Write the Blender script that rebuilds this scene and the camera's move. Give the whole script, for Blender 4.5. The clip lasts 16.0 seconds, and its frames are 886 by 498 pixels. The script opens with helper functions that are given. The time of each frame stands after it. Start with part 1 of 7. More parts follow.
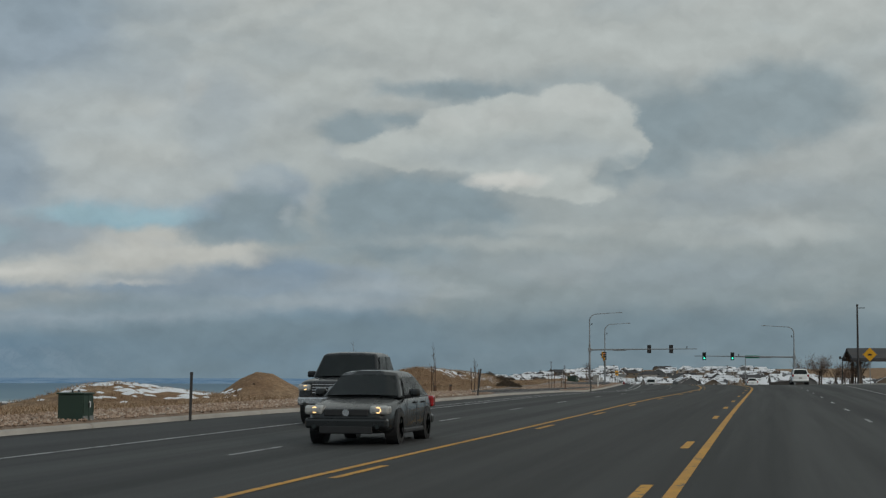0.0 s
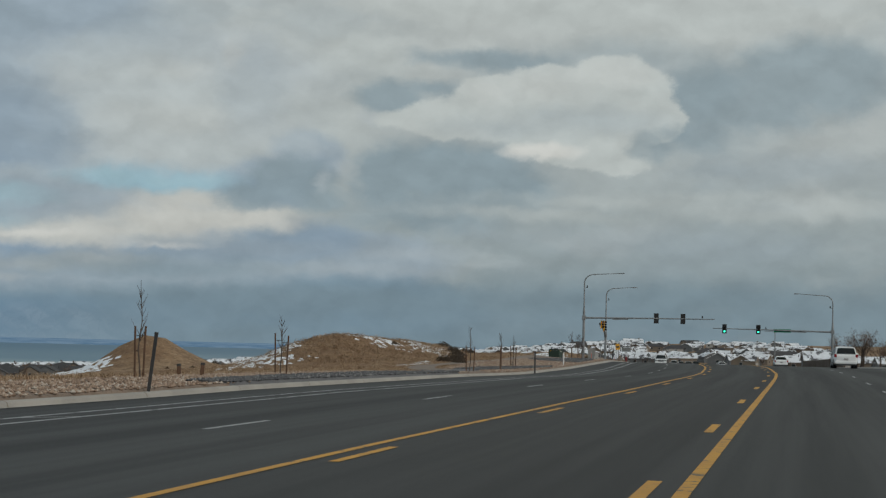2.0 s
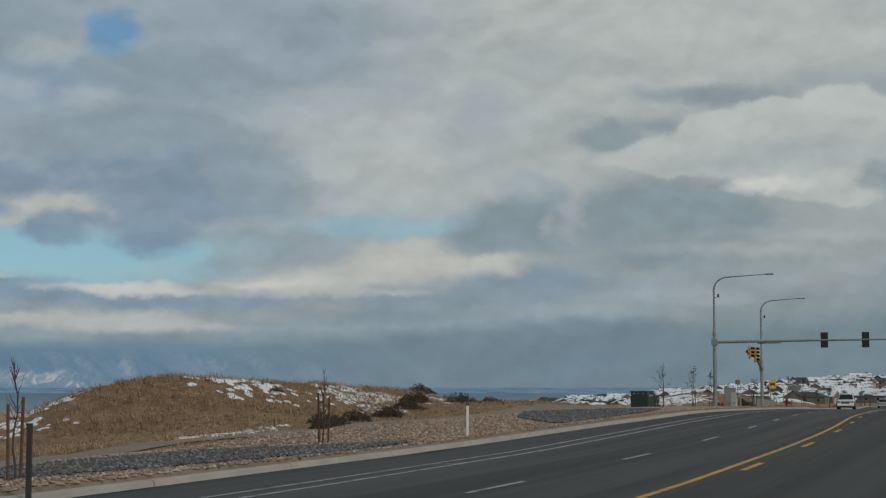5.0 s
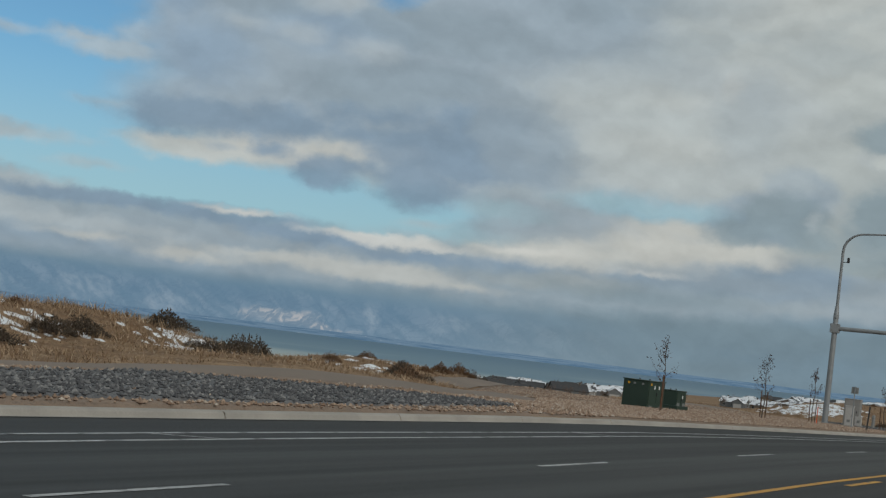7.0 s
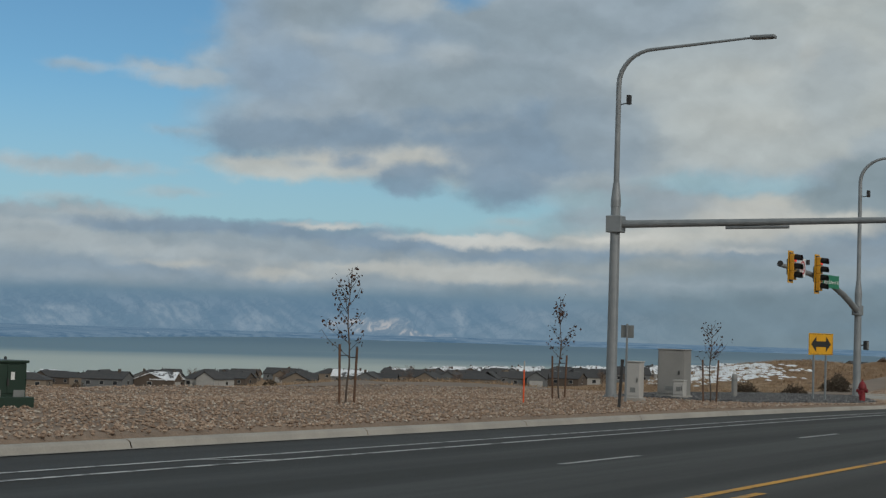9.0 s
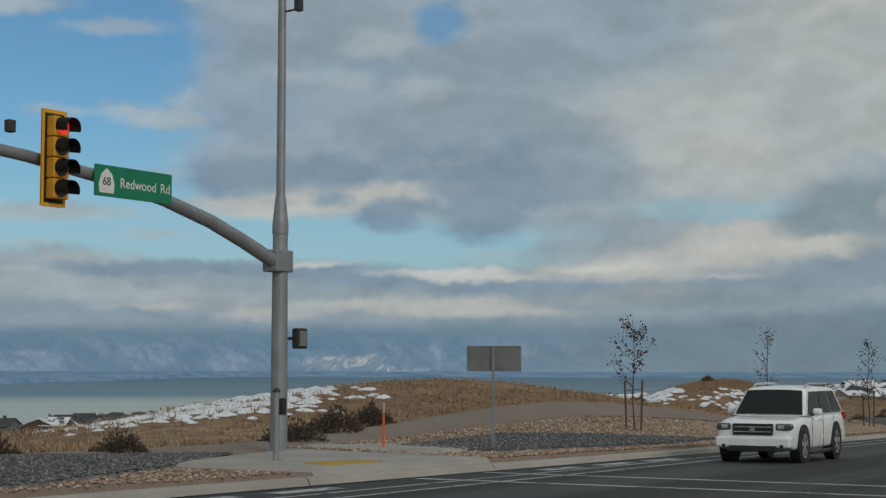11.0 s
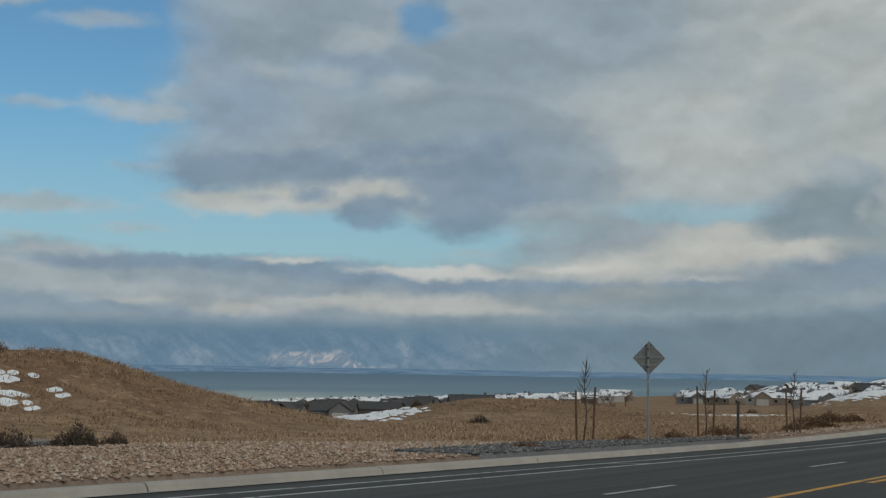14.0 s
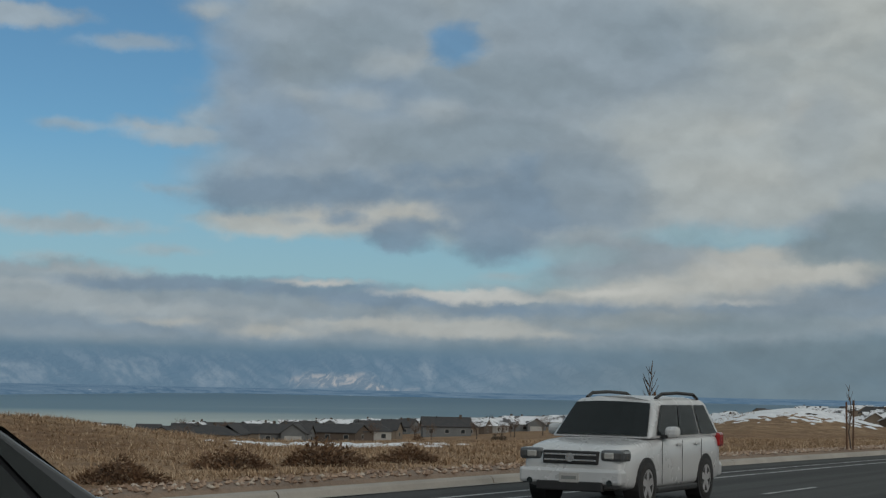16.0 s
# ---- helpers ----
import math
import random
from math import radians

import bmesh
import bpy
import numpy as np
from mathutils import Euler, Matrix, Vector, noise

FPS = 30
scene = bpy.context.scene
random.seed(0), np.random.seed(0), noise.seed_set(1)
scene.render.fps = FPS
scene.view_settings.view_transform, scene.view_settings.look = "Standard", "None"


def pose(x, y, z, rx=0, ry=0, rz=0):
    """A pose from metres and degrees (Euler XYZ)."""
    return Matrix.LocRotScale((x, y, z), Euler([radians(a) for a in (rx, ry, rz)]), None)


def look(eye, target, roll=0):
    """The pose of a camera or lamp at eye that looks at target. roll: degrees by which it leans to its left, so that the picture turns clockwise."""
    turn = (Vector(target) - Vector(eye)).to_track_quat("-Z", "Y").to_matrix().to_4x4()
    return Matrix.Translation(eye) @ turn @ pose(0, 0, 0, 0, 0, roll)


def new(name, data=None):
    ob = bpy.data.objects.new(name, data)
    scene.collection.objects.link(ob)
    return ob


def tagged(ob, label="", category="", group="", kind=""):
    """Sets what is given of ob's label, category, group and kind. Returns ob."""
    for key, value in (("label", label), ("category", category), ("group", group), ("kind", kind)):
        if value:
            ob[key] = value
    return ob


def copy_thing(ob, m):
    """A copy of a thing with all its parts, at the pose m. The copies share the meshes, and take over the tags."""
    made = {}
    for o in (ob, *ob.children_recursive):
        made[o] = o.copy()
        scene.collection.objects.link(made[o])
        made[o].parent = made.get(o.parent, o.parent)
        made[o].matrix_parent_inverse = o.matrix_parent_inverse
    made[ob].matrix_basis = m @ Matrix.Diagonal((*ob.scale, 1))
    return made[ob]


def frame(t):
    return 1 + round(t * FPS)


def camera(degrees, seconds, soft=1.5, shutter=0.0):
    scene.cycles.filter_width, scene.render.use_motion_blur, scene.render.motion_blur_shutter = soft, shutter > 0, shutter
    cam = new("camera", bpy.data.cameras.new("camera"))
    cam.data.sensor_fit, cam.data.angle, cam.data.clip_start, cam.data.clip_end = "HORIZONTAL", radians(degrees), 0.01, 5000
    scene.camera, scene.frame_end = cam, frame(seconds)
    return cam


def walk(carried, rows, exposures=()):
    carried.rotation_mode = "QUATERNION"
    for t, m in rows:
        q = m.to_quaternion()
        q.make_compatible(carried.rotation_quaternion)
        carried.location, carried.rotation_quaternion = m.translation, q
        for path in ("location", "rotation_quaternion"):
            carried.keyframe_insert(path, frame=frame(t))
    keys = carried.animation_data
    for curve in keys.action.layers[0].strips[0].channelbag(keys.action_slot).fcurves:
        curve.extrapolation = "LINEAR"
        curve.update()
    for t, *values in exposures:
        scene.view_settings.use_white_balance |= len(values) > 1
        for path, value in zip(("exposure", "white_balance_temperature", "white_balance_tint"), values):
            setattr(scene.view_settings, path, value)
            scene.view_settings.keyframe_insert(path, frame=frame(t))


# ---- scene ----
cam = camera(30.090, 16.0, soft=1.3)
PATH = [
    (0, look((0.00, -0.00, 1.420), (-9.55, 48.93, 5.242), 0.19)),
    (0.5, look((-0.02, 11.32, 1.475), (-9.73, 60.28, 4.398), 0.29)),
    (1, look((0.00, 22.61, 1.531), (-9.38, 71.62, 4.699), 0.27)),
    (1.5, look((0.07, 33.89, 1.587), (-9.84, 82.81, 4.413), 0.73)),
    (2, look((0.00, 45.12, 1.636), (-10.54, 93.91, 4.515), 1.44)),
    (2.5, look((-0.15, 56.34, 1.679), (-11.04, 105.04, 4.797), 0.97)),
    (3, look((-0.20, 67.61, 1.716), (-10.79, 116.36, 5.129), 0.45)),
    (3.5, look((-0.13, 78.96, 1.756), (-10.92, 127.66, 5.183), 0.73)),
    (4, look((0.00, 90.35, 1.802), (-11.66, 138.79, 5.930), 1.01)),
    (4.5, look((0.05, 101.72, 1.850), (-13.59, 149.68, 5.612), -0.15)),
    (5, look((-0.02, 113.06, 1.895), (-17.13, 159.86, 5.968), 0.01)),
    (5.2, look((-0.07, 117.59, 1.912), (-18.71, 163.78, 6.250), 0.69)),
    (7.3, look((-1.01, 165.50, 1.977), (-25.49, 209.01, 4.640), 7.35)),
    (7.5, look((-1.23, 170.10, 1.964), (-25.83, 213.55, 4.599), 7.59)),
    (8, look((-1.88, 181.65, 1.927), (-28.15, 224.14, 4.175), 6.80)),
    (8.3, look((-2.32, 188.60, 1.900), (-28.30, 231.08, 6.467), 4.30)),
    (8.5, look((-2.63, 193.23, 1.881), (-28.67, 235.77, 5.421), 2.73)),
    (8.7, look((-2.95, 197.85, 1.861), (-29.28, 240.29, 4.296), 2.13)),
    (10.8, look((-6.33, 244.89, 1.355), (-32.67, 287.23, 5.030), 0.03)),
    (11, look((-6.63, 249.23, 1.292), (-32.68, 291.76, 4.889), 0.09)),
    (11.5, look((-7.34, 260.01, 1.131), (-33.64, 302.40, 4.532), 0.49)),
    (12, look((-7.99, 270.71, 0.965), (-33.71, 313.49, 3.872), -0.25)),
    (12.5, look((-8.57, 281.36, 0.795), (-33.30, 324.67, 4.444), -2.45)),
    (13, look((-9.12, 291.98, 0.625), (-35.05, 334.49, 5.151), -0.65)),
    (13.5, look((-9.73, 302.56, 0.456), (-35.32, 345.37, 3.926), -0.13)),
    (14, look((-10.44, 313.09, 0.286), (-35.97, 355.93, 3.825), 0.94)),
    (14.5, look((-11.23, 323.60, 0.118), (-37.50, 365.94, 4.213), 1.84)),
    (15, look((-12.11, 334.07, -0.046), (-38.55, 376.28, 4.319), 1.82)),
    (15.2, look((-12.49, 338.24, -0.111), (-39.18, 380.30, 4.240), 2.05)),
    (15.5, look((-13.11, 344.49, -0.209), (-39.77, 386.56, 4.162), 1.62)),
    (16, look((-14.25, 354.85, -0.372), (-40.56, 397.16, 3.852), 1.21)),
]
walk(cam, PATH, [(0.0, 0.0), (0.4, 0.1), (2.5, 0.08), (3.5, 0.03), (5.2, 0.0), (7.5, 0.1), (8.7, 0.08), (11.0, 0.0), (12.7, 0.0), (12.9, -0.12), (13.0, -0.28), (13.1, -0.1), (13.2, 0.0), (14.5, 0.0), (15.5, -0.1), (16.0, -0.12)])

# ---- light ----
def rgb(r, g, b):
    """Linear colour from display values 0 to 255."""
    return tuple(((c / 255) / 12.92 if c / 255 <= 0.04045 else ((c / 255 + 0.055) / 1.055) ** 2.4) for c in (r, g, b)) + (1.0,)


class Nodes:
    """A small wrapper that makes and links shader nodes."""

    def __init__(self, tree):
        self.t = tree

    def put(self, value, socket):
        if isinstance(value, bpy.types.NodeSocket):
            self.t.links.new(value, socket)
        elif value is not None:
            socket.default_value = value

    def math(self, op, a, b=None, c=None, clamp=False):
        n = self.t.nodes.new("ShaderNodeMath")
        n.operation, n.use_clamp = op, clamp
        for v, s in zip((a, b, c), n.inputs):
            self.put(v, s)
        return n.outputs[0]

    def vec(self, op, a, b=None, c=None):
        n = self.t.nodes.new("ShaderNodeVectorMath")
        n.operation = op
        for v, s in zip((a, b, c), n.inputs):
            self.put(v, s)
        return n.outputs["Value"] if op in ("LENGTH", "DOT_PRODUCT", "DISTANCE") else n.outputs["Vector"]

    def noise(self, vector, scale, detail=4.0, rough=0.55, distortion=0.0, colour=False):
        n = self.t.nodes.new("ShaderNodeTexNoise")
        self.put(vector, n.inputs["Vector"])
        n.inputs["Scale"].default_value, n.inputs["Detail"].default_value = scale, detail
        n.inputs["Roughness"].default_value, n.inputs["Distortion"].default_value = rough, distortion
        return n.outputs["Color" if colour else "Fac"]

    def ramp(self, value, lo, hi, a=0.0, b=1.0, smooth=True):
        n = self.t.nodes.new("ShaderNodeMapRange")
        n.interpolation_type = "SMOOTHSTEP" if smooth else "LINEAR"
        for v, s in zip((value, lo, hi, a, b), n.inputs):
            self.put(v, s)
        return n.outputs[0]

    def mix(self, fac, a, b, blend="MIX"):
        n = self.t.nodes.new("ShaderNodeMix")
        n.data_type, n.blend_type = "RGBA", blend
        self.put(fac, n.inputs["Factor"]), self.put(a, n.inputs["A"]), self.put(b, n.inputs["B"])
        for s in n.inputs:
            if s.type == "RGBA" and s.identifier == "A_Color":
                self.put(a, s)
            if s.type == "RGBA" and s.identifier == "B_Color":
                self.put(b, s)
        return [o for o in n.outputs if o.type == "RGBA"][0]


SUN_UP, SUN_TURN = 25.0, 118.0  # elevation; clockwise from +y, seen from above


def make_sky():
    world = bpy.data.worlds.new("overcast_sky")
    scene.world = world
    world.use_nodes = True
    t = world.node_tree
    t.nodes.clear()
    k = Nodes(t)
    way = t.nodes.new("ShaderNodeTexCoord").outputs["Generated"]
    xyz = t.nodes.new("ShaderNodeSeparateXYZ")
    t.links.new(way, xyz.inputs[0])
    az = k.math("MULTIPLY", k.math("ARCTAN2", k.math("MULTIPLY", xyz.outputs[0], -1.0), xyz.outputs[1]), 57.2958)
    el = k.math("MULTIPLY", k.math("ARCSINE", xyz.outputs[2]), 57.2958)
    flat = t.nodes.new("ShaderNodeCombineXYZ")
    t.links.new(az, flat.inputs[0]), t.links.new(el, flat.inputs[1])
    p0 = flat.outputs[0]
    # billows: the same fields of noise bend the outlines of all clouds
    bend = k.noise(k.vec("MULTIPLY", p0, (0.28, 0.42, 1.0)), 1.0, 3.0, 0.5, colour=True)
    fine = k.noise(k.vec("MULTIPLY", p0, (1.0, 1.35, 1.0)), 1.0, 5.0, 0.58, colour=True)
    off = k.vec("ADD", k.vec("MULTIPLY", k.vec("SUBTRACT", bend, (0.5, 0.5, 0.5)), (0.9, 0.5, 0.0)),
                k.vec("MULTIPLY", k.vec("SUBTRACT", fine, (0.5, 0.5, 0.5)), (0.9, 0.55, 0.0)))
    p = k.vec("ADD", p0, off)
    blue = t.nodes.new("ShaderNodeTexSky")
    blue.sky_type, blue.sun_disc = "NISHITA", False
    blue.sun_elevation, blue.sun_rotation = radians(SUN_UP), radians(SUN_TURN)
    blue.altitude, blue.air_density, blue.dust_density, blue.ozone_density = 1400, 1.0, 0.6, 1.6
    clear = k.vec("MULTIPLY", blue.outputs[0], (0.044, 0.065, 0.072))
    clear = k.mix(k.ramp(el, 9.0, 3.0, 0.0, 0.55), clear, rgb(148, 174, 184))
    # the sheet of cloud: darker and bluer low down, paler overhead
    s = k.ramp(el, -1.0, 13.0, 0.0, 1.0, smooth=False)
    cr = t.nodes.new("ShaderNodeValToRGB")
    t.links.new(s, cr.inputs[0])
    stops = ((0.0, (108, 128, 138)), (0.16, (117, 134, 142)), (0.32, (141, 152, 154)), (0.6, (160, 168, 168)), (1.0, (174, 180, 178)))
    while len(cr.color_ramp.elements) < len(stops):
        cr.color_ramp.elements.new(0.5)
    for e, (q, c) in zip(cr.color_ramp.elements, stops):
        e.position, e.color = q, rgb(*c)
    sheet = k.mix(k.ramp(az, 17.0, 27.0, 0.0, 0.75), cr.outputs[0], rgb(152, 166, 174))
    streak = k.noise(k.vec("ADD", k.vec("MULTIPLY", p, (0.16, 0.40, 1.0)), (3.7, 1.2, 0.0)), 1.0, 4.0, 0.5)
    sheet = k.mix(k.ramp(streak, 0.36, 0.50, 0.28, 0.0), sheet, rgb(136, 150, 157))
    sheet = k.mix(k.ramp(streak, 0.52, 0.68, 0.0, 0.28), sheet, rgb(176, 181, 179))
    col = sheet
    puff = k.noise(k.vec("MULTIPLY", p0, (0.75, 1.0, 1.0)), 1.0, 5.0, 0.55)

    def cloud(col, spots, shade, strength=1.0, soft=0.3, ragged=1.0):
        """Cloud made of overlapping lobes: azimuth and elevation (degrees to the left and up), half width, half height."""
        d = None
        for a, e, ra, re in spots:
            q = k.vec("MULTIPLY_ADD", p, (1 / ra, 1 / re, 0.0), (-a / ra, -e / re, 0.0))
            f = k.math("MULTIPLY_ADD", k.vec("LENGTH", q), -min(re, 1.2), min(re, 1.2))
            d = f if d is None else k.math("SMOOTH_MAX", d, f, 0.25)
        d = k.math("MULTIPLY_ADD", k.math("SUBTRACT", puff, 0.5), ragged, d)
        return k.mix(k.ramp(d, -soft, soft, 0.0, strength), col, shade)

    pale, cream, white = rgb(167, 176, 179), rgb(181, 183, 178), rgb(198, 199, 194)
    grey, slate, deep = rgb(140, 154, 163), rgb(121, 142, 160), rgb(108, 131, 146)
    smoke, haze, ash = rgb(144, 159, 170), rgb(128, 153, 176), rgb(131, 147, 157)
    puffs, bright, murk = rgb(174, 181, 179), rgb(186, 190, 187), rgb(130, 146, 153)
    thin, gloom = rgb(146, 174, 183), rgb(113, 131, 140)
    # clear sky to the west, and the gaps under the clouds
    col = cloud(col, ((46.8, 8.45, 7.68, 5.37), (44.5, 11.47, 5.57, 3.07), (44.7, 5.34, 6.33, 2.30), (37.8, 4.31, 9.02, 1.19), (30.3, 4.33, 3.65, 0.77), (41.3, 4.55, 5.76, 1.34)), clear, 1.0, 0.45, 0.5)
    col = cloud(col, ((22.0, 5.45, 2.69, 0.46),), clear, 0.75, 0.3, 0.4)
    # wisps that cross the clear sky
    col = cloud(col, ((41.1, 8.47, 1.54, 0.33), (42.2, 8.79, 0.86, 0.21), (47.0, 12.24, 2.21, 0.42), (40.2, 12.75, 0.81, 0.31), (44.5, 5.29, 2.69, 0.25), (46.0, 5.38, 1.92, 0.19)), pale, 0.75, 0.2, 0.45)
    col = cloud(col, ((44.9, 8.68, 0.86, 0.17), (45.5, 4.21, 0.73, 0.15), (41.6, 4.53, 0.81, 0.10), (29.8, 3.93, 0.54, 0.10), (40.8, 6.74, 0.81, 0.10), (42.9, 11.54, 1.54, 0.27), (40.4, 9.15, 0.77, 0.31)), pale, 0.55, 0.18, 0.3)
    # the broad grey mass
    col = cloud(col, ((36.5, 11.92, 3.55, 1.27), (34.4, 12.44, 2.88, 1.27), (38.0, 9.76, 2.01, 2.11), (35.6, 9.58, 3.84, 1.92), (32.2, 8.63, 3.84, 1.82), (29.1, 9.69, 4.80, 2.49), (27.6, 11.67, 4.99, 2.30), (28.4, 7.37, 3.65, 1.63), (36.3, 7.30, 3.84, 0.96)), smoke, 0.92, 0.4, 0.5)
    col = cloud(col, ((38.0, 8.98, 1.73, 1.15), (39.0, 10.86, 0.96, 0.96), (33.7, 10.33, 2.30, 0.77)), haze, 0.5, 0.7, 0.6)
    col = cloud(col, ((36.5, 11.19, 2.30, 0.77), (34.9, 12.22, 1.73, 0.58), (29.7, 10.65, 3.26, 0.96), (32.0, 8.34, 2.88, 0.77), (30.2, 8.88, 2.30, 0.67)), ash, 0.6, 0.35, 0.6)
    col = cloud(col, ((31.6, 11.92, 0.96, 0.69),), clear, 0.8, 0.3, 0.5)
    col = cloud(col, ((36.7, 10.11, 0.54, 0.19), (34.8, 10.00, 0.81, 0.29), (32.3, 9.61, 0.92, 0.38), (33.7, 11.21, 1.15, 0.46)), pale, 0.5, 0.25, 0.4)
    # paler cloud to the north of it
    col = cloud(col, ((22.0, 7.67, 4.03, 1.92), (20.7, 9.12, 4.03, 1.34), (23.8, 8.81, 2.30, 1.34), (19.5, 7.11, 2.30, 0.96)), pale, 0.7, 0.6, 0.8)
    col = cloud(col, ((23.1, 12.66, 3.26, 0.69), (25.0, 12.27, 1.73, 0.77)), ash, 0.5, 0.6, 0.6)
    col = cloud(col, ((19.6, 9.69, 0.35, 0.50), (21.6, 9.12, 1.15, 0.27), (21.2, 7.48, 2.30, 0.46)), cream, 0.4, 0.35, 0.5)
    # cream light under the mass
    col = cloud(col, ((37.4, 5.49, 2.53, 0.42), (38.8, 5.67, 1.46, 0.23), (35.2, 5.82, 2.11, 0.46), (32.9, 6.21, 1.82, 0.38), (31.2, 6.31, 1.15, 0.23)), cream, 0.85, 0.2, 0.35)
    col = cloud(col, ((21.9, 4.23, 4.41, 0.69), (19.1, 4.28, 1.82, 0.50), (25.2, 3.49, 1.92, 0.42), (24.1, 4.49, 1.54, 0.31)), cream, 0.75, 0.35, 0.6)
    # dark undersides
    col = cloud(col, ((37.1, 6.68, 3.36, 0.58), (39.2, 6.62, 1.30, 0.65), (34.7, 6.93, 1.54, 0.50)), slate, 0.85, 0.3, 0.75)
    col = cloud(col, ((28.7, 6.48, 3.74, 1.00), (32.4, 6.86, 1.15, 0.27), (31.6, 7.47, 1.73, 0.31), (26.7, 6.92, 1.63, 1.19), (27.9, 7.57, 2.11, 0.69), (29.9, 5.17, 1.50, 0.73), (30.6, 5.58, 0.96, 0.50)), slate, 0.85, 0.34, 0.8)
    col = cloud(col, ((33.4, 5.29, 1.11, 0.61), (35.2, 5.86, 0.61, 0.25), (32.6, 5.56, 0.77, 0.31)), slate, 0.85, 0.24, 0.65)
    col = cloud(col, ((25.4, 4.54, 2.49, 0.58), (26.8, 4.86, 1.73, 0.50), (27.7, 4.09, 0.96, 0.23)), grey, 0.75, 0.3, 0.5)
    col = cloud(col, ((18.2, 5.50, 1.69, 0.86), (17.1, 6.32, 1.34, 0.92), (19.3, 5.08, 0.81, 0.35)), slate, 0.75, 0.25, 0.45)
    col = cloud(col, ((37.0, 5.71, 0.42, 0.12), (20.6, 4.56, 0.50, 0.12)), smoke, 0.6, 0.12, 0.2)
    # the low bank over the lake
    col = cloud(col, ((45.7, 2.61, 6.14, 1.46), (39.6, 2.32, 6.91, 1.19), (32.2, 2.31, 5.57, 0.96), (25.9, 2.24, 4.61, 0.96), (20.2, 2.30, 5.37, 1.11), (15.8, 2.78, 3.84, 1.15)), grey, 0.92, 0.22, 0.4)
    col = cloud(col, ((45.3, 2.82, 2.69, 0.33), (42.8, 2.51, 2.88, 0.25), (45.7, 3.28, 2.11, 0.23), (44.3, 3.77, 1.73, 0.17), (40.6, 2.44, 2.11, 0.19)), pale, 0.65, 0.2, 0.3)
    col = cloud(col, ((39.3, 3.48, 3.84, 0.23), (36.2, 3.39, 2.69, 0.29), (42.8, 3.39, 2.30, 0.21), (33.8, 3.04, 2.49, 0.29), (29.5, 2.81, 2.30, 0.17), (26.4, 3.01, 1.15, 0.23)), slate, 0.85, 0.14, 0.3)
    col = cloud(col, ((45.3, 1.92, 2.30, 0.31), (41.9, 1.85, 3.07, 0.27), (46.2, 1.26, 2.88, 0.31), (39.6, 1.51, 3.07, 0.19)), slate, 0.5, 0.3, 0.3)
    col = cloud(col, ((19.1, 3.28, 2.88, 0.58), (21.9, 3.03, 2.11, 0.23), (16.9, 3.51, 1.73, 0.77)), slate, 0.6, 0.25, 0.4)
    col = cloud(col, ((31.5, 3.28, 2.21, 0.17), (29.8, 3.15, 1.44, 0.13), (36.2, 3.62, 1.15, 0.08)), white, 0.8, 0.1, 0.2)
    col = cloud(col, ((37.9, 1.88, 1.50, 0.19), (33.6, 2.15, 2.49, 0.23), (30.7, 2.12, 2.49, 0.38), (35.4, 2.24, 1.34, 0.12), (41.2, 2.11, 1.15, 0.10), (28.3, 1.98, 1.15, 0.15)), cream, 0.75, 0.16, 0.3)
    col = cloud(col, ((21.2, 3.32, 0.69, 0.08), (25.9, 2.42, 1.15, 0.15), (24.0, 2.59, 1.34, 0.23)), cream, 0.5, 0.2, 0.3)
    # the gloom under the bank, where the mountains stand
    col = cloud(col, ((42.1, 0.74, 6.33, 0.61), (34.9, 0.93, 5.76, 0.50), (29.4, 0.87, 3.84, 0.77), (24.6, 0.82, 4.22, 0.84), (19.8, 0.68, 5.76, 1.15), (15.2, 0.91, 4.99, 1.34)), deep, 0.85, 0.35, 0.4)
    # above the road: paler overhead
    col = cloud(col, ((2.6, 11.33, 7.29, 0.88), (9.1, 11.77, 4.99, 0.69), (-0.6, 10.23, 3.84, 0.65)), puffs, 0.6, 0.6, 0.8)
    col = cloud(col, ((15.2, 9.98, 1.54, 0.92), (21.2, 7.42, 4.61, 1.73), (18.3, 6.86, 2.49, 0.77), (23.7, 9.11, 3.07, 0.96), (15.9, 7.62, 1.15, 0.77)), puffs, 0.5, 0.6, 0.8)
    col = cloud(col, ((24.9, 10.18, 3.84, 0.96), (18.9, 8.58, 1.15, 1.54)), grey, 0.3, 0.6, 0.8)
    col = cloud(col, ((26.3, 6.96, 1.73, 1.38), (27.1, 7.77, 1.54, 1.15)), grey, 0.6, 0.35, 0.5)
    # a little blue, and the cream light below it
    col = cloud(col, ((21.9, 5.41, 2.01, 0.27), (23.6, 5.51, 1.15, 0.19), (26.8, 4.66, 1.34, 0.31)), thin, 0.8, 0.22, 0.35)
    col = cloud(col, ((21.1, 4.32, 2.30, 0.77), (19.0, 4.14, 1.82, 0.33), (22.6, 3.62, 2.49, 0.35), (25.0, 3.30, 2.49, 0.27)), cream, 0.8, 0.25, 0.5)
    col = cloud(col, ((24.9, 4.74, 2.11, 0.31), (26.2, 4.30, 1.54, 0.23), (21.1, 3.35, 1.15, 0.13), (18.9, 3.13, 2.88, 0.35)), grey, 0.6, 0.25, 0.4)
    col = cloud(col, ((21.7, 3.17, 0.86, 0.08), (26.2, 3.45, 1.34, 0.12)), white, 0.5, 0.1, 0.15)
    # gloom round the cumulus
    col = cloud(col, ((11.9, 5.88, 2.49, 1.19), (10.4, 5.43, 2.11, 0.92), (13.9, 5.63, 1.34, 1.34), (12.7, 4.49, 2.49, 0.58)), murk, 0.95, 0.35, 0.6)
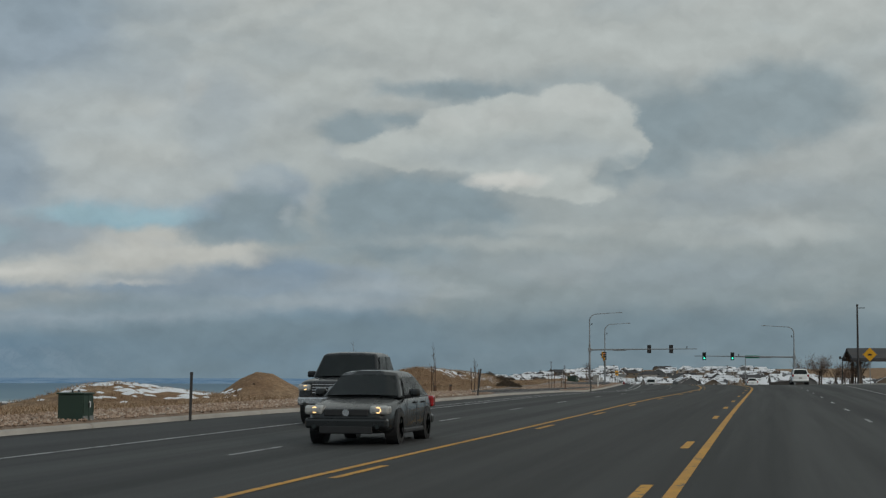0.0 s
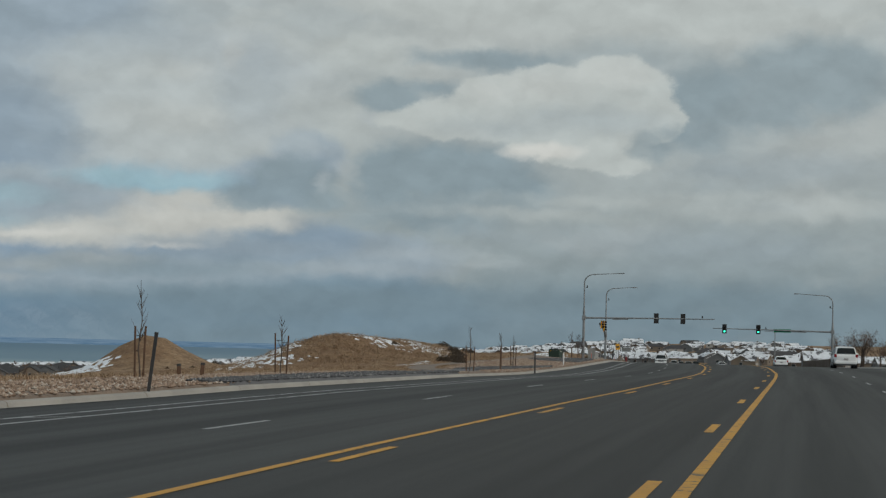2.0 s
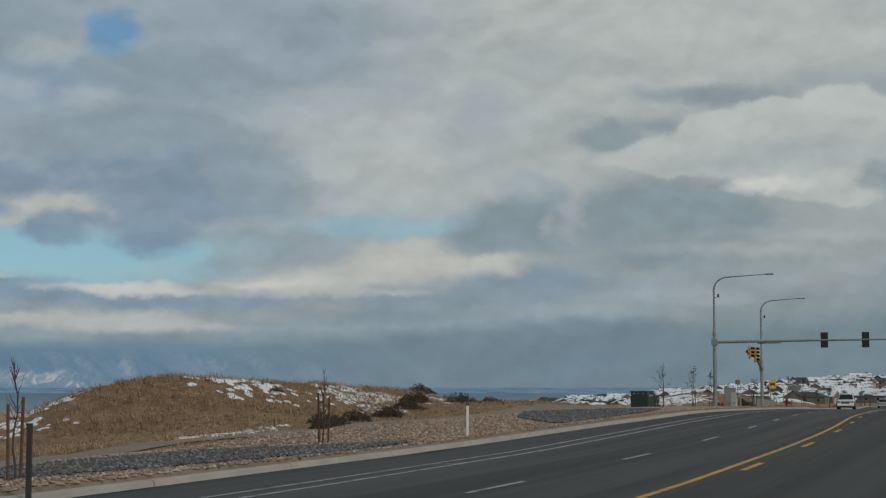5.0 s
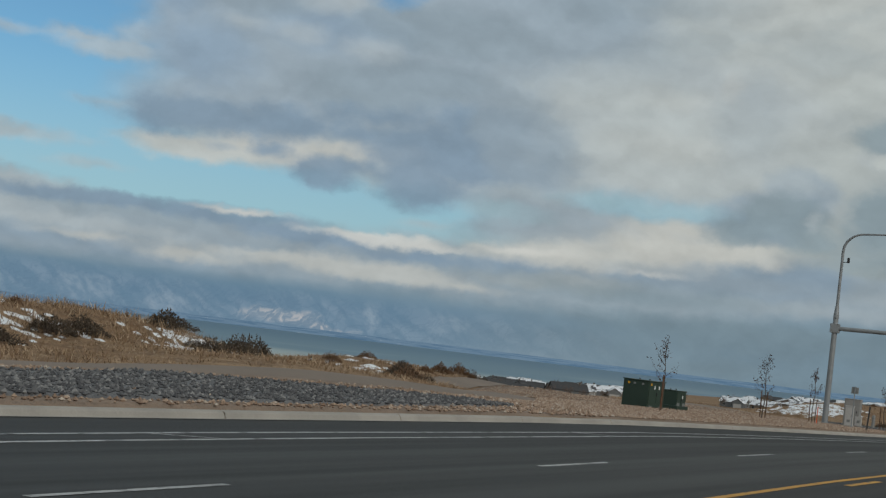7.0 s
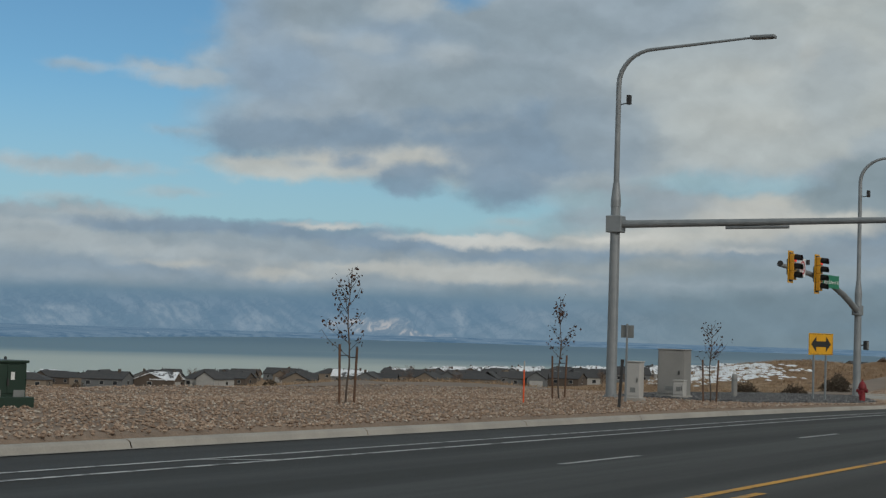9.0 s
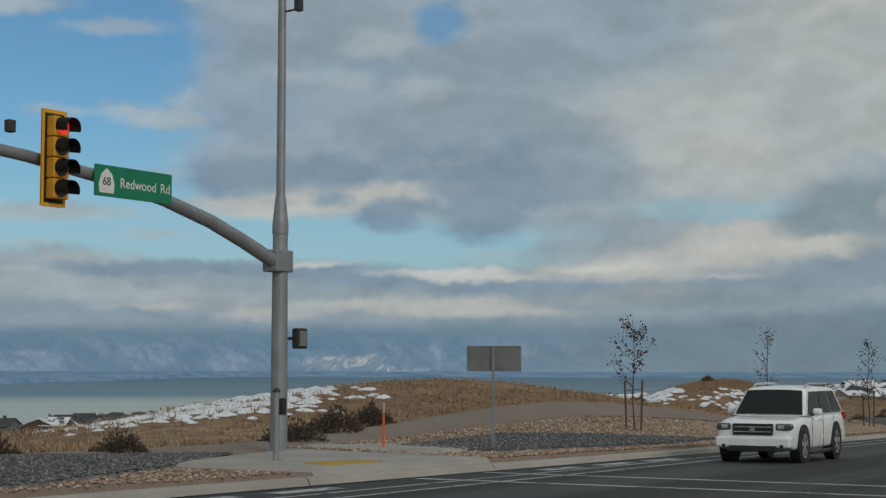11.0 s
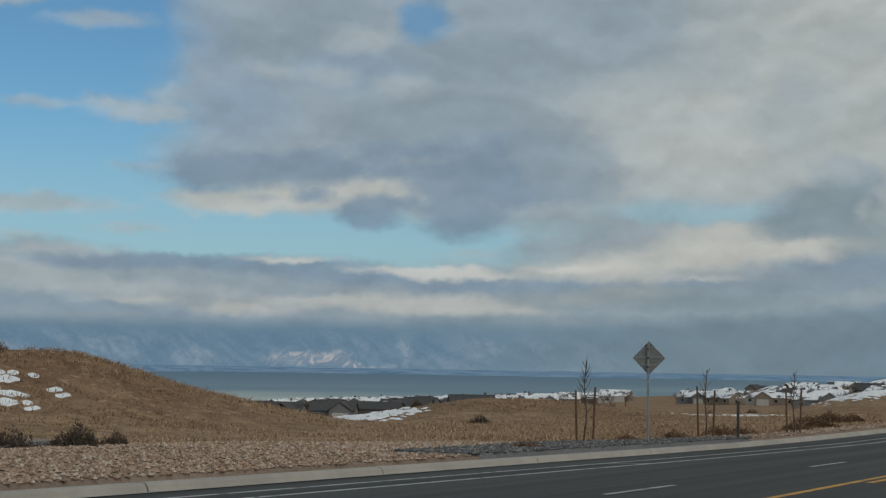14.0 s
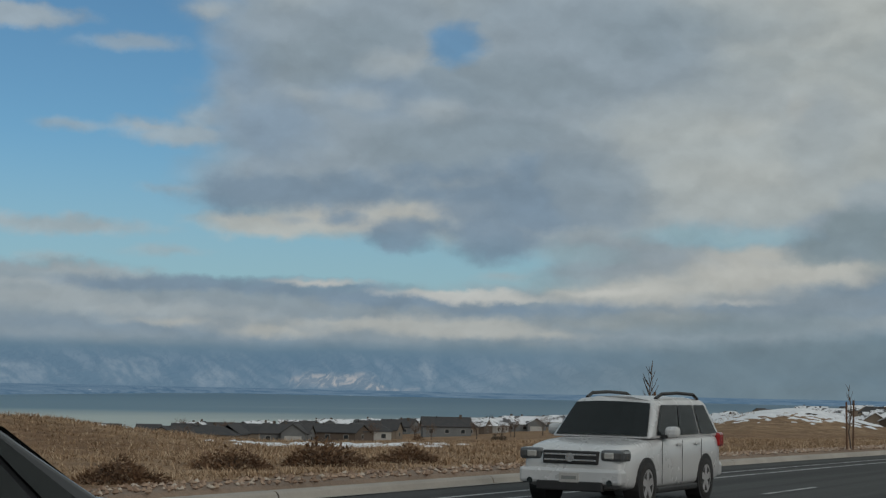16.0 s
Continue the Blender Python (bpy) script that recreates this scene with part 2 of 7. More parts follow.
    col = cloud(col, ((6.3, 9.99, 3.65, 0.58), (3.4, 9.11, 1.34, 1.15), (9.1, 9.45, 2.11, 0.46)), murk, 0.45, 0.4, 0.5)
    col = cloud(col, ((14.2, 8.52, 1.19, 0.50), (12.6, 8.80, 1.34, 0.23), (10.9, 9.90, 2.49, 0.31)), murk, 0.85, 0.22, 0.5)
    col = cloud(col, ((2.2, 8.54, 3.26, 1.19), (-0.4, 9.29, 3.07, 1.34), (3.4, 7.47, 1.54, 0.65)), murk, 0.8, 0.45, 0.6)
    col = cloud(col, ((17.4, 5.56, 1.61, 0.77), (18.8, 4.99, 1.27, 0.46), (16.6, 4.96, 0.96, 0.46)), murk, 0.85, 0.22, 0.5)
    col = cloud(col, ((16.4, 5.60, 0.27, 0.38), (15.8, 6.01, 0.38, 0.19), (14.8, 7.76, 0.38, 0.23)), pale, 0.45, 0.25, 0.4)
    # the cumulus over the road
    col = cloud(col, ((6.3, 8.67, 2.07, 1.42), (5.1, 8.04, 1.19, 0.88), (8.4, 8.34, 2.21, 1.46), (10.3, 8.26, 1.82, 1.11), (12.0, 7.80, 1.82, 0.65), (13.5, 7.76, 1.19, 0.38), (7.4, 6.91, 1.73, 0.73), (6.1, 6.58, 1.15, 0.58), (8.3, 7.03, 1.54, 0.50)), puffs, 0.97, 0.09, 0.4)
    col = cloud(col, ((6.5, 9.48, 1.54, 0.50), (8.9, 9.07, 1.34, 0.38), (10.6, 8.84, 0.96, 0.31)), bright, 0.45, 0.3, 0.5)
    col = cloud(col, ((6.9, 7.83, 2.11, 0.46), (10.0, 7.59, 1.92, 0.35), (8.0, 8.01, 1.54, 0.31)), ash, 0.3, 0.4, 0.5)
    col = cloud(col, ((8.7, 6.77, 1.06, 0.29), (9.5, 6.72, 0.58, 0.15)), white, 0.75, 0.14, 0.25)
    col = cloud(col, ((5.2, 6.94, 0.77, 0.50), (4.4, 7.47, 0.50, 0.19)), murk, 0.6, 0.18, 0.35)
    # long streaks lower down
    col = cloud(col, ((6.4, 5.05, 3.45, 0.17), (3.5, 5.27, 1.54, 0.13), (9.9, 4.59, 3.26, 0.23), (0.3, 4.85, 3.26, 0.38)), puffs, 0.5, 0.25, 0.4)
    col = cloud(col, ((1.0, 4.92, 0.58, 0.13), (0.3, 6.23, 3.07, 0.58), (5.0, 3.67, 5.76, 0.50)), grey, 0.3, 0.4, 0.5)
    col = cloud(col, ((12.7, 3.07, 1.73, 0.19), (10.7, 2.77, 1.15, 0.15), (15.8, 2.44, 2.30, 0.19)), pale, 0.35, 0.25, 0.4)
    col = cloud(col, ((17.7, 1.31, 7.29, 0.69), (10.8, 1.19, 4.99, 0.77), (22.6, 2.43, 3.84, 0.31)), gloom, 0.7, 0.4, 0.5)
    col = cloud(col, ((24.7, 0.34, 4.41, 0.69), (20.0, 0.18, 4.61, 0.46), (3.1, 1.47, 6.52, 0.77), (21.5, -0.83, 8.06, 0.77), (9.8, -0.15, 7.68, 0.77)), gloom, 0.8, 0.4, 0.4)
    # small-scale light and shade inside the clouds
    grain = k.noise(k.vec("MULTIPLY", p, (0.55, 0.8, 1.0)), 1.0, 4.0, 0.5)
    under = k.noise(k.vec("MULTIPLY", k.vec("ADD", p, (0.12, 0.45, 0.0)), (0.55, 0.8, 1.0)), 1.0, 4.0, 0.5)
    lit = k.math("ADD", k.ramp(k.math("SUBTRACT", grain, under), -0.22, 0.22, -0.065, 0.065, smooth=False), k.ramp(grain, 0.25, 0.75, 0.97, 1.03))
    cloudy = k.ramp(k.vec("DISTANCE", col, clear), 0.0, 0.08)
    lit = k.math("MULTIPLY_ADD", k.math("SUBTRACT", lit, 1.0), cloudy, 1.0)
    mul = t.nodes.new("ShaderNodeVectorMath")
    mul.operation = "SCALE"
    t.links.new(col, mul.inputs[0]), t.links.new(lit, mul.inputs["Scale"])
    back = t.nodes.new("ShaderNodeBackground")
    t.links.new(mul.outputs[0], back.inputs[0])
    back.inputs[1].default_value = 1.0
    out = t.nodes.new("ShaderNodeOutputWorld")
    t.links.new(back.outputs[0], out.inputs[0])
    world.cycles.sampling_method, world.cycles.sample_map_resolution = "MANUAL", 512


make_sky()
sun = new("sun", bpy.data.lights.new("sun", "SUN"))
sun.data.energy, sun.data.angle, sun.data.color = 1.1, radians(18), (1.0, 0.95, 0.88)
sun.matrix_world = look((0, 0, 0), (-math.sin(radians(SUN_TURN)) * math.cos(radians(SUN_UP)), -math.cos(radians(SUN_TURN)) * math.cos(radians(SUN_UP)), -math.sin(radians(SUN_UP))))

# ---- materials ----
MATS = {}


def surface(name, a, b, scale=1.0, rough=0.8, metal=0.0, bump=0.3, fine=40.0, spots=None, spot_amount=0.0, spot_scale=0.4, clear=0.0, per_object=0.0, bump_m=0.01):
    """A worn surface of two colours: blotches at scale (per metre), grain at fine, spots of a third colour, and relief."""
    if name in MATS:
        return MATS[name]
    m = MATS[name] = bpy.data.materials.new(name)
    m.use_nodes = True
    t = m.node_tree
    k = Nodes(t)
    bsdf = t.nodes["Principled BSDF"]
    at = t.nodes.new("ShaderNodeNewGeometry").outputs["Position"] if per_object == 0 else t.nodes.new("ShaderNodeTexCoord").outputs["Object"]
    n1, n2 = k.noise(at, scale, 5.0, 0.6), k.noise(at, fine, 3.0, 0.6)
    col = k.mix(k.ramp(n1, 0.35, 0.65), a, b)
    col = k.mix(0.22, col, k.mix(k.ramp(n2, 0.3, 0.7, smooth=False), tuple(c * 0.55 for c in a[:3]) + (1,), tuple(min(1, c * 1.5) for c in b[:3]) + (1,)))
    if per_object:
        info = t.nodes.new("ShaderNodeObjectInfo").outputs["Random"]
        col = k.mix(k.math("MULTIPLY", info, per_object), col, tuple(c * 0.5 for c in a[:3]) + (1,))
    if spots:
        n3 = k.noise(at, spot_scale, 6.0, 0.65, 0.4)
        col = k.mix(k.ramp(n3, 0.62 - spot_amount * 0.3, 0.68 - spot_amount * 0.3), col, spots)
    t.links.new(col, bsdf.inputs["Base Color"])
    k.put(k.ramp(n2, 0.2, 0.8, max(0.02, rough - 0.1), min(1, rough + 0.1)), bsdf.inputs["Roughness"])
    bsdf.inputs["Metallic"].default_value = metal
    bsdf.inputs["Coat Weight"].default_value = clear
    if bump:
        b_ = t.nodes.new("ShaderNodeBump")
        b_.inputs["Strength"].default_value, b_.inputs["Distance"].default_value = bump, bump_m
        t.links.new(n2, b_.inputs["Height"])
        t.links.new(b_.outputs[0], bsdf.inputs["Normal"])
    return m


def lin(*c):
    return tuple(c) + (1.0,)


# ---- helpers for meshes ----
def as_object(name, verts, faces, material, parent=None, label="", smooth=False):
    me = bpy.data.meshes.new(name)
    me.from_pydata([tuple(v) for v in verts], [], faces)
    if smooth:
        me.shade_smooth()
    ob = new(name, me)
    me.materials.append(material)
    if parent:
        ob.parent = parent
    if label:
        ob["label"] = label
    return ob


def part(name, bm, material, parent=None, label="", smooth=False):
    """Links a bmesh as one mesh object under a thing or a part."""
    me = bpy.data.meshes.new(name)
    bm.to_mesh(me)
    bm.free()
    if smooth:
        me.shade_smooth()
    me.materials.append(material)
    ob = new(name, me)
    if parent:
        ob.parent = parent
    if label:
        ob["label"] = label
    return ob


def thing(name, m, label, category, group=""):
    ob = new(name)
    ob.matrix_basis = m
    return tagged(ob, label, category, group)


def box(bm, x0, y0, z0, x1, y1, z1, bevel=0.0):
    r = bmesh.ops.create_cube(bm, size=1.0, matrix=Matrix.Translation(((x0 + x1) / 2, (y0 + y1) / 2, (z0 + z1) / 2)) @ Matrix.Diagonal((x1 - x0, y1 - y0, z1 - z0, 1)))
    if bevel:
        es = list({e for v in r["verts"] for e in v.link_edges})
        bmesh.ops.bevel(bm, geom=es, offset=bevel, segments=2, affect="EDGES", profile=0.5)
    return bm


def tube(bm, points, radii, sides=12, cap=True):
    """A round bar along points, with a radius at each."""
    pts = [Vector(p) for p in points]
    rings = []
    side = None
    for i, p in enumerate(pts):
        d = (pts[min(i + 1, len(pts) - 1)] - pts[max(i - 1, 0)]).normalized()
        ref = side if side is not None and side.cross(d).length > 0.2 else (Vector((1, 0, 0)) if abs(d.x) < 0.8 else Vector((0, 1, 0)))
        u = (ref - d * ref.dot(d)).normalized()
        side = u
        w = d.cross(u)
        rr = radii[i] if isinstance(radii, (list, tuple)) else radii
        rings.append([bm.verts.new(p + (u * math.cos(a) + w * math.sin(a)) * rr) for a in [2 * math.pi * j / sides for j in range(sides)]])
    for a, b in zip(rings, rings[1:]):
        for j in range(sides):
            bm.faces.new((a[j], a[(j + 1) % sides], b[(j + 1) % sides], b[j]))
    if cap:
        bm.faces.new(rings[0][::-1]), bm.faces.new(rings[-1])
    return bm


def bar(x0, y0, z0, x1, y1, z1, bevel=0.0):
    return box(bmesh.new(), x0, y0, z0, x1, y1, z1, bevel)


def rod(points, radii, sides=12):
    return tube(bmesh.new(), points, radii, sides)


# ---- the road's line: along y, with the way it bends (x) and its height (z) ----
LINE_Y = (-120, -40, 0, 50, 100, 130, 165, 200, 250, 300, 355, 385, 420, 520, 700, 900, 1100, 1500, 5000)
LINE_X = (0.3, 0.1, 0, 0.0, 0.05, -0.1, -1.05, -3.1, -6.7, -9.8, -14.0, -16.1, -18.5, -26.0, -42.0, -62.0, -82.0, -122.0, -400.0)
LINE_Z = (-0.9, -0.25, 0, 0.24, 0.43, 0.52, 0.56, 0.42, -0.13, -0.93, -1.7, -1.85, -2.2, -3.6, -4.6, -1.8, 3.2, 7.0, 8.0)
_g = np.arange(-120, 5001, 1.0)
_kern = np.ones(25) / 25


def _smooth(v):
    w = np.interp(_g, LINE_Y, v)
    return np.convolve(np.pad(w, 12, mode="reflect", reflect_type="odd"), _kern, mode="valid")


_gx, _gz = _smooth(LINE_X), _smooth(LINE_Z)


def mid_x(y):
    return float(np.interp(y, _g, _gx))


def tilt(y):
    """How far the road leans to its left, metres for each metre across: only in the bend."""
    return float(np.interp(y, (85, 112, 130, 152, 175, 195), (0.0, 0.012, 0.026, 0.026, 0.01, 0.0)))


def road_z(y, side=0.0):
    return float(np.interp(y, _g, _gz)) - tilt(y) * max(-6.0, min(20.0, side))


def turn(y):
    """The road's direction at y, in radians to the left of +y."""
    return math.atan2(mid_x(y - 3) - mid_x(y + 3), 6.0)


def at(y, side, up=0.0):
    """A place beside the road: y along it, side metres to the left of its line, up above the road."""
    h = turn(y)
    return Vector((mid_x(y) - side * math.cos(h), y - side * math.sin(h), road_z(y, side) + up))


def along(x, y):
    """The place along the road, and the metres to its left, of a point."""
    yl, side = y, 0.0
    for _ in range(6):
        h = turn(yl)
        side = (mid_x(yl) - x) * math.cos(h) + (yl - y) * math.sin(h)
        yl = y + side * math.sin(h)
    return yl, side


def kerb_side(y):
    """How far the left kerb's face stands from the road's line."""
    return float(np.interp(y, (20, 45, 62, 78, 120, 148, 180, 220, 270, 310, 330, 344, 356, 900), (15.5, 15.2, 13.9, 13.5, 13.6, 14.1, 13.7, 13.8, 13.3, 12.6, 12.2, 12.0, 11.6, 11.6)))

# ---- materials of the land and the road ----
M_ASPHALT = surface("asphalt", lin(0.046, 0.046, 0.047), lin(0.060, 0.060, 0.060), 0.22, 0.72, bump=0.5, fine=55, bump_m=0.006)
M_TAN = surface("tan_gravel", lin(0.26, 0.186, 0.135), lin(0.19, 0.138, 0.102), 0.5, 0.9, bump=1.0, fine=11, bump_m=0.07)
M_DARK = surface("grey_gravel", lin(0.115, 0.115, 0.12), lin(0.15, 0.148, 0.15), 0.5, 0.9, bump=1.0, fine=12, bump_m=0.07)
M_TRAIL = surface("trail_asphalt", lin(0.215, 0.165, 0.13), lin(0.175, 0.138, 0.11), 0.3, 0.9, bump=0.3, fine=25)
M_CONC = surface("concrete", lin(0.36, 0.335, 0.30), lin(0.28, 0.262, 0.235), 0.8, 0.85, bump=0.3, fine=30)
M_YELLOW = surface("yellow_paint", lin(0.56, 0.28, 0.02), lin(0.44, 0.22, 0.03), 1.2, 0.7, bump=0.2, fine=40, spots=lin(0.10, 0.085, 0.06), spot_amount=0.15, spot_scale=3.0)
M_WHITE = surface("white_paint", lin(0.45, 0.45, 0.45), lin(0.30, 0.30, 0.30), 1.2, 0.7, bump=0.2, fine=40, spots=lin(0.10, 0.10, 0.10), spot_amount=0.25, spot_scale=3.0)
M_SNOW = surface("old_snow", lin(0.80, 0.82, 0.85), lin(0.66, 0.68, 0.72), 1.5, 0.6, bump=0.5, fine=9, bump_m=0.04)
M_STEEL = surface("galvanised_steel", lin(0.27, 0.285, 0.295), lin(0.21, 0.225, 0.235), 2.0, 0.55, 0.3, bump=0.05, fine=60)
M_DARKSTEEL = surface("dark_steel", lin(0.03, 0.03, 0.032), lin(0.045, 0.043, 0.042), 2.0, 0.6, 0.2, bump=0.1, fine=60)
M_GREEN = surface("green_enamel", lin(0.020, 0.042, 0.028), lin(0.015, 0.034, 0.023), 1.0, 0.45, bump=0.05, fine=60)
M_LAWN = surface("winter_lawn", lin(0.12, 0.13, 0.05), lin(0.20, 0.16, 0.07), 0.06, 0.95, bump=0.4, fine=3)


def stone_material(name, a, b, c):
    m = bpy.data.materials.new(name)
    m.use_nodes = True
    t = m.node_tree
    k = Nodes(t)
    bs = t.nodes["Principled BSDF"]
    r = t.nodes.new("ShaderNodeNewGeometry").outputs["Random Per Island"]
    col = k.mix(k.ramp(r, 0.2, 0.6), a, b)
    col = k.mix(k.ramp(r, 0.75, 0.95), col, c)
    t.links.new(col, bs.inputs["Base Color"])
    bs.inputs["Roughness"].default_value = 0.9
    return m


M_GRASSBLADE = stone_material("dry_grass", lin(0.215, 0.138, 0.08), lin(0.34, 0.235, 0.145), lin(0.46, 0.355, 0.245))


def grassland_material():
    """Winter grassland: golden and brown sweeps, tussocks, dark specks and pale straw."""
    m = bpy.data.materials.new("winter_grassland")
    m.use_nodes = True
    t = m.node_tree
    k = Nodes(t)
    b = t.nodes["Principled BSDF"]
    at_ = t.nodes.new("ShaderNodeNewGeometry").outputs["Position"]
    sweep = k.noise(at_, 0.07, 4.0, 0.6)
    tuft = k.noise(at_, 0.9, 6.0, 0.68, 0.6)
    speck = k.noise(at_, 4.5, 4.0, 0.7)
    straw = k.noise(k.vec("MULTIPLY", at_, (2.6, 2.6, 9.0)), 1.0, 4.0, 0.65)
    col = k.mix(k.ramp(sweep, 0.38, 0.62), lin(0.25, 0.157, 0.092), lin(0.345, 0.24, 0.15))
    col = k.mix(k.ramp(tuft, 0.38, 0.62, 0.75, 0.0), col, lin(0.165, 0.103, 0.066))
    col = k.mix(k.ramp(straw, 0.54, 0.70, 0.0, 0.6), col, lin(0.45, 0.345, 0.235))
    col = k.mix(k.ramp(speck, 0.33, 0.45, 0.7, 0.0), col, lin(0.085, 0.058, 0.038))
    t.links.new(col, b.inputs["Base Color"])
    b.inputs["Roughness"].default_value = 0.95
    b.inputs["Specular IOR Level"].default_value = 0.1
    bu = t.nodes.new("ShaderNodeBump")
    bu.inputs["Strength"].default_value, bu.inputs["Distance"].default_value = 1.0, 0.22
    t.links.new(k.math("ADD", tuft, k.math("MULTIPLY", speck, 0.4)), bu.inputs["Height"])
    t.links.new(bu.outputs[0], b.inputs["Normal"])
    return m


M_SOIL = grassland_material()


def water_material():
    m = bpy.data.materials.new("lake_water")
    m.use_nodes = True
    t = m.node_tree
    k = Nodes(t)
    b = t.nodes["Principled BSDF"]
    at_ = t.nodes.new("ShaderNodeNewGeometry").outputs["Position"]
    # pale near the shore, darker blue further out, in long streaks
    xyz = t.nodes.new("ShaderNodeSeparateXYZ")
    t.links.new(at_, xyz.inputs[0])
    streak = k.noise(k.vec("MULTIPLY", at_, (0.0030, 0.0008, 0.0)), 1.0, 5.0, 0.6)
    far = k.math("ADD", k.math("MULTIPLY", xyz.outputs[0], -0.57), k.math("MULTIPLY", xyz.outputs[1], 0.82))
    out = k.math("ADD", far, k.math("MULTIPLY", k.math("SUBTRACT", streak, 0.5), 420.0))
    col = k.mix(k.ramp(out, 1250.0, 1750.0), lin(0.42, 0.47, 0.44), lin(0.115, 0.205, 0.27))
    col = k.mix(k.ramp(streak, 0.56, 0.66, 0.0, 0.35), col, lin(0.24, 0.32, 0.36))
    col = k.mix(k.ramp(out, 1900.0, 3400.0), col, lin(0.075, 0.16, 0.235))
    t.links.new(col, b.inputs["Base Color"])
    b.inputs["Roughness"].default_value = 0.55
    b.inputs["Specular IOR Level"].default_value = 0.25
    n = k.noise(k.vec("MULTIPLY", at_, (0.12, 0.05, 0.0)), 1.0, 3.0)
    bu = t.nodes.new("ShaderNodeBump")
    bu.inputs["Strength"].default_value, bu.inputs["Distance"].default_value = 0.15, 0.3
    t.links.new(n, bu.inputs["Height"]), t.links.new(bu.outputs[0], b.inputs["Normal"])
    return m


# ---- ground ----
LAKE_Z = -23.0
MOUNDS = [  # y along the road, metres to its left, height, half length, half width
    (70, 29, 1.15, 8, 4.5), (40, 30, 0.5, 10, 7), (111, 38.9, 1.6, 8, 5.5), (75, 44, -0.9, 40, 14), (132, 45, -1.1, 30, 14),
    (180.5, 36.9, 2.25, 7, 5.7), (190.5, 34.2, 1.8, 8, 5.5), (202, 31.8, 1.4, 8, 4), (196, 57.5, 3.5, 6, 5),
    (228, 36.5, 1.3, 11, 5), (198, 23.5, 0.55, 8, 4), (300, 27, 2.0, 15, 8), (353, 34.5, 2.95, 8.5, 7), (337, 37, 0.7, 8, 6), (388, 35, 1.2, 11, 7), (456, 29.5, 2.0, 12, 6), (370, 47, 0.65, 17, 9), (321, 43, -1.0, 14, 11), (262, 32, 0.6, 9, 8), (293, 17, 0.32, 15, 5),
]


def hump(y, side):
    z = 0.0
    for my, ms, mh, ml, mw in MOUNDS:
        d = ((y - my) / ml) ** 2 + ((side - ms) / mw) ** 2
        if d < 6:
            z += mh * math.exp(-1.1 * d)
    return z


FALL_S = (0, 13.3, 13.6, 20, 30, 45, 90, 150, 275, 330, 400, 470, 600, 1200, 6000)
FALL_Z = (0.0, 0.0, 0.11, 0.10, -0.25, -1.2, -4.8, -9.4, -16.2, -18.0, -20.8, -23.6, -26.0, -27.0, -27.0)


def land(y, side):
    """Height of the land, y along the road and side metres to its left."""
    base = road_z(y, side)
    if side >= 0:
        fall = float(np.interp(side - (kerb_side(y) - 13.5), FALL_S, FALL_Z))
        base *= 1 - min(1.0, max(0.0, (side - 60) / 300))
    else:
        fall = float(np.interp(-side, (0, 11.2, 11.6, 40, 200, 800, 6000), (0.0, 0.0, 0.15, 0.3, 2.0, 12.0, 60.0)))
    bumps = 0.0
    if side > 20:
        v = Vector((side * 0.06, y * 0.06, 0.3))
        bumps = min(1.0, (side - 20) / 12) * (0.38 * noise.noise(v) + 0.2 * noise.noise(v * 3.1) + 0.07 * noise.noise(v * 9))
    level = min(1.0, max(0.0, (side - kerb_side(y) - 0.3) / 7.0)) if side > 0 else 1.0
    return base + fall + hump(y, side) * level + bumps


def on_land(y, side, up=0.0):
    p = at(y, side)
    p.z = land(y, side) + up
    return p


def ground_at(x, y, up=0.0):
    yl, side = along(x, y)
    return Vector((x, y, land(yl, side) + up))


def stretch(lo, hi, step):
    return list(np.arange(lo, hi + step * 0.5, step))


def sheet(name, ys, sides, height, material, parent=None, label="", smooth=True):
    """A sheet laid along the road; height gives z for y and side."""
    verts, faces = [], []
    n = len(sides)
    for y in ys:
        for s in sides:
            v = at(y, s)
            verts.append((v.x, v.y, height(y, s)))
    for i in range(len(ys) - 1):
        for j in range(n - 1):
            a = i * n + j
            faces.append((a, a + n, a + n + 1, a + 1))
    return as_object(name, verts, faces, material, parent, label, smooth)


def band(name, y0, y1, lo, hi, up, material, label, category, step=1.0, across=9):
    """A strip of ground between two lines lo(y) and hi(y), laid on the land with its rim let in."""
    n = max(2, int((y1 - y0) / step))
    ys_ = [y0, y0 + 0.15] + [y0 + (y1 - y0) * i / n for i in range(1, n)] + [y1 - 0.15, y1]
    verts, faces = [], []
    for i, y in enumerate(ys_):
        a, b = lo(y), hi(y)
        rim = min(0.14, max(0.0, (b - a) * 0.3))
        cross = [a, a + rim] + [a + rim + (b - a - 2 * rim) * j / across for j in range(1, across)] + [b - rim, b]
        for j, s_ in enumerate(cross):
            edge = i in (0, len(ys_) - 1) or j in (0, len(cross) - 1)
            verts.append(on_land(y, s_, -0.05 if edge else up))
    m = across + 3
    for i in range(len(ys_) - 1):
        for j in range(m - 1):
            q = i * m + j
            faces.append((q, q + m, q + m + 1, q + 1))
    return tagged(as_object(name, verts, faces, material, smooth=True), label, category, kind="structure")


def lines(*knots):
    """A function through (y, side) knots."""
    ys, ss = [k_[0] for k_ in knots], [k_[1] for k_ in knots]
    return lambda y: float(np.interp(y, ys, ss))


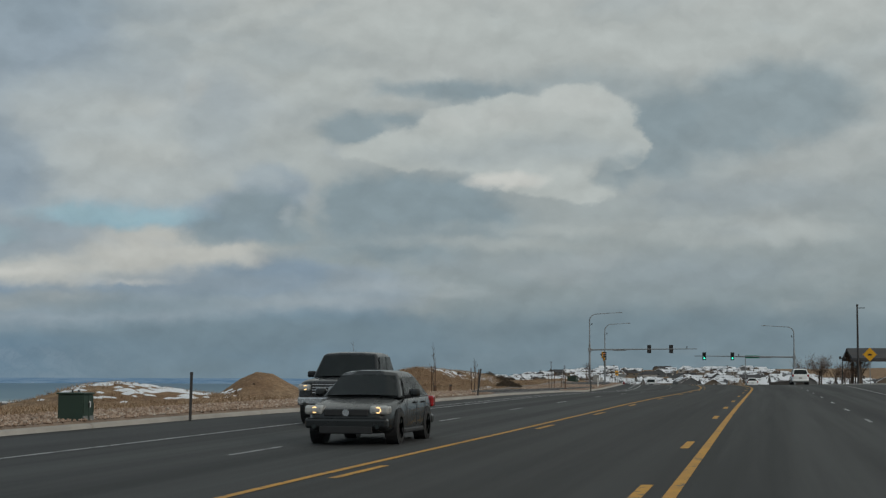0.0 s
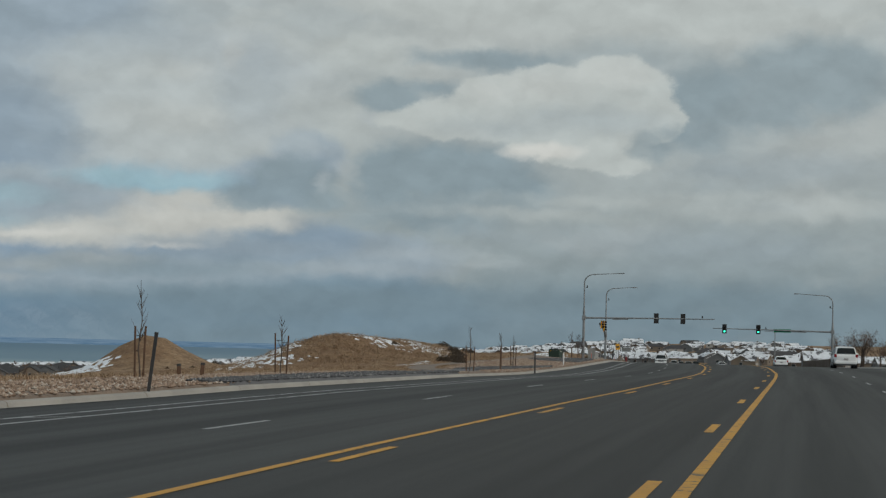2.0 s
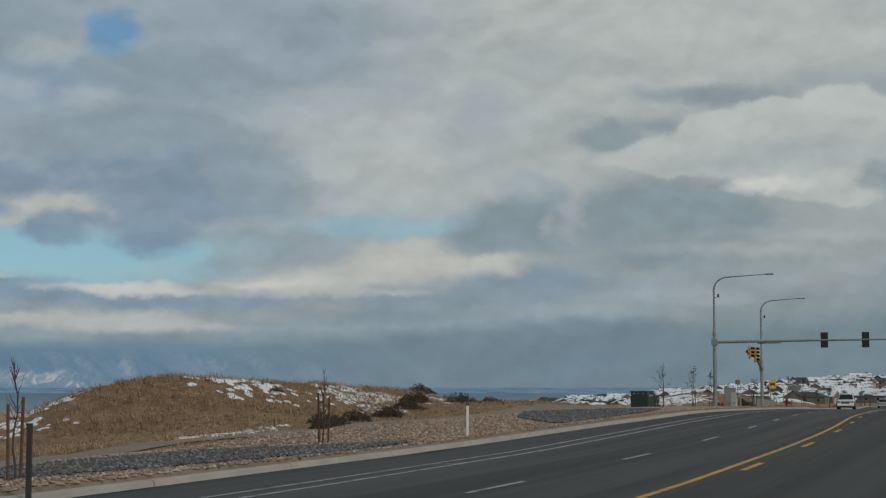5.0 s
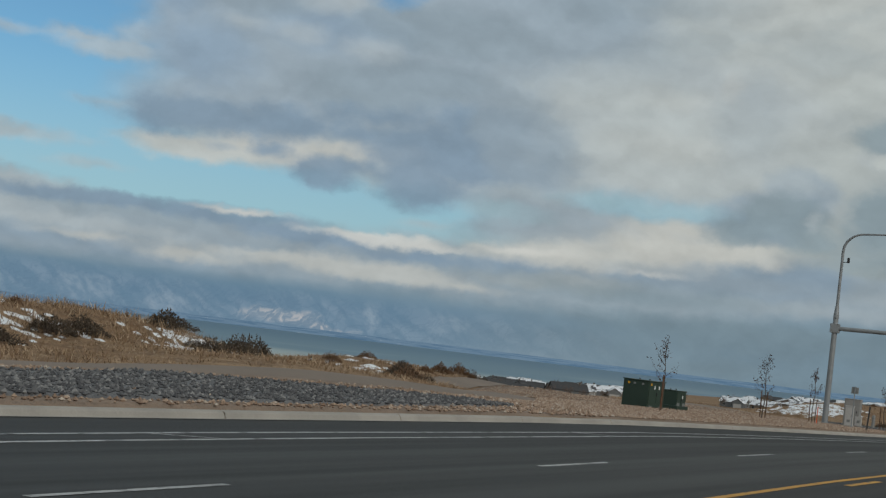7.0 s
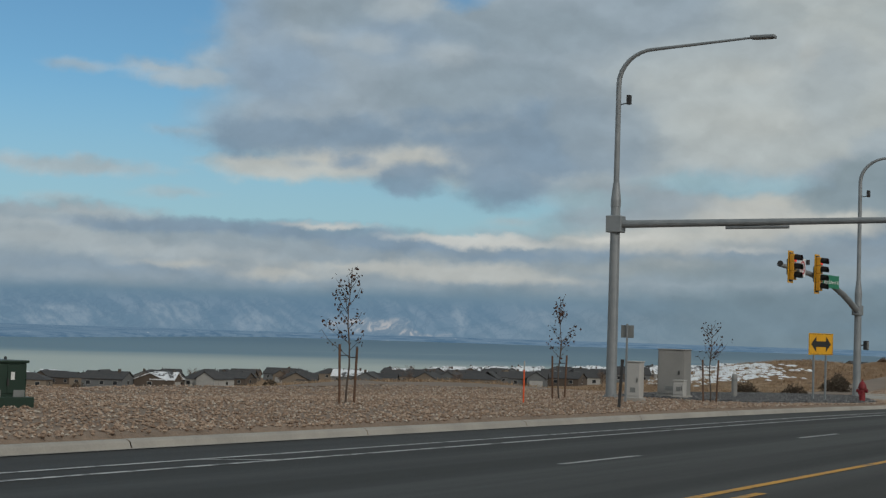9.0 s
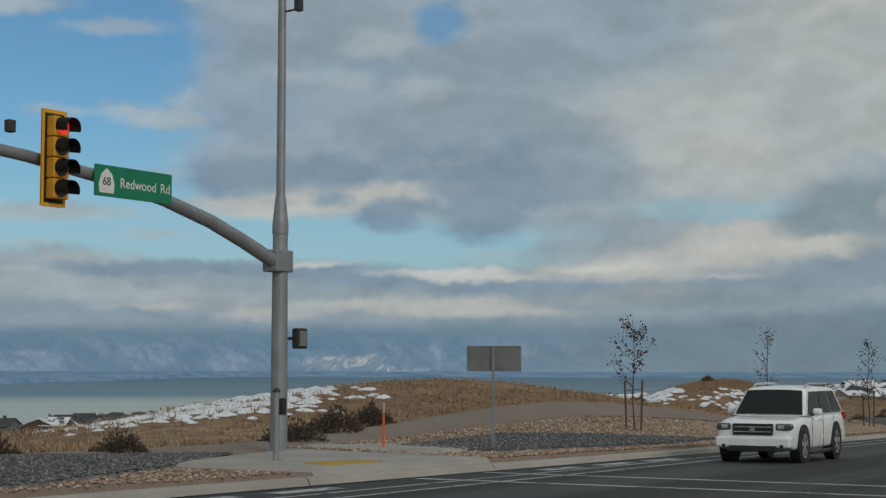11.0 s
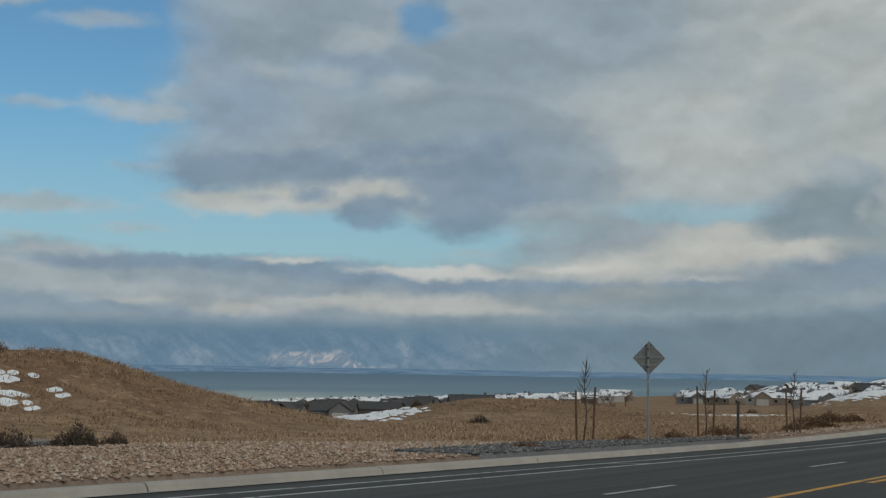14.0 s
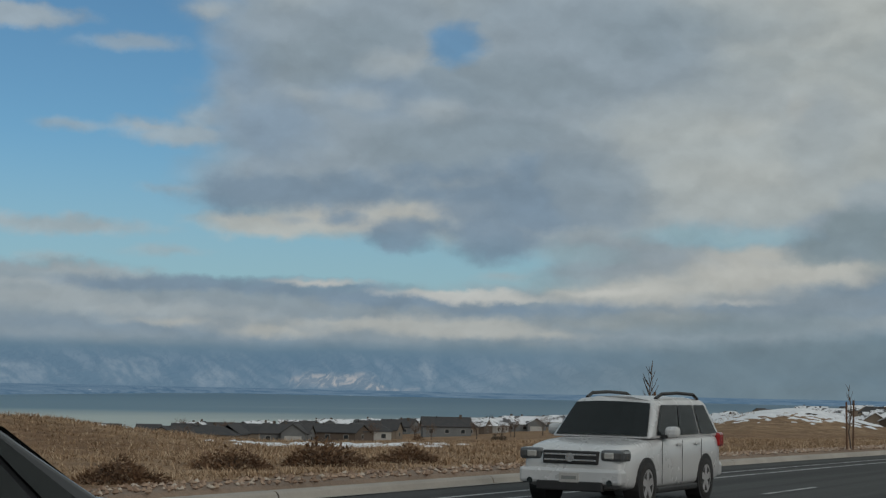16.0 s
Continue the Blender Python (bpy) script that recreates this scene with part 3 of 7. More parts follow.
ys_near = stretch(-100, 20, 4) + stretch(22, 430, 1.5) + stretch(436, 700, 8) + stretch(720, 1080, 20) + [1120, 1180, 1300, 1600, 2200, 3200, 4700]
offsets = [0.12] + stretch(1.0, 36, 1.0) + stretch(38, 60, 2) + [66, 72, 80, 90, 105, 120, 140, 165, 195, 230, 270, 320, 380, 450, 520, 600, 700, 850, 1100, 1500, 2500, 4700]
right = [-4800, -2500, -1200, -800, -400, -200, -120, -80, -50, -30, -20, -14, -11.6]


def make_ground():
    verts, faces = [], []
    n = len(right) + 2 + len(offsets)
    for y in ys_near:
        k0 = kerb_side(y)
        for s in right + [-11.3, k0 - 0.1] + [k0 + o for o in offsets]:
            v = at(y, s) if s > -13 else Vector((mid_x(y) - s, y, 0))
            z = land(y, s) if s < -11.4 or s > k0 else road_z(y, s) - 0.15
            verts.append((v.x, v.y, z))
    for i in range(len(ys_near) - 1):
        for j in range(n - 1):
            a = i * n + j
            faces.append((a, a + n, a + n + 1, a + 1))
    return as_object("ground", verts, faces, M_SOIL, smooth=True)


tagged(make_ground(), "dry tan grassland falling away to a lake", "ground", kind="structure")


def far_sheet(name, x0, x1, y0, y1, z):
    return tagged(as_object(name, [(x0, y0, z), (x1, y0, z), (x1, y1, z), (x0, y1, z)], [(0, 1, 2, 3)], M_SOIL), "distant dry tan plain", "ground", kind="structure")


far_sheet("ground_behind", -4800, 4800, -4800, -80, -25.0)
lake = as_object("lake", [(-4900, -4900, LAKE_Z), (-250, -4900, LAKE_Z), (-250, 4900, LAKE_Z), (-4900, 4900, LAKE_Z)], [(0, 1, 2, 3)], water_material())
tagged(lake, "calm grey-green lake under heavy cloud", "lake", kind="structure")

# ---- road ----
ys_road = stretch(-100, 460, 4) + stretch(470, 640, 10)


def road_material():
    m = bpy.data.materials.new("worn_asphalt")
    m.use_nodes = True
    t = m.node_tree
    k = Nodes(t)
    b = t.nodes["Principled BSDF"]
    uv = t.nodes.new("ShaderNodeUVMap").outputs[0]
    pos = t.nodes.new("ShaderNodeNewGeometry").outputs["Position"]
    xyz = t.nodes.new("ShaderNodeSeparateXYZ")
    t.links.new(uv, xyz.inputs[0])
    # wheel tracks run along the lanes; the turning lane between the yellow lines is newer and darker
    tracks = k.noise(k.vec("MULTIPLY", uv, (0.85, 0.012, 1.0)), 1.0, 4.0, 0.6)
    blot = k.noise(pos, 0.12, 5.0, 0.6)
    grain = k.noise(pos, 55.0, 3.0, 0.6)
    col = k.mix(k.ramp(tracks, 0.36, 0.64), lin(0.0185, 0.019, 0.0188), lin(0.038, 0.0385, 0.0378))
    inside = k.math("MULTIPLY", k.ramp(xyz.outputs[0], 0.9, 1.15), k.ramp(xyz.outputs[0], 5.6, 5.2))
    col = k.mix(k.math("MULTIPLY", inside, 0.8), col, lin(0.023, 0.022, 0.0213))
    shoulder = k.ramp(xyz.outputs[0], 11.2, 11.5)
    col = k.mix(k.math("MULTIPLY", shoulder, 0.7), col, lin(0.026, 0.026, 0.027))
    col = k.mix(k.ramp(blot, 0.35, 0.7, 0.0, 0.35), col, lin(0.026, 0.026, 0.027))
    col = k.mix(k.ramp(grain, 0.45, 0.75, 0.0, 0.30), col, lin(0.09, 0.09, 0.088))
    t.links.new(col, b.inputs["Base Color"])
    k.put(k.ramp(tracks, 0.3, 0.7, 0.8, 0.68), b.inputs["Roughness"])
    b.inputs["Specular IOR Level"].default_value = 0.3
    bu = t.nodes.new("ShaderNodeBump")
    bu.inputs["Strength"].default_value, bu.inputs["Distance"].default_value = 0.5, 0.006
    t.links.new(grain, bu.inputs["Height"]), t.links.new(bu.outputs[0], b.inputs["Normal"])
    return m


def make_road():
    verts, faces, flat = [], [], []
    for y in ys_road:
        k0 = kerb_side(y) - 0.1
        for s in (-11.0, -6.5, -2.8, 1.0, 5.7, 9.0, k0):
            verts.append(at(y, s)), flat.append((s, y))
    for i in range(len(ys_road) - 1):
        for j in range(6):
            a = i * 7 + j
            faces.append((a, a + 7, a + 8, a + 1))
    ob = as_object("road", verts, faces, road_material(), smooth=True)
    uv = ob.data.uv_layers.new(name="lanes")
    for loop in ob.data.loops:
        uv.data[loop.index].uv = flat[loop.vertex_index]
    return ob


tagged(make_road(), "dark grey asphalt highway with painted lines", "road", kind="structure")
def stripe(name, y0, y1, side_of, width, material, label, up=0.006):
    n = max(1, int((y1 - y0) / 3))
    verts, faces = [], []
    for i in range(n + 1):
        y = y0 + (y1 - y0) * i / n
        s = side_of(y) if callable(side_of) else side_of
        for w in (width / 2, -width / 2):
            verts.append(at(y, s + w, up))
    for i in range(n):
        faces.append((2 * i, 2 * i + 1, 2 * i + 3, 2 * i + 2))
    return tagged(as_object(name, verts, faces, material), label, "road marking", kind="structure")


near_line = lines((60, 1.05), (95, 1.0), (135, 0.82), (165, 0.95), (200, 1.05))
far_line = lines((20, 5.82), (36, 5.6), (53, 5.45), (66, 5.42), (82, 5.2), (94, 5.02), (120, 4.88), (138, 4.85), (163, 5.25), (186, 5.72))
lane_line = lines((60, 8.5), (97, 8.25), (120, 7.75), (140, 7.6), (165, 8.0), (182, 8.4), (215, 8.75), (300, 8.7), (330, 7.6), (400, 7.4))
edge_side = lines((40, 11.6), (80, 11.2), (120, 10.7), (140, 10.8), (180, 11.35), (300, 11.4), (340, 10.4), (360, 9.7), (600, 9.7))
stripe("median_line_near", -90, 246, near_line, 0.15, M_YELLOW, "solid worn yellow line on asphalt")
stripe("median_line_far", -90, 246, far_line, 0.13, M_YELLOW, "solid worn yellow line on asphalt")
stripe("median_line_near", 285, 640, 1.05, 0.15, M_YELLOW, "solid worn yellow line on asphalt")
stripe("turn_lane_line", 285, 312, 5.5, 0.22, M_WHITE, "thick worn white line on asphalt")
stripe("median_line_far", 312, 640, 5.6, 0.13, M_YELLOW, "solid worn yellow line on asphalt")
stripe("edge_line", -90, 640, edge_side, 0.11, M_WHITE, "solid worn white edge line")
stripe("cycle_line", 44, 640, lambda y: edge_side(y) + 0.65, 0.10, M_WHITE, "solid worn white line by the kerb")
stripe("right_edge_line", -90, 246, -6.5, 0.11, M_WHITE, "solid worn white edge line")
dash_y = [-54.5, -42.3, -30.1, -17.9, -5.7, 13.5, 25.6, 43.2, 55.4, 68.0, 82.0, 96.2, 108.6, 122.0, 135.8, 146.6, 157.5, 168.6, 179.7, 190.6, 202.0, 213.4, 224.6, 235.8] + [289.4 + 11.15 * i for i in range(30)]
for y in dash_y:
    stripe("lane_dash_far", y, y + 2.9, lane_line, 0.10, M_WHITE, "short worn white lane dash")
    if not 246 < y < 285:
        stripe("median_dash_near", y + 4, y + 6.8, lambda q: near_line(q) + 0.37, 0.15, M_YELLOW, "short worn yellow dash")
        if y < 246 or y > 312:
            stripe("median_dash_far", y - 5, y - 2.2, lambda q: far_line(q) - 0.36, 0.13, M_YELLOW, "short worn yellow dash")
        stripe("lane_dash_near", y + 2, y + 4.9, -2.75, 0.10, M_WHITE, "short worn white lane dash")


def tick(y, slant):
    a, b = edge_side(y), edge_side(y) + 0.65
    v = [at(y, a, 0.006), at(y + 0.12, a, 0.006), at(y + slant + 0.12, b, 0.006), at(y + slant, b, 0.006)]
    tagged(as_object("buffer_tick", v, [(0, 1, 2, 3)], M_WHITE), "slanting white tick between two lines", "road marking", kind="structure")


for y in [70 + 15.2 * i for i in range(22)]:
    tick(y, -1.0)
for y in (276.5, 279.0, 281.5, 268.0, 265.5):
    stripe("crossing_bar", y, y + 1.7, kerb_side(y) - 0.75, 0.35, M_WHITE, "worn white bar by the kerb")
for y in (272.5, 275.0):
    v = [at(y, s, 0.007) for s in (12.9, 1.0)] + [at(y + 0.25, s, 0.007) for s in (1.0, 12.9)]
    tagged(as_object("crossing_line", v, [(0, 1, 2, 3)], M_WHITE), "worn white crossing line over the road", "road marking", kind="structure")


def strip_solid(name, y0, y1, profile, material, label, step=3.0):
    """A kerb stone: a profile of (metres from the kerb's line, height) drawn along the road."""
    verts, faces = [], []
    n = len(profile)
    cuts = max(1, int((y1 - y0) / step))
    for i in range(cuts + 1):
        y = y0 + (y1 - y0) * i / cuts
        for s, u in profile:
            verts.append(at(y, (kerb_side(y) + s) if s > -5 else s, u))
    for i in range(cuts):
        for j in range(n - 1):
            a = i * n + j
            faces.append((a, a + 1, a + n + 1, a + n))
    return tagged(as_object(name, verts, faces, material), label, "kerb", kind="structure")


kerb_left = tagged(new("kerb_left"), "pale concrete kerb with a wide gutter", "kerb", kind="structure")
y = -96.0
while y < 640:
    length = 6.0 if y < 420 else 20.0
    piece = strip_solid("kerb_piece", y + 0.012, y + length - 0.012, [(-0.22, 0.012), (-0.06, 0.006), (-0.03, 0.08), (0.0, 0.105), (0.03, 0.115), (0.16, 0.115), (0.17, 0.07), (0.17, -0.1)], M_CONC, "")
    for key in ("kind", "category"):
        del piece[key]
    piece.parent = kerb_left
    y += length
strip_solid("kerb_right", -96, 252, [(-10.98, 0.003), (-11.2, 0.0), (-11.25, 0.13), (-11.45, 0.15), (-11.45, -0.1)], M_CONC, "pale concrete kerb with a gutter")

# ---- verge: gravel, trail, walk ----
kb = lambda y: kerb_side(y) + 0.16
tan_far = lines((20, 19), (60, 19), (85, 18), (105, 19), (118, 18.5), (150, 21.5), (180, 24.5), (196, 19), (202, 18.2), (207, 19.6), (214, 23.6), (222, 28.6), (230, 30.6), (242, 31.4), (254, 28.4), (264, 23.6), (276, 19.5), (292, 19), (300, 17), (312, 15.8), (326, 18.9), (338, 21.4), (348, 14.6), (360, 13.0), (420, 13.0))
GREY = [
    (84, 113, kb, lines((84, 15.0), (95, 16.0), (108, 16.3), (113, 14))),
    (126, 154, lines((126, 18.2), (137, 16.2), (141, 15.2), (149, 14.5), (154, 15)), lines((126, 18.4), (135, 18.6), (143.5, 19.9), (151, 19.6), (154, 15.2))),
    (170, 196, lines((170, 14.6), (186, 14.6), (196, 15.4)), lines((170, 15.2), (178, 18.5), (187, 20.5), (196, 17))),
    (254, 274, lines((254, 15.5), (261, 13.8), (265, 14.2), (270, 15.8), (274, 17.4)), lines((254, 20), (264, 22), (270, 21), (274, 17.6))),
    (279, 291, lines((279, 14.7), (284, 14.0), (287, 13.7), (291, 14.0)), lines((279, 17.0), (285, 17.6), (288, 16.4), (291, 14.2))),
    (313, 341, lines((313, 14.0), (316, 13.3), (321, 13.2), (329, 16.6), (341, 21.5)), lines((313, 14.3), (320, 16.8), (328, 19.2), (341, 21.9))),
    (340, 356, kb, lines((340, 14.2), (347, 14.4), (356, 12.4))),
]
band("tan_gravel_verge", 20, 420, kb, tan_far, 0.05, M_TAN, "tan crushed-stone verge beside the kerb", "gravel")
for y0_, y1_, lo_, hi_ in GREY:
    band("grey_gravel_patch", y0_, y1_, lo_, hi_, 0.09, M_DARK, "dark grey crushed-stone patch in the verge", "gravel")


def trail(knots, width, label):
    """A path through (x, y) knots on the land."""
    pts = [Vector((x, y, 0)) for x, y in knots]
    line = []
    for i in range(len(pts) - 1):
        p0, p1, p2, p3 = pts[max(i - 1, 0)], pts[i], pts[i + 1], pts[min(i + 2, len(pts) - 1)]
        for j in range(8):
            t = j / 8
            line.append(0.5 * ((2 * p1) + (p2 - p0) * t + (2 * p0 - 5 * p1 + 4 * p2 - p3) * t * t + (3 * p1 - p0 - 3 * p2 + p3) * t ** 3))
    verts, faces = [], []
    for i in range(1, len(line) - 1):
        d = (line[i + 1] - line[i - 1]).normalized()
        n = Vector((-d.y, d.x, 0))
        for w in (-0.5, -0.25, 0, 0.25, 0.5):
            q = line[i] + n * width * w
            verts.append(ground_at(q.x, q.y, 0.07 if abs(w) < 0.5 else 0.03))
    for i in range(len(line) - 3):
        for j in range(4):
            a = i * 5 + j
            faces.append((a, a + 5, a + 6, a + 1))
    return tagged(as_object("trail", verts, faces, M_TRAIL, smooth=True), label, "path", kind="structure")


def beside(*knots):
    return [tuple(at(y, s)[:2]) for y, s in knots]


TRAIL = ((117, 14.9), (123, 15.4), (129, 16.6), (137, 18.8), (147, 22.3), (157, 24.4), (166, 24.6), (176, 23.0), (188, 21.5), (197, 19.6), (203, 19.0), (208, 20.8), (215, 25.2), (222, 29.4), (230, 31.5), (242, 32.5), (254, 29.5), (266, 24), (277, 19.6), (286, 19.8), (293, 19.7), (300, 18.5), (309, 17.0), (314, 17.0), (319, 17.9), (325, 19.9), (332, 22.0), (339, 23.2), (342, 23.4))
trail_side = lines(*TRAIL)
on_trail = lambda y, side: 116 < y < 342 and abs(side - trail_side(y)) < 1.2
trail(beside(*TRAIL), 1.9, "worn asphalt footpath winding through dry grass")
band("side_road", 255, 275, lambda y: -110.0, lambda y: -10.9, 0.07, M_ASPHALT, "dark asphalt side road joining the highway", "road", step=2.0, across=24)
band("walk_slab", 270.5, 276.5, kb, lines((270.5, 16.6), (276.5, 17.8)), 0.11, M_CONC, "pale concrete walk at the crossing", "pavement")
band("walk_slab", 277.5, 280.0, lines((277.5, 15.2), (280, 15.2)), lines((277.5, 18.5), (280, 17)), 0.11, M_CONC, "pale concrete slab in the gravel", "pavement")
band("warning_pad", 271.6, 273.4, lines((271, 13.75), (274, 13.75)), lines((271, 14.6), (274, 14.6)), 0.135, surface("pad_yellow", lin(0.42, 0.27, 0.04), lin(0.34, 0.22, 0.05), 2.0, 0.8, bump=0.6, fine=18), "faded yellow tactile pad at the crossing", "pavement")
band("lawn", 395, 470, lines((395, 44), (470, 40)), lines((395, 54), (430, 72), (470, 80)), 0.12, M_LAWN, "dull green winter lawn beyond the field", "lawn", step=3, across=12)
band("lawn", 250, 300, lines((250, 70), (300, 64)), lines((250, 90), (300, 100)), 0.15, M_LAWN, "dull green winter lawn below the road", "lawn", step=3, across=12)

# ---- posts, signs and signals ----
M_YSIGN = surface("sign_yellow", lin(0.72, 0.36, 0.01), lin(0.66, 0.33, 0.012), 2.0, 0.5, bump=0)
M_SIGNALY = surface("signal_yellow", lin(0.62, 0.30, 0.015), lin(0.52, 0.25, 0.02), 3.0, 0.5, bump=0)
M_BLACK = surface("matt_black", lin(0.012, 0.012, 0.013), lin(0.02, 0.02, 0.02), 3.0, 0.6, bump=0)
M_WSIGN = surface("sign_white", lin(0.74, 0.74, 0.72), lin(0.66, 0.66, 0.65), 3.0, 0.5, bump=0)
M_RSIGN = surface("sign_red", lin(0.45, 0.02, 0.03), lin(0.40, 0.02, 0.03), 3.0, 0.5, bump=0)
M_GSIGN = surface("sign_green", lin(0.0, 0.19, 0.095), lin(0.0, 0.17, 0.085), 2.0, 0.5, bump=0)
M_ALU = surface("sign_back", lin(0.22, 0.23, 0.225), lin(0.17, 0.175, 0.17), 3.0, 0.55, 0.2, bump=0.05)
M_ORANGE = surface("orange_plastic", lin(0.75, 0.10, 0.02), lin(0.65, 0.09, 0.02), 4.0, 0.6, bump=0)
M_HYDRANT = surface("hydrant_red", lin(0.22, 0.012, 0.018), lin(0.16, 0.01, 0.014), 5.0, 0.55, bump=0.2, fine=60)
M_WOOD = surface("stake_wood", lin(0.14, 0.075, 0.045), lin(0.09, 0.05, 0.032), 4.0, 0.9, bump=0.3, fine=40, per_object=0.3)
M_BARK = surface("bark", lin(0.10, 0.075, 0.06), lin(0.07, 0.052, 0.042), 6.0, 0.9, bump=0.3, fine=50)
M_LEAF = surface("red_brown_leaf", lin(0.075, 0.030, 0.024), lin(0.045, 0.028, 0.020), 2.0, 0.8, bump=0, fine=3)
M_GREYCAB = surface("cabinet_grey", lin(0.27, 0.26, 0.245), lin(0.23, 0.225, 0.215), 1.0, 0.6, bump=0.05)
M_PALECAB = surface("cabinet_pale", lin(0.42, 0.41, 0.39), lin(0.36, 0.35, 0.34), 1.0, 0.6, bump=0.05)


def glow(name, colour, strength):
    m = bpy.data.materials.new(name)
    m.use_nodes = True
    b = m.node_tree.nodes["Principled BSDF"]
    b.inputs["Base Color"].default_value = colour
    b.inputs["Emission Color"].default_value = colour
    b.inputs["Emission Strength"].default_value = strength
    return m


M_GO, M_STOP = glow("green_lamp", lin(0.05, 0.9, 0.55), 2.0), glow("red_lamp", lin(0.9, 0.05, 0.04), 0.5)
M_LENS = surface("dark_lens", lin(0.03, 0.025, 0.02), lin(0.045, 0.035, 0.03), 6.0, 0.3, bump=0)


def post(x, y, height, material, label, lean=0.0, width=0.045, category="post"):
    th = thing("marker_post", Matrix.Translation(ground_at(x, y)) @ pose(0, 0, 0, lean * 0.4, lean, 20), label, category)
    part("shaft", bar(-width / 2, -width / 2, -0.15, width / 2, width / 2, height, 0.006), material, th)
    part("cap", bar(-width / 2 - 0.004, -width / 2 - 0.004, height - 0.07, width / 2 + 0.004, width / 2 + 0.004, height + 0.006, 0.004), M_DARKSTEEL, th)
    return th


for x, y, h, lean in ((-14.9, 41.6, 1.28, 1), (-13.6, 78.5, 1.28, 6), (-13.85, 133.5, 1.15, 0), (-21.6, 242.2, 1.25, 3), (-24.55, 314.7, 1.05, 1), (-26.0, 354.5, 1.05, 0)):
    post(x, y, h, M_DARKSTEEL, "thin dark steel marker post in gravel", lean, 0.075)
post(-15.7, 158, 1.0, M_WSIGN, "white plastic marker post in gravel", 0, 0.07)
post(-17.6, 92.5, 0.45, M_WOOD, "short weathered wooden stub post", 2, 0.12)
post(-18.6, 93.2, 0.4, M_WOOD, "short weathered wooden stub post", -3, 0.12)


def flexi(x, y, h):
    th = thing("utility_marker", Matrix.Translation(ground_at(x, y)), "thin orange fibreglass utility marker", "marker post")
    part("shaft", rod([(0, 0, -0.1), (0, 0, h * 0.8)], 0.022, 8), M_ORANGE, th)
    part("tip", rod([(0, 0, h * 0.8), (0, 0, h)], 0.022, 8), M_PALECAB, th, "faded white tip")


flexi(-24.0, 241.6, 1.12), flexi(-25.1, 277.1, 1.0)


def disc(bm, centre, normal, radius, depth, sides=20):
    c, n = Vector(centre), Vector(normal).normalized()
    return tube(bm, [c, c + n * depth], radius, sides)


def signal_head(parent, x, z, facing, sections, lit=None, back=M_BLACK, body=M_BLACK, border=False):
    """A traffic light at x along its arm; facing is +1 or -1 along the arm's own y."""
    s, w = 0.34, 0.34
    h = s * sections
    f = facing
    plate = part("backplate", bar(x - 0.30, -0.02, z - h / 2 - 0.12, x + 0.30, 0.0, z + h / 2 + 0.12, 0.008), back, parent)
    if border:
        for a, b, c, d in ((-0.30, -0.235, -1, 1), (0.235, 0.30, -1, 1)):
            part("border_strip", bar(x + a, f * 0.002 - 0.003 + min(0, f * 0.02), z - h / 2 - 0.12, x + b, f * 0.002 + 0.003 + max(0, f * 0.02), z + h / 2 + 0.12), M_YSIGN, plate)
        for c in (-1, 1):
            zc = z + c * (h / 2 + 0.085)
            part("border_strip", bar(x - 0.23, f * 0.002 - 0.003 + min(0, f * 0.02), zc - 0.035, x + 0.23, f * 0.002 + 0.003 + max(0, f * 0.02), zc + 0.035), M_YSIGN, plate)
    for i in range(sections):
        zc = z + h / 2 - s * (i + 0.5)
        sec = part("section", bar(x - w / 2, min(0, f * 0.2) - 0.001, zc - s / 2 + 0.006, x + w / 2, max(0, f * 0.2) + 0.001, zc + s / 2 - 0.006, 0.02), body, parent)
        part("lens", disc(bmesh.new(), (x, f * 0.2, zc), (0, f, 0), 0.135, 0.012), (M_GO if lit == i else M_LENS) if lit != -1 else (M_STOP if i == 0 else M_LENS), sec)
        bm = bmesh.new()
        n = 14
        rows = [[bm.verts.new((x + 0.155 * math.cos(a), f * d, zc + 0.155 * math.sin(a))) for a in [math.pi * (-0.12 + 1.24 * j / n) for j in range(n + 1)]] for d in (0.2, 0.42)]
        for j in range(n):
            bm.faces.new((rows[0][j], rows[0][j + 1], rows[1][j + 1], rows[1][j]))
        bmesh.ops.solidify(bm, geom=bm.faces[:], thickness=0.012)
        part("visor", bm, M_BLACK, sec)


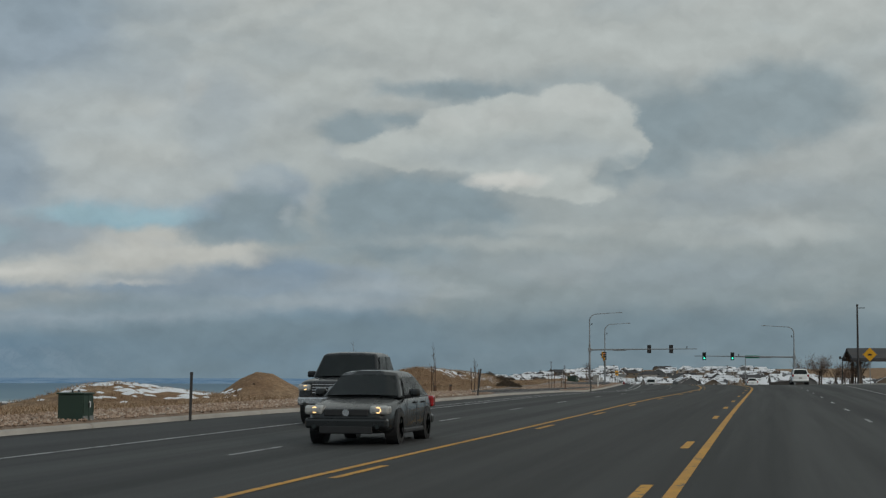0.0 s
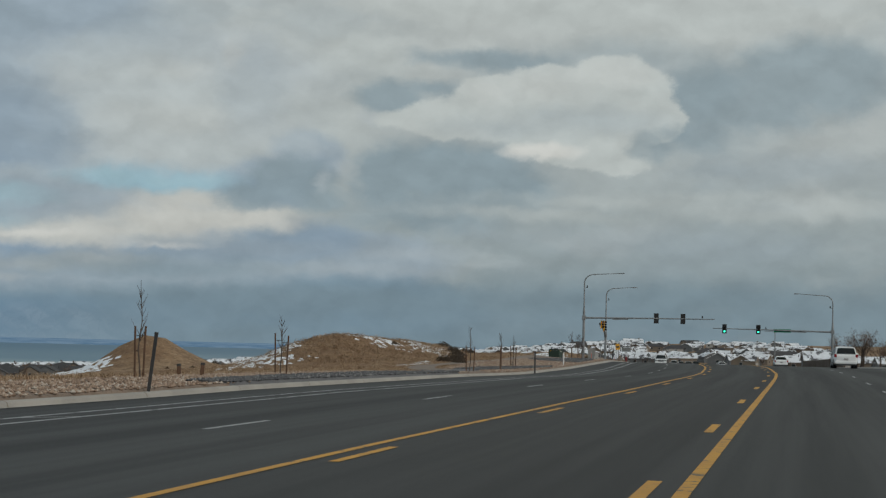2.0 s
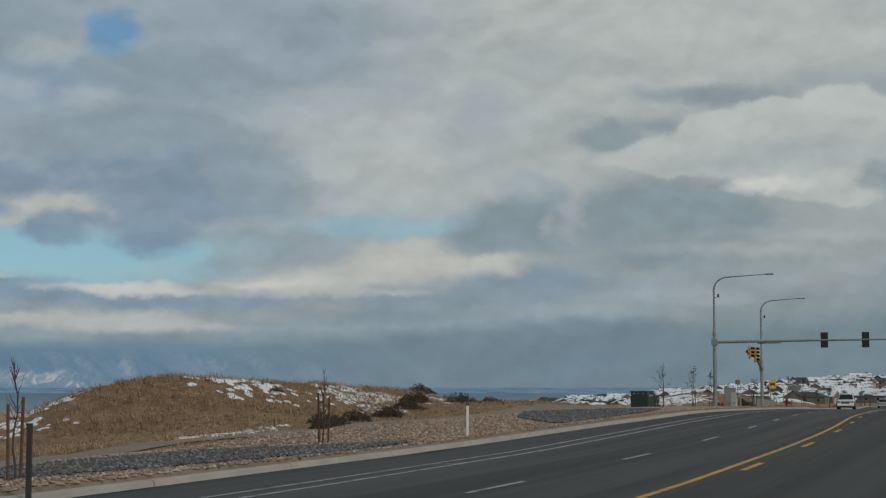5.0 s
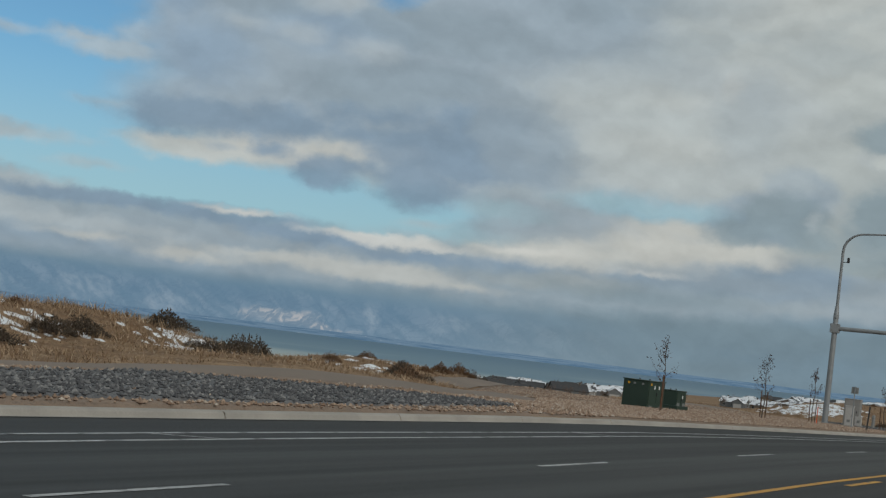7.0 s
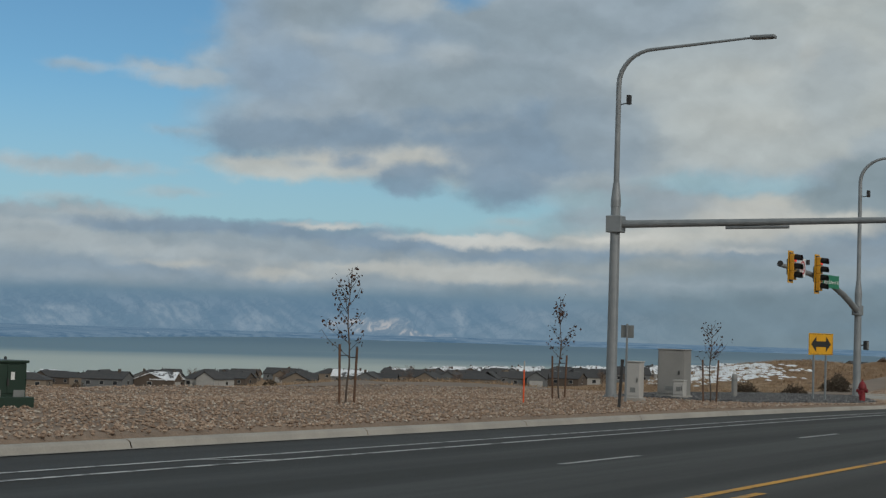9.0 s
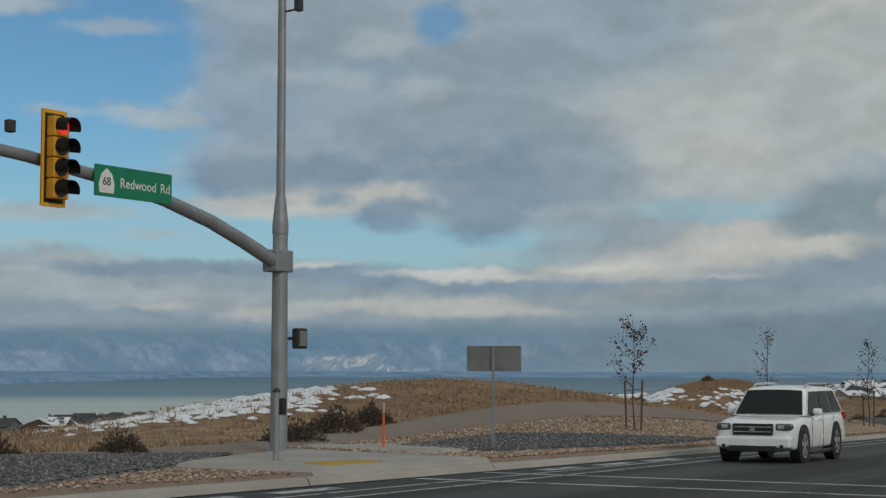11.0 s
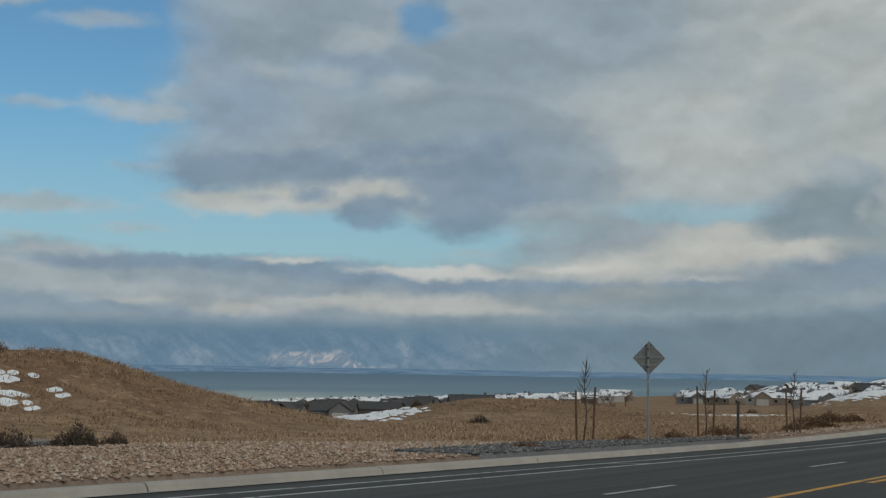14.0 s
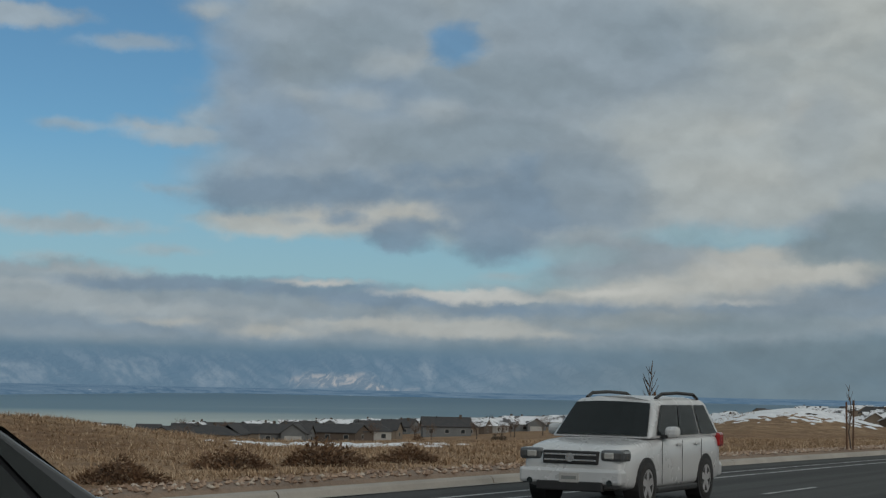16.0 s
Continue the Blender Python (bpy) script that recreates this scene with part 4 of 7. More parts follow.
def luminaire(th, top_z, reach, direction, r0=0.085):
    """The lamp arm that goes on from a signal pole: up, round, and out along direction (x, y)."""
    d = Vector((direction[0], direction[1], 0)).normalized()
    pts, rad = [], []
    z0 = top_z - 1.25
    for i in range(9):
        a = math.pi / 2 * i / 8
        p = d * (1.15 * (1 - math.cos(a))) + Vector((0, 0, z0 + 1.05 * math.sin(a)))
        pts.append(p), rad.append(r0 - 0.03 * i / 8)
    pts.append(d * reach + Vector((0, 0, top_z))), rad.append(0.035)
    part("lamp_arm", rod(pts, rad, 10), M_STEEL, th)
    bm = bmesh.new()
    m = Matrix.Translation(d * (reach + 0.3) + Vector((0, 0, top_z))) @ Matrix.Rotation(math.atan2(d.y, d.x), 4, "Z")
    box(bm, -0.38, -0.16, -0.05, 0.38, 0.16, 0.05, 0.03)
    bmesh.ops.transform(bm, matrix=m, verts=bm.verts)
    head = part("lamp_head", bm, M_STEEL, th)
    bm = bmesh.new()
    box(bm, -0.25, -0.11, -0.062, 0.25, 0.11, -0.048)
    bmesh.ops.transform(bm, matrix=m, verts=bm.verts)
    part("lamp_glass", bm, M_PALECAB, head)
    # a small detector on a bracket
    part("bracket", rod([(0, 0, top_z - 1.9), d * 0.35 + Vector((0, 0, top_z - 1.85))], 0.02, 6), M_DARKSTEEL, th)
    part("detector", bar(d.x * 0.35 - 0.07, d.y * 0.35 - 0.07, top_z - 1.9, d.x * 0.35 + 0.07, d.y * 0.35 + 0.07, top_z - 1.6, 0.02), M_DARKSTEEL, th)


def pole_parts(th, joint, top, r=0.17, r_top=0.10):
    part("base_plate", bar(-0.28, -0.28, -0.25, 0.28, 0.28, 0.04, 0.01), M_CONC, th)
    part("flange", rod([(0, 0, 0.03), (0, 0, 0.10)], r + 0.09, 16), M_STEEL, th)
    part("pole", rod([(0, 0, 0.05), (0, 0, joint + 0.7)], [r, r * 0.86], 20), M_STEEL, th)
    part("collar", rod([(0, 0, joint + 0.55), (0, 0, joint + 0.75), (0, 0, joint + 0.95), (0, 0, joint + 1.3)], [r * 0.93, r * 0.93, r * 0.8, r_top], 20), M_STEEL, th)
    part("upper_pole", rod([(0, 0, joint + 1.25), (0, 0, top - 1.2)], [r_top * 0.9, r_top * 0.8], 14), M_STEEL, th)
    for a in range(4):
        part("anchor_bolt", rod([(0.2 * math.cos(a * 1.571 + 0.785), 0.2 * math.sin(a * 1.571 + 0.785), 0.02), (0.2 * math.cos(a * 1.571 + 0.785), 0.2 * math.sin(a * 1.571 + 0.785), 0.16)], 0.018, 6), M_STEEL, th)


def mast(x, y, base_z, joint, reach, top, rz, heads, lit, label, lamp_reach, faces, border=False):
    """A signal pole whose arm runs along its own +x; rz turns it."""
    th = thing("traffic_signal", pose(x, y, base_z, 0, 0, rz), label, "traffic signal")
    pole_parts(th, joint, top)
    part("clamp", bar(-0.24, -0.22, joint - 0.26, 0.26, 0.22, joint + 0.26, 0.02), M_STEEL, th)
    part("mast_arm", rod([(0.15, 0, joint), (reach * 0.5, 0, joint + 0.10), (reach, 0, joint + 0.16)], [0.125, 0.09, 0.055], 14), M_STEEL, th)
    part("arm_sleeve", rod([(reach * 0.22, 0, joint - 0.16 + 0.05), (reach * 0.34, 0, joint - 0.16 + 0.07)], 0.05, 8), M_STEEL, th)
    for hx, hz in heads:
        signal_head(th, hx, joint + 0.12 + hz, faces, 3, lit, border=border)
    luminaire(th, top, lamp_reach, (1, 0))
    return th


nw = mast(-26.2, 251.1, land(*along(-26.2, 251.1)), 5.45, 16.2, 11.1, 5, ((9.0, 0), (12.3, 0)), None, "galvanised signal pole with a long mast arm", 4.3, 1)
part("arm_camera", bar(14.6, -0.06, 5.7, 14.75, 0.06, 6.0, 0.02), M_DARKSTEEL, nw)
ne = mast(4.7, 277.2, -1.15, 5.75, 16.2, 10.9, 185, ((14.6, 0), (10.0, 0)), 2, "galvanised signal pole with lights showing green", 4.6, 1)
part("street_name_plate", bar(5.6, -0.12, 5.55, 7.9, -0.09, 6.0, 0.01), M_GSIGN, ne)
part("arm_camera", bar(8.9, -0.06, 5.95, 9.05, 0.06, 6.2, 0.02), M_DARKSTEEL, ne)


def letters(text, size, material, parent, m, name="lettering"):
    cu = bpy.data.curves.new(name, "FONT")
    cu.body, cu.size, cu.extrude, cu.align_x, cu.align_y = text, size, 0.002, "CENTER", "CENTER"
    tmp = bpy.data.objects.new("tmp", cu)
    scene.collection.objects.link(tmp)
    bpy.context.view_layer.update()
    me = bpy.data.meshes.new_from_object(tmp.evaluated_get(bpy.context.evaluated_depsgraph_get()))
    bpy.data.objects.remove(tmp)
    me.materials.clear()
    me.materials.append(material)
    ob = new(name, me)
    ob.parent, ob.matrix_basis = parent, m
    return ob


# the signal that faces the side road: its arm swings up and along the road's edge
def west_signal():
    th = thing("traffic_signal", pose(-26.15, 275.0, -0.40, 0, 0, 0), "galvanised signal pole with yellow lights showing red", "traffic signal")
    pole_parts(th, 3.75, 10.6)
    part("gusset", bar(-0.18, -0.34, 3.55, 0.18, 0.2, 3.98, 0.03), M_STEEL, th)
    arm = [(0.02, -0.2, 3.74), (0.03, -1.2, 4.08), (0.05, -2.2, 4.38), (0.08, -3.5, 4.66), (0.12, -5.0, 4.88), (0.2, -7.0, 5.06), (0.28, -9.0, 5.16), (0.34, -10.6, 5.22)]
    part("mast_arm", rod(arm, [0.14, 0.135, 0.13, 0.12, 0.11, 0.1, 0.09, 0.08], 16), M_STEEL, th)
    part("arm_end_cap", rod([(0.4, -10.58, 5.27), (0.4, -10.66, 5.27)], 0.1, 16), M_DARKSTEEL, th)
    # lights and signs hang on a frame turned to face the side road
    for off, n, lit in ((-6.6, 4, -1), (-9.6, 3, -1)):
        hz = 5.04 if n == 4 else 5.18
        grp = part("light_bracket", rod([(0.3, off, hz - 0.3), (0.3, off, hz + 0.3)], 0.03, 8), M_STEEL, th)
        grp.matrix_basis = Matrix.Identity(4)
        s, w, h = 0.335, 0.34, 0.335 * n
        plate = part("backplate", bar(0.42, off - 0.27, hz - h / 2 - 0.11, 0.44, off + 0.27, hz + h / 2 + 0.11, 0.006), M_BLACK, th)
        for a, b in ((-0.27, -0.215), (0.215, 0.27)):
            part("border_strip", bar(0.416, off + a, hz - h / 2 - 0.11, 0.446, off + b, hz + h / 2 + 0.11), M_YSIGN, plate)
        for c in (-1, 1):
            zc = hz + c * (h / 2 + 0.083)
            part("border_strip", bar(0.416, off - 0.214, zc - 0.03, 0.446, off + 0.214, zc + 0.03), M_YSIGN, plate)
        for i in range(n):
            zc = hz + h / 2 - s * (i + 0.5)
            sec = part("section", bar(0.44, off - w / 2, zc - s / 2 + 0.006, 0.62, off + w / 2, zc + s / 2 - 0.006, 0.02), M_SIGNALY, th)
            part("lens", disc(bmesh.new(), (0.62, off, zc), (1, 0, 0), 0.135, 0.012), M_STOP if i == 0 else M_LENS, sec)
            bm = bmesh.new()
            k = 14
            rows = [[bm.verts.new((0.62 + d, off + 0.155 * math.cos(a), zc - e + 0.155 * math.sin(a))) for a in [math.pi * (-0.14 + 1.28 * j / k) for j in range(k + 1)]] for d, e in ((0.0, 0.0), (0.26, 0.03))]
            for j in range(k):
                bm.faces.new((rows[0][j], rows[0][j + 1], rows[1][j + 1], rows[1][j]))
            bmesh.ops.solidify(bm, geom=bm.faces[:], thickness=0.012)
            part("visor", bm, M_BLACK, sec)
    # no-turn sign
    sg = part("turn_sign", bar(0.44, -8.62, 4.86, 0.455, -8.0, 5.56, 0.004), M_WSIGN, th, "white sign with a red barred circle")
    bm = bmesh.new()
    ring = [[bm.verts.new((0.46, -8.31 + r * math.cos(a), 5.21 + r * math.sin(a))) for a in [2 * math.pi * j / 36 for j in range(36)]] for r in (0.20, 0.265)]
    for j in range(36):
        bm.faces.new((ring[0][j], ring[0][(j + 1) % 36], ring[1][(j + 1) % 36], ring[1][j]))
    bm.faces.new([bm.verts.new((0.462, -8.31 + u * 0.707 - v * 0.707, 5.21 - u * 0.707 - v * 0.707)) for u, v in ((-0.2, -0.025), (0.2, -0.025), (0.2, 0.025), (-0.2, 0.025))])
    part("red_circle", bm, M_RSIGN, sg)
    bm = bmesh.new()
    arc = [[bm.verts.new((0.458, -8.30 + r * math.cos(a), 5.26 + r * math.sin(a))) for a in [math.pi * j / 12 for j in range(13)]] for r in (0.055, 0.10)]
    for j in range(12):
        bm.faces.new((arc[0][j], arc[0][j + 1], arc[1][j + 1], arc[1][j]))
    for y0, y1, z0, z1 in ((-8.245, -8.20, 5.07, 5.26), (-8.40, -8.355, 5.16, 5.26)):
        bm.faces.new([bm.verts.new((0.458, y_, z_)) for y_, z_ in ((y0, z0), (y1, z0), (y1, z1), (y0, z1))])
    bm.faces.new([bm.verts.new((0.458, y_, z_)) for y_, z_ in ((-8.45, 5.17), (-8.3775, 5.05), (-8.305, 5.17))])
    part("turn_arrow", bm, M_BLACK, sg)
    # street name
    nm = part("street_name_plate", bar(0.32, -5.55, 4.55, 0.345, -3.62, 5.08, 0.006), M_GSIGN, th, "green street name sign with white letters")
    m = Matrix.Translation((0.348, -4.36, 4.80)) @ Matrix.Rotation(math.pi / 2, 4, "Z") @ Matrix.Rotation(math.pi / 2, 4, "X")
    letters("Redwood", 0.235, M_WSIGN, nm, m @ Matrix.Translation((-0.13, 0, 0)))
    letters("Rd", 0.235, M_WSIGN, nm, m @ Matrix.Translation((0.56, 0, 0)))
    bm = bmesh.new()
    shape = [(-0.17, -0.2), (0.17, -0.2), (0.19, -0.05), (0.13, 0.12), (0.0, 0.22), (-0.13, 0.12), (-0.19, -0.05)]
    bm.faces.new([bm.verts.new((0.348, -5.27 + a, 4.81 + b)) for a, b in shape])
    part("route_shield", bm, M_WSIGN, nm)
    letters("68", 0.2, M_BLACK, nm, Matrix.Translation((0.351, -5.27, 4.80)) @ Matrix.Rotation(math.pi / 2, 4, "Z") @ Matrix.Rotation(math.pi / 2, 4, "X"), "route_number")
    part("arm_camera", bar(0.3, -7.55, 5.36, 0.42, -7.4, 5.56, 0.02), M_DARKSTEEL, th)
    # walk light on the pole
    ped = part("walk_light", bar(0.22, 0.1, 2.06, 0.38, 0.42, 2.46, 0.03), M_BLACK, th)
    part("walk_light_face", bar(0.381, 0.145, 2.11, 0.39, 0.375, 2.41, 0.01), M_ALU, ped)
    part("walk_light_bracket", rod([(0.1, 0.1, 2.26), (0.26, 0.2, 2.26)], 0.03, 8), M_DARKSTEEL, ped)
    luminaire(th, 10.6, 3.6, (1.0, 0.25))
    return th


west_signal()


def push_button_post():
    th = thing("push_button_post", Matrix.Translation(ground_at(-23.55, 271.5, 0.05)), "short grey post with a crossing button", "post")
    part("shaft", rod([(0, 0, 0), (0, 0, 1.22)], 0.055, 14), M_STEEL, th)
    part("foot", rod([(0, 0, 0), (0, 0, 0.06)], 0.11, 14), M_DARKSTEEL, th)
    part("top_cap", rod([(0, 0, 1.2), (0, 0, 1.24), (0, 0, 1.27)], [0.065, 0.065, 0.03], 14), M_DARKSTEEL, th)
    part("button_box", bar(0.04, 0.0, 0.82, 0.14, 0.10, 1.1, 0.015), M_BLACK, th)


push_button_post()


def arrow_sign():
    b = ground_at(-23.0, 261.1)
    th = thing("arrow_sign", Matrix.Translation(b) @ pose(0, 0, 0, 0, 0, -14), "yellow sign with a black double arrow on posts", "road sign")
    for y in (-0.38, 0.38):
        part("sign_post", bar(-0.03, y - 0.03, -0.2, 0.03, y + 0.03, 2.45, 0.006), M_STEEL, th)
    pl = part("panel", bar(0.032, -0.76, 1.68, 0.045, 0.76, 2.44, 0.005), M_YSIGN, th)
    bm = bmesh.new()
    half = [(0.0, -0.10), (0.30, -0.10), (0.30, -0.28), (0.62, 0.0), (0.30, 0.28), (0.30, 0.10), (0.0, 0.10)]
    for sgn in (1, -1):
        bm.faces.new([bm.verts.new((0.048, sgn * a, 2.06 + c)) for a, c in half])
    part("double_arrow", bm, M_BLACK, pl)
    bm = bmesh.new()
    for y0, y1, z0, z1 in ((-0.74, 0.74, 1.70, 1.712), (-0.74, 0.74, 2.408, 2.42), (-0.74, -0.728, 1.712, 2.408), (0.728, 0.74, 1.712, 2.408)):
        bm.faces.new([bm.verts.new((0.048, a, c)) for a, c in ((y0, z0), (y1, z0), (y1, z1), (y0, z1))])
    part("border_line", bm, M_BLACK, pl)


arrow_sign()


def hydrant():
    th = thing("fire_hydrant", Matrix.Translation(ground_at(-22.0, 262.8, 0.05)), "dark red cast-iron hydrant standing in gravel", "hydrant")
    part("barrel", rod([(0, 0, -0.05), (0, 0, 0.03), (0, 0, 0.05), (0, 0, 0.48), (0, 0, 0.5), (0, 0, 0.56)], [0.17, 0.17, 0.115, 0.11, 0.155, 0.155], 18), M_HYDRANT, th, smooth=False)
    part("bonnet", rod([(0, 0, 0.56), (0, 0, 0.66), (0, 0, 0.73), (0, 0, 0.76)], [0.14, 0.125, 0.08, 0.03], 18), M_HYDRANT, th)
    part("operating_nut", rod([(0, 0, 0.75), (0, 0, 0.82)], 0.03, 5), M_HYDRANT, th)
    for a in (0, math.pi):
        part("hose_outlet", rod([(0.1 * math.cos(a), 0.1 * math.sin(a), 0.42), (0.2 * math.cos(a), 0.2 * math.sin(a), 0.42)], [0.06, 0.07], 12), M_HYDRANT, th)
    part("pumper_outlet", rod([(0, -0.1, 0.36), (0, -0.22, 0.36)], [0.08, 0.09], 12), M_HYDRANT, th)


hydrant()


def sign_back(name, x, y, z0, z1, half_w, post_h, label, rz=0.0, split=False):
    b = ground_at(x, y)
    th = thing(name, Matrix.Translation(b) @ pose(0, 0, 0, 0, 0, rz), label, "road sign")
    part("sign_post", bar(-0.025, 0.0, -0.2, 0.025, 0.05, post_h, 0.005), M_STEEL, th)
    part("panel", bar(-half_w, 0.051, z0 - b.z, half_w, 0.057, z1 - b.z, 0.002), M_ALU, th)
    for z in (0.3, 0.7):
        zz = z0 - b.z + (z1 - z0) * z
        part("bolt", rod([(0, -0.01, zz), (0, 0.0, zz)], 0.012, 6), M_STEEL, th)


sign_back("road_sign", -23.65, 279.0, 1.22, 1.75, 0.62, 2.2, "grey metal back of a wide road sign", 5)
sign_back("road_sign", -23.5, 246.5, 1.85, 2.2, 0.19, 2.25, "grey metal back of a small road sign", 5)


def diamond_sign():
    b = ground_at(-26.76, 350.35)
    th = thing("diamond_sign", Matrix.Translation(b) @ pose(0, 0, 0, 0, 0, 5), "grey metal back of a diamond warning sign", "road sign")
    c = 0.56 - b.z
    part("sign_post", bar(-0.025, 0, -0.2, 0.025, 0.05, c + 0.38, 0.005), M_STEEL, th)
    bm = bar(-0.295, -0.003, -0.295, 0.295, 0.003, 0.295, 0.002)
    bmesh.ops.transform(bm, matrix=Matrix.Translation((0, 0.062, c)) @ Matrix.Rotation(math.pi / 4, 4, "Y"), verts=bm.verts)
    part("panel", bm, M_ALU, th)
    for z in (-0.16, 0.02):
        w = 0.37 - abs(z)
        part("brace", bar(-w, 0.05, c + z - 0.02, w, 0.058, c + z + 0.02), M_STEEL, th)
    for z in (-0.22, 0.0, 0.22):
        part("bolt", rod([(0, -0.012, c + z), (0, 0.0, c + z)], 0.025, 8), M_DARKSTEEL, th)


diamond_sign()


# ---- cabinets ----
def transformer(x, y, rz, w, d, h, label, pad=0.0):
    """A pad-mounted transformer: w along its front (own x), d deep."""
    th = thing("transformer_box", Matrix.Translation(ground_at(x, y, 0.04)) @ pose(0, 0, 0, 0, 0, rz), label, "utility box")
    if pad:
        part("pad", bar(-w / 2 - 0.1, -d / 2 - 0.12, -0.2, w / 2 + 0.1, d / 2 + 0.1, pad, 0.015), M_GREEN, th)
    part("tank", bar(-w / 2, -d / 2, pad - 0.15, w / 2, d / 2, h, 0.015), M_GREEN, th)
    part("lid", bar(-w / 2 - 0.03, -d / 2 - 0.04, h, w / 2 + 0.03, d / 2 + 0.03, h + 0.045, 0.015), M_GREEN, th)
    for s in (-1, 1):
        dr = part("door", bar(s * 0.005 + min(0, s * w / 2 * 0.94), -d / 2 - 0.02, pad + 0.06, s * 0.005 + max(0, s * w / 2 * 0.94), -d / 2 - 0.004, h - 0.03, 0.006), M_GREEN, th)
        part("hinge", rod([(s * w / 2 * 0.93, -d / 2 - 0.022, pad + 0.2), (s * w / 2 * 0.93, -d / 2 - 0.022, h - 0.2)], 0.012, 6), M_GREEN, dr)
        if w > 1 or s > 0:
            part("warning_label", bar(s * w * 0.13 - 0.04, -d / 2 - 0.026, h - 0.3, s * w * 0.13 + 0.04, -d / 2 - 0.021, h - 0.16), M_WSIGN, dr)
        part("vent_foot", bar(s * w * 0.3 - 0.12, -d / 2 - 0.03, 0.0, s * w * 0.3 + 0.12, -d / 2 - 0.005, 0.12 + pad, 0.005), M_ALU, th)
    part("handle", bar(-0.02, -d / 2 - 0.05, h * 0.5, 0.02, -d / 2 - 0.02, h * 0.5 + 0.12, 0.006), M_DARKSTEEL, th)
    if w > 1:
        part("hazard_label", bar(-w * 0.35 - 0.05, -d / 2 - 0.027, h - 0.15, -w * 0.35 + 0.05, -d / 2 - 0.021, h - 0.07), M_YSIGN, th)
    for yy in (-d * 0.28, d * 0.05, d * 0.28) if w > 1 else ():
        part("side_label", bar(-w / 2 - 0.006, yy - 0.05, h - 0.16, -w / 2 - 0.001, yy + 0.05, h - 0.08), M_YSIGN if yy > 0.2 else M_ALU, th)
    for s in (-1, 1):
        part("lifting_eye", rod([(s * w * 0.3, 0, h + 0.03), (s * w * 0.3, 0, h + 0.10)], 0.025, 8), M_DARKSTEEL, th)


transformer(-25.35, 221.0, 82, 1.35, 1.15, 1.07, "large dark green transformer box with labels")
transformer(-25.75, 225.4, 84, 0.85, 0.8, 0.8, "small dark green transformer box on a pad", 0.2)
transformer(-15.95, 36.6, 90, 0.6, 0.62, 0.62, "small dark green utility box by the kerb")


def cabinet(x, y, w, d, h, material, label, rz=5):
    th = thing("signal_cabinet", Matrix.Translation(ground_at(x, y, 0.03)) @ pose(0, 0, 0, 0, 0, rz), label, "utility cabinet")
    part("plinth", bar(-w / 2 - 0.06, -d / 2 - 0.06, -0.2, w / 2 + 0.06, d / 2 + 0.06, 0.12, 0.01), M_CONC, th)
    part("body", bar(-w / 2, -d / 2, 0.1, w / 2, d / 2, h, 0.02), material, th)
    part("cap", bar(-w / 2 - 0.02, -d / 2 - 0.03, h, w / 2 + 0.02, d / 2 + 0.02, h + 0.04, 0.015), material, th)
    dr = part("door", bar(-w / 2 * 0.92, -d / 2 - 0.018, 0.18, w / 2 * 0.92, -d / 2 - 0.003, h - 0.07, 0.006), material, th)
    part("handle", bar(w * 0.3, -d / 2 - 0.05, h * 0.5, w * 0.34, -d / 2 - 0.015, h * 0.5 + 0.14, 0.006), M_DARKSTEEL, dr)
    part("louvre", bar(-w * 0.2, -d / 2 - 0.024, 0.28, w * 0.2, -d / 2 - 0.016, 0.42, 0.004), M_ALU, dr)


cabinet(-25.55, 254.4, 0.9, 0.7, 1.58, M_GREYCAB, "grey signal control cabinet on a plinth")
cabinet(-24.9, 253.4, 0.35, 0.3, 0.6, M_PALECAB, "small pale pedestal beside a cabinet")
cabinet(-24.2, 248.6, 0.42, 0.35, 1.15, M_PALECAB, "pale narrow meter cabinet by a pole")


def ped_stub(x, y):
    th = thing("pedestal_post", Matrix.Translation(ground_at(x, y, 0.02)), "stout grey utility pedestal in gravel", "post")
    part("body", rod([(0, 0, -0.1), (0, 0, 0.78), (0, 0, 0.86)], [0.1, 0.1, 0.07], 14), M_GREYCAB, th)
    part("collar", rod([(0, 0, 0.62), (0, 0, 0.68)], 0.108, 14), M_ALU, th)


ped_stub(-25.6, 259.7)


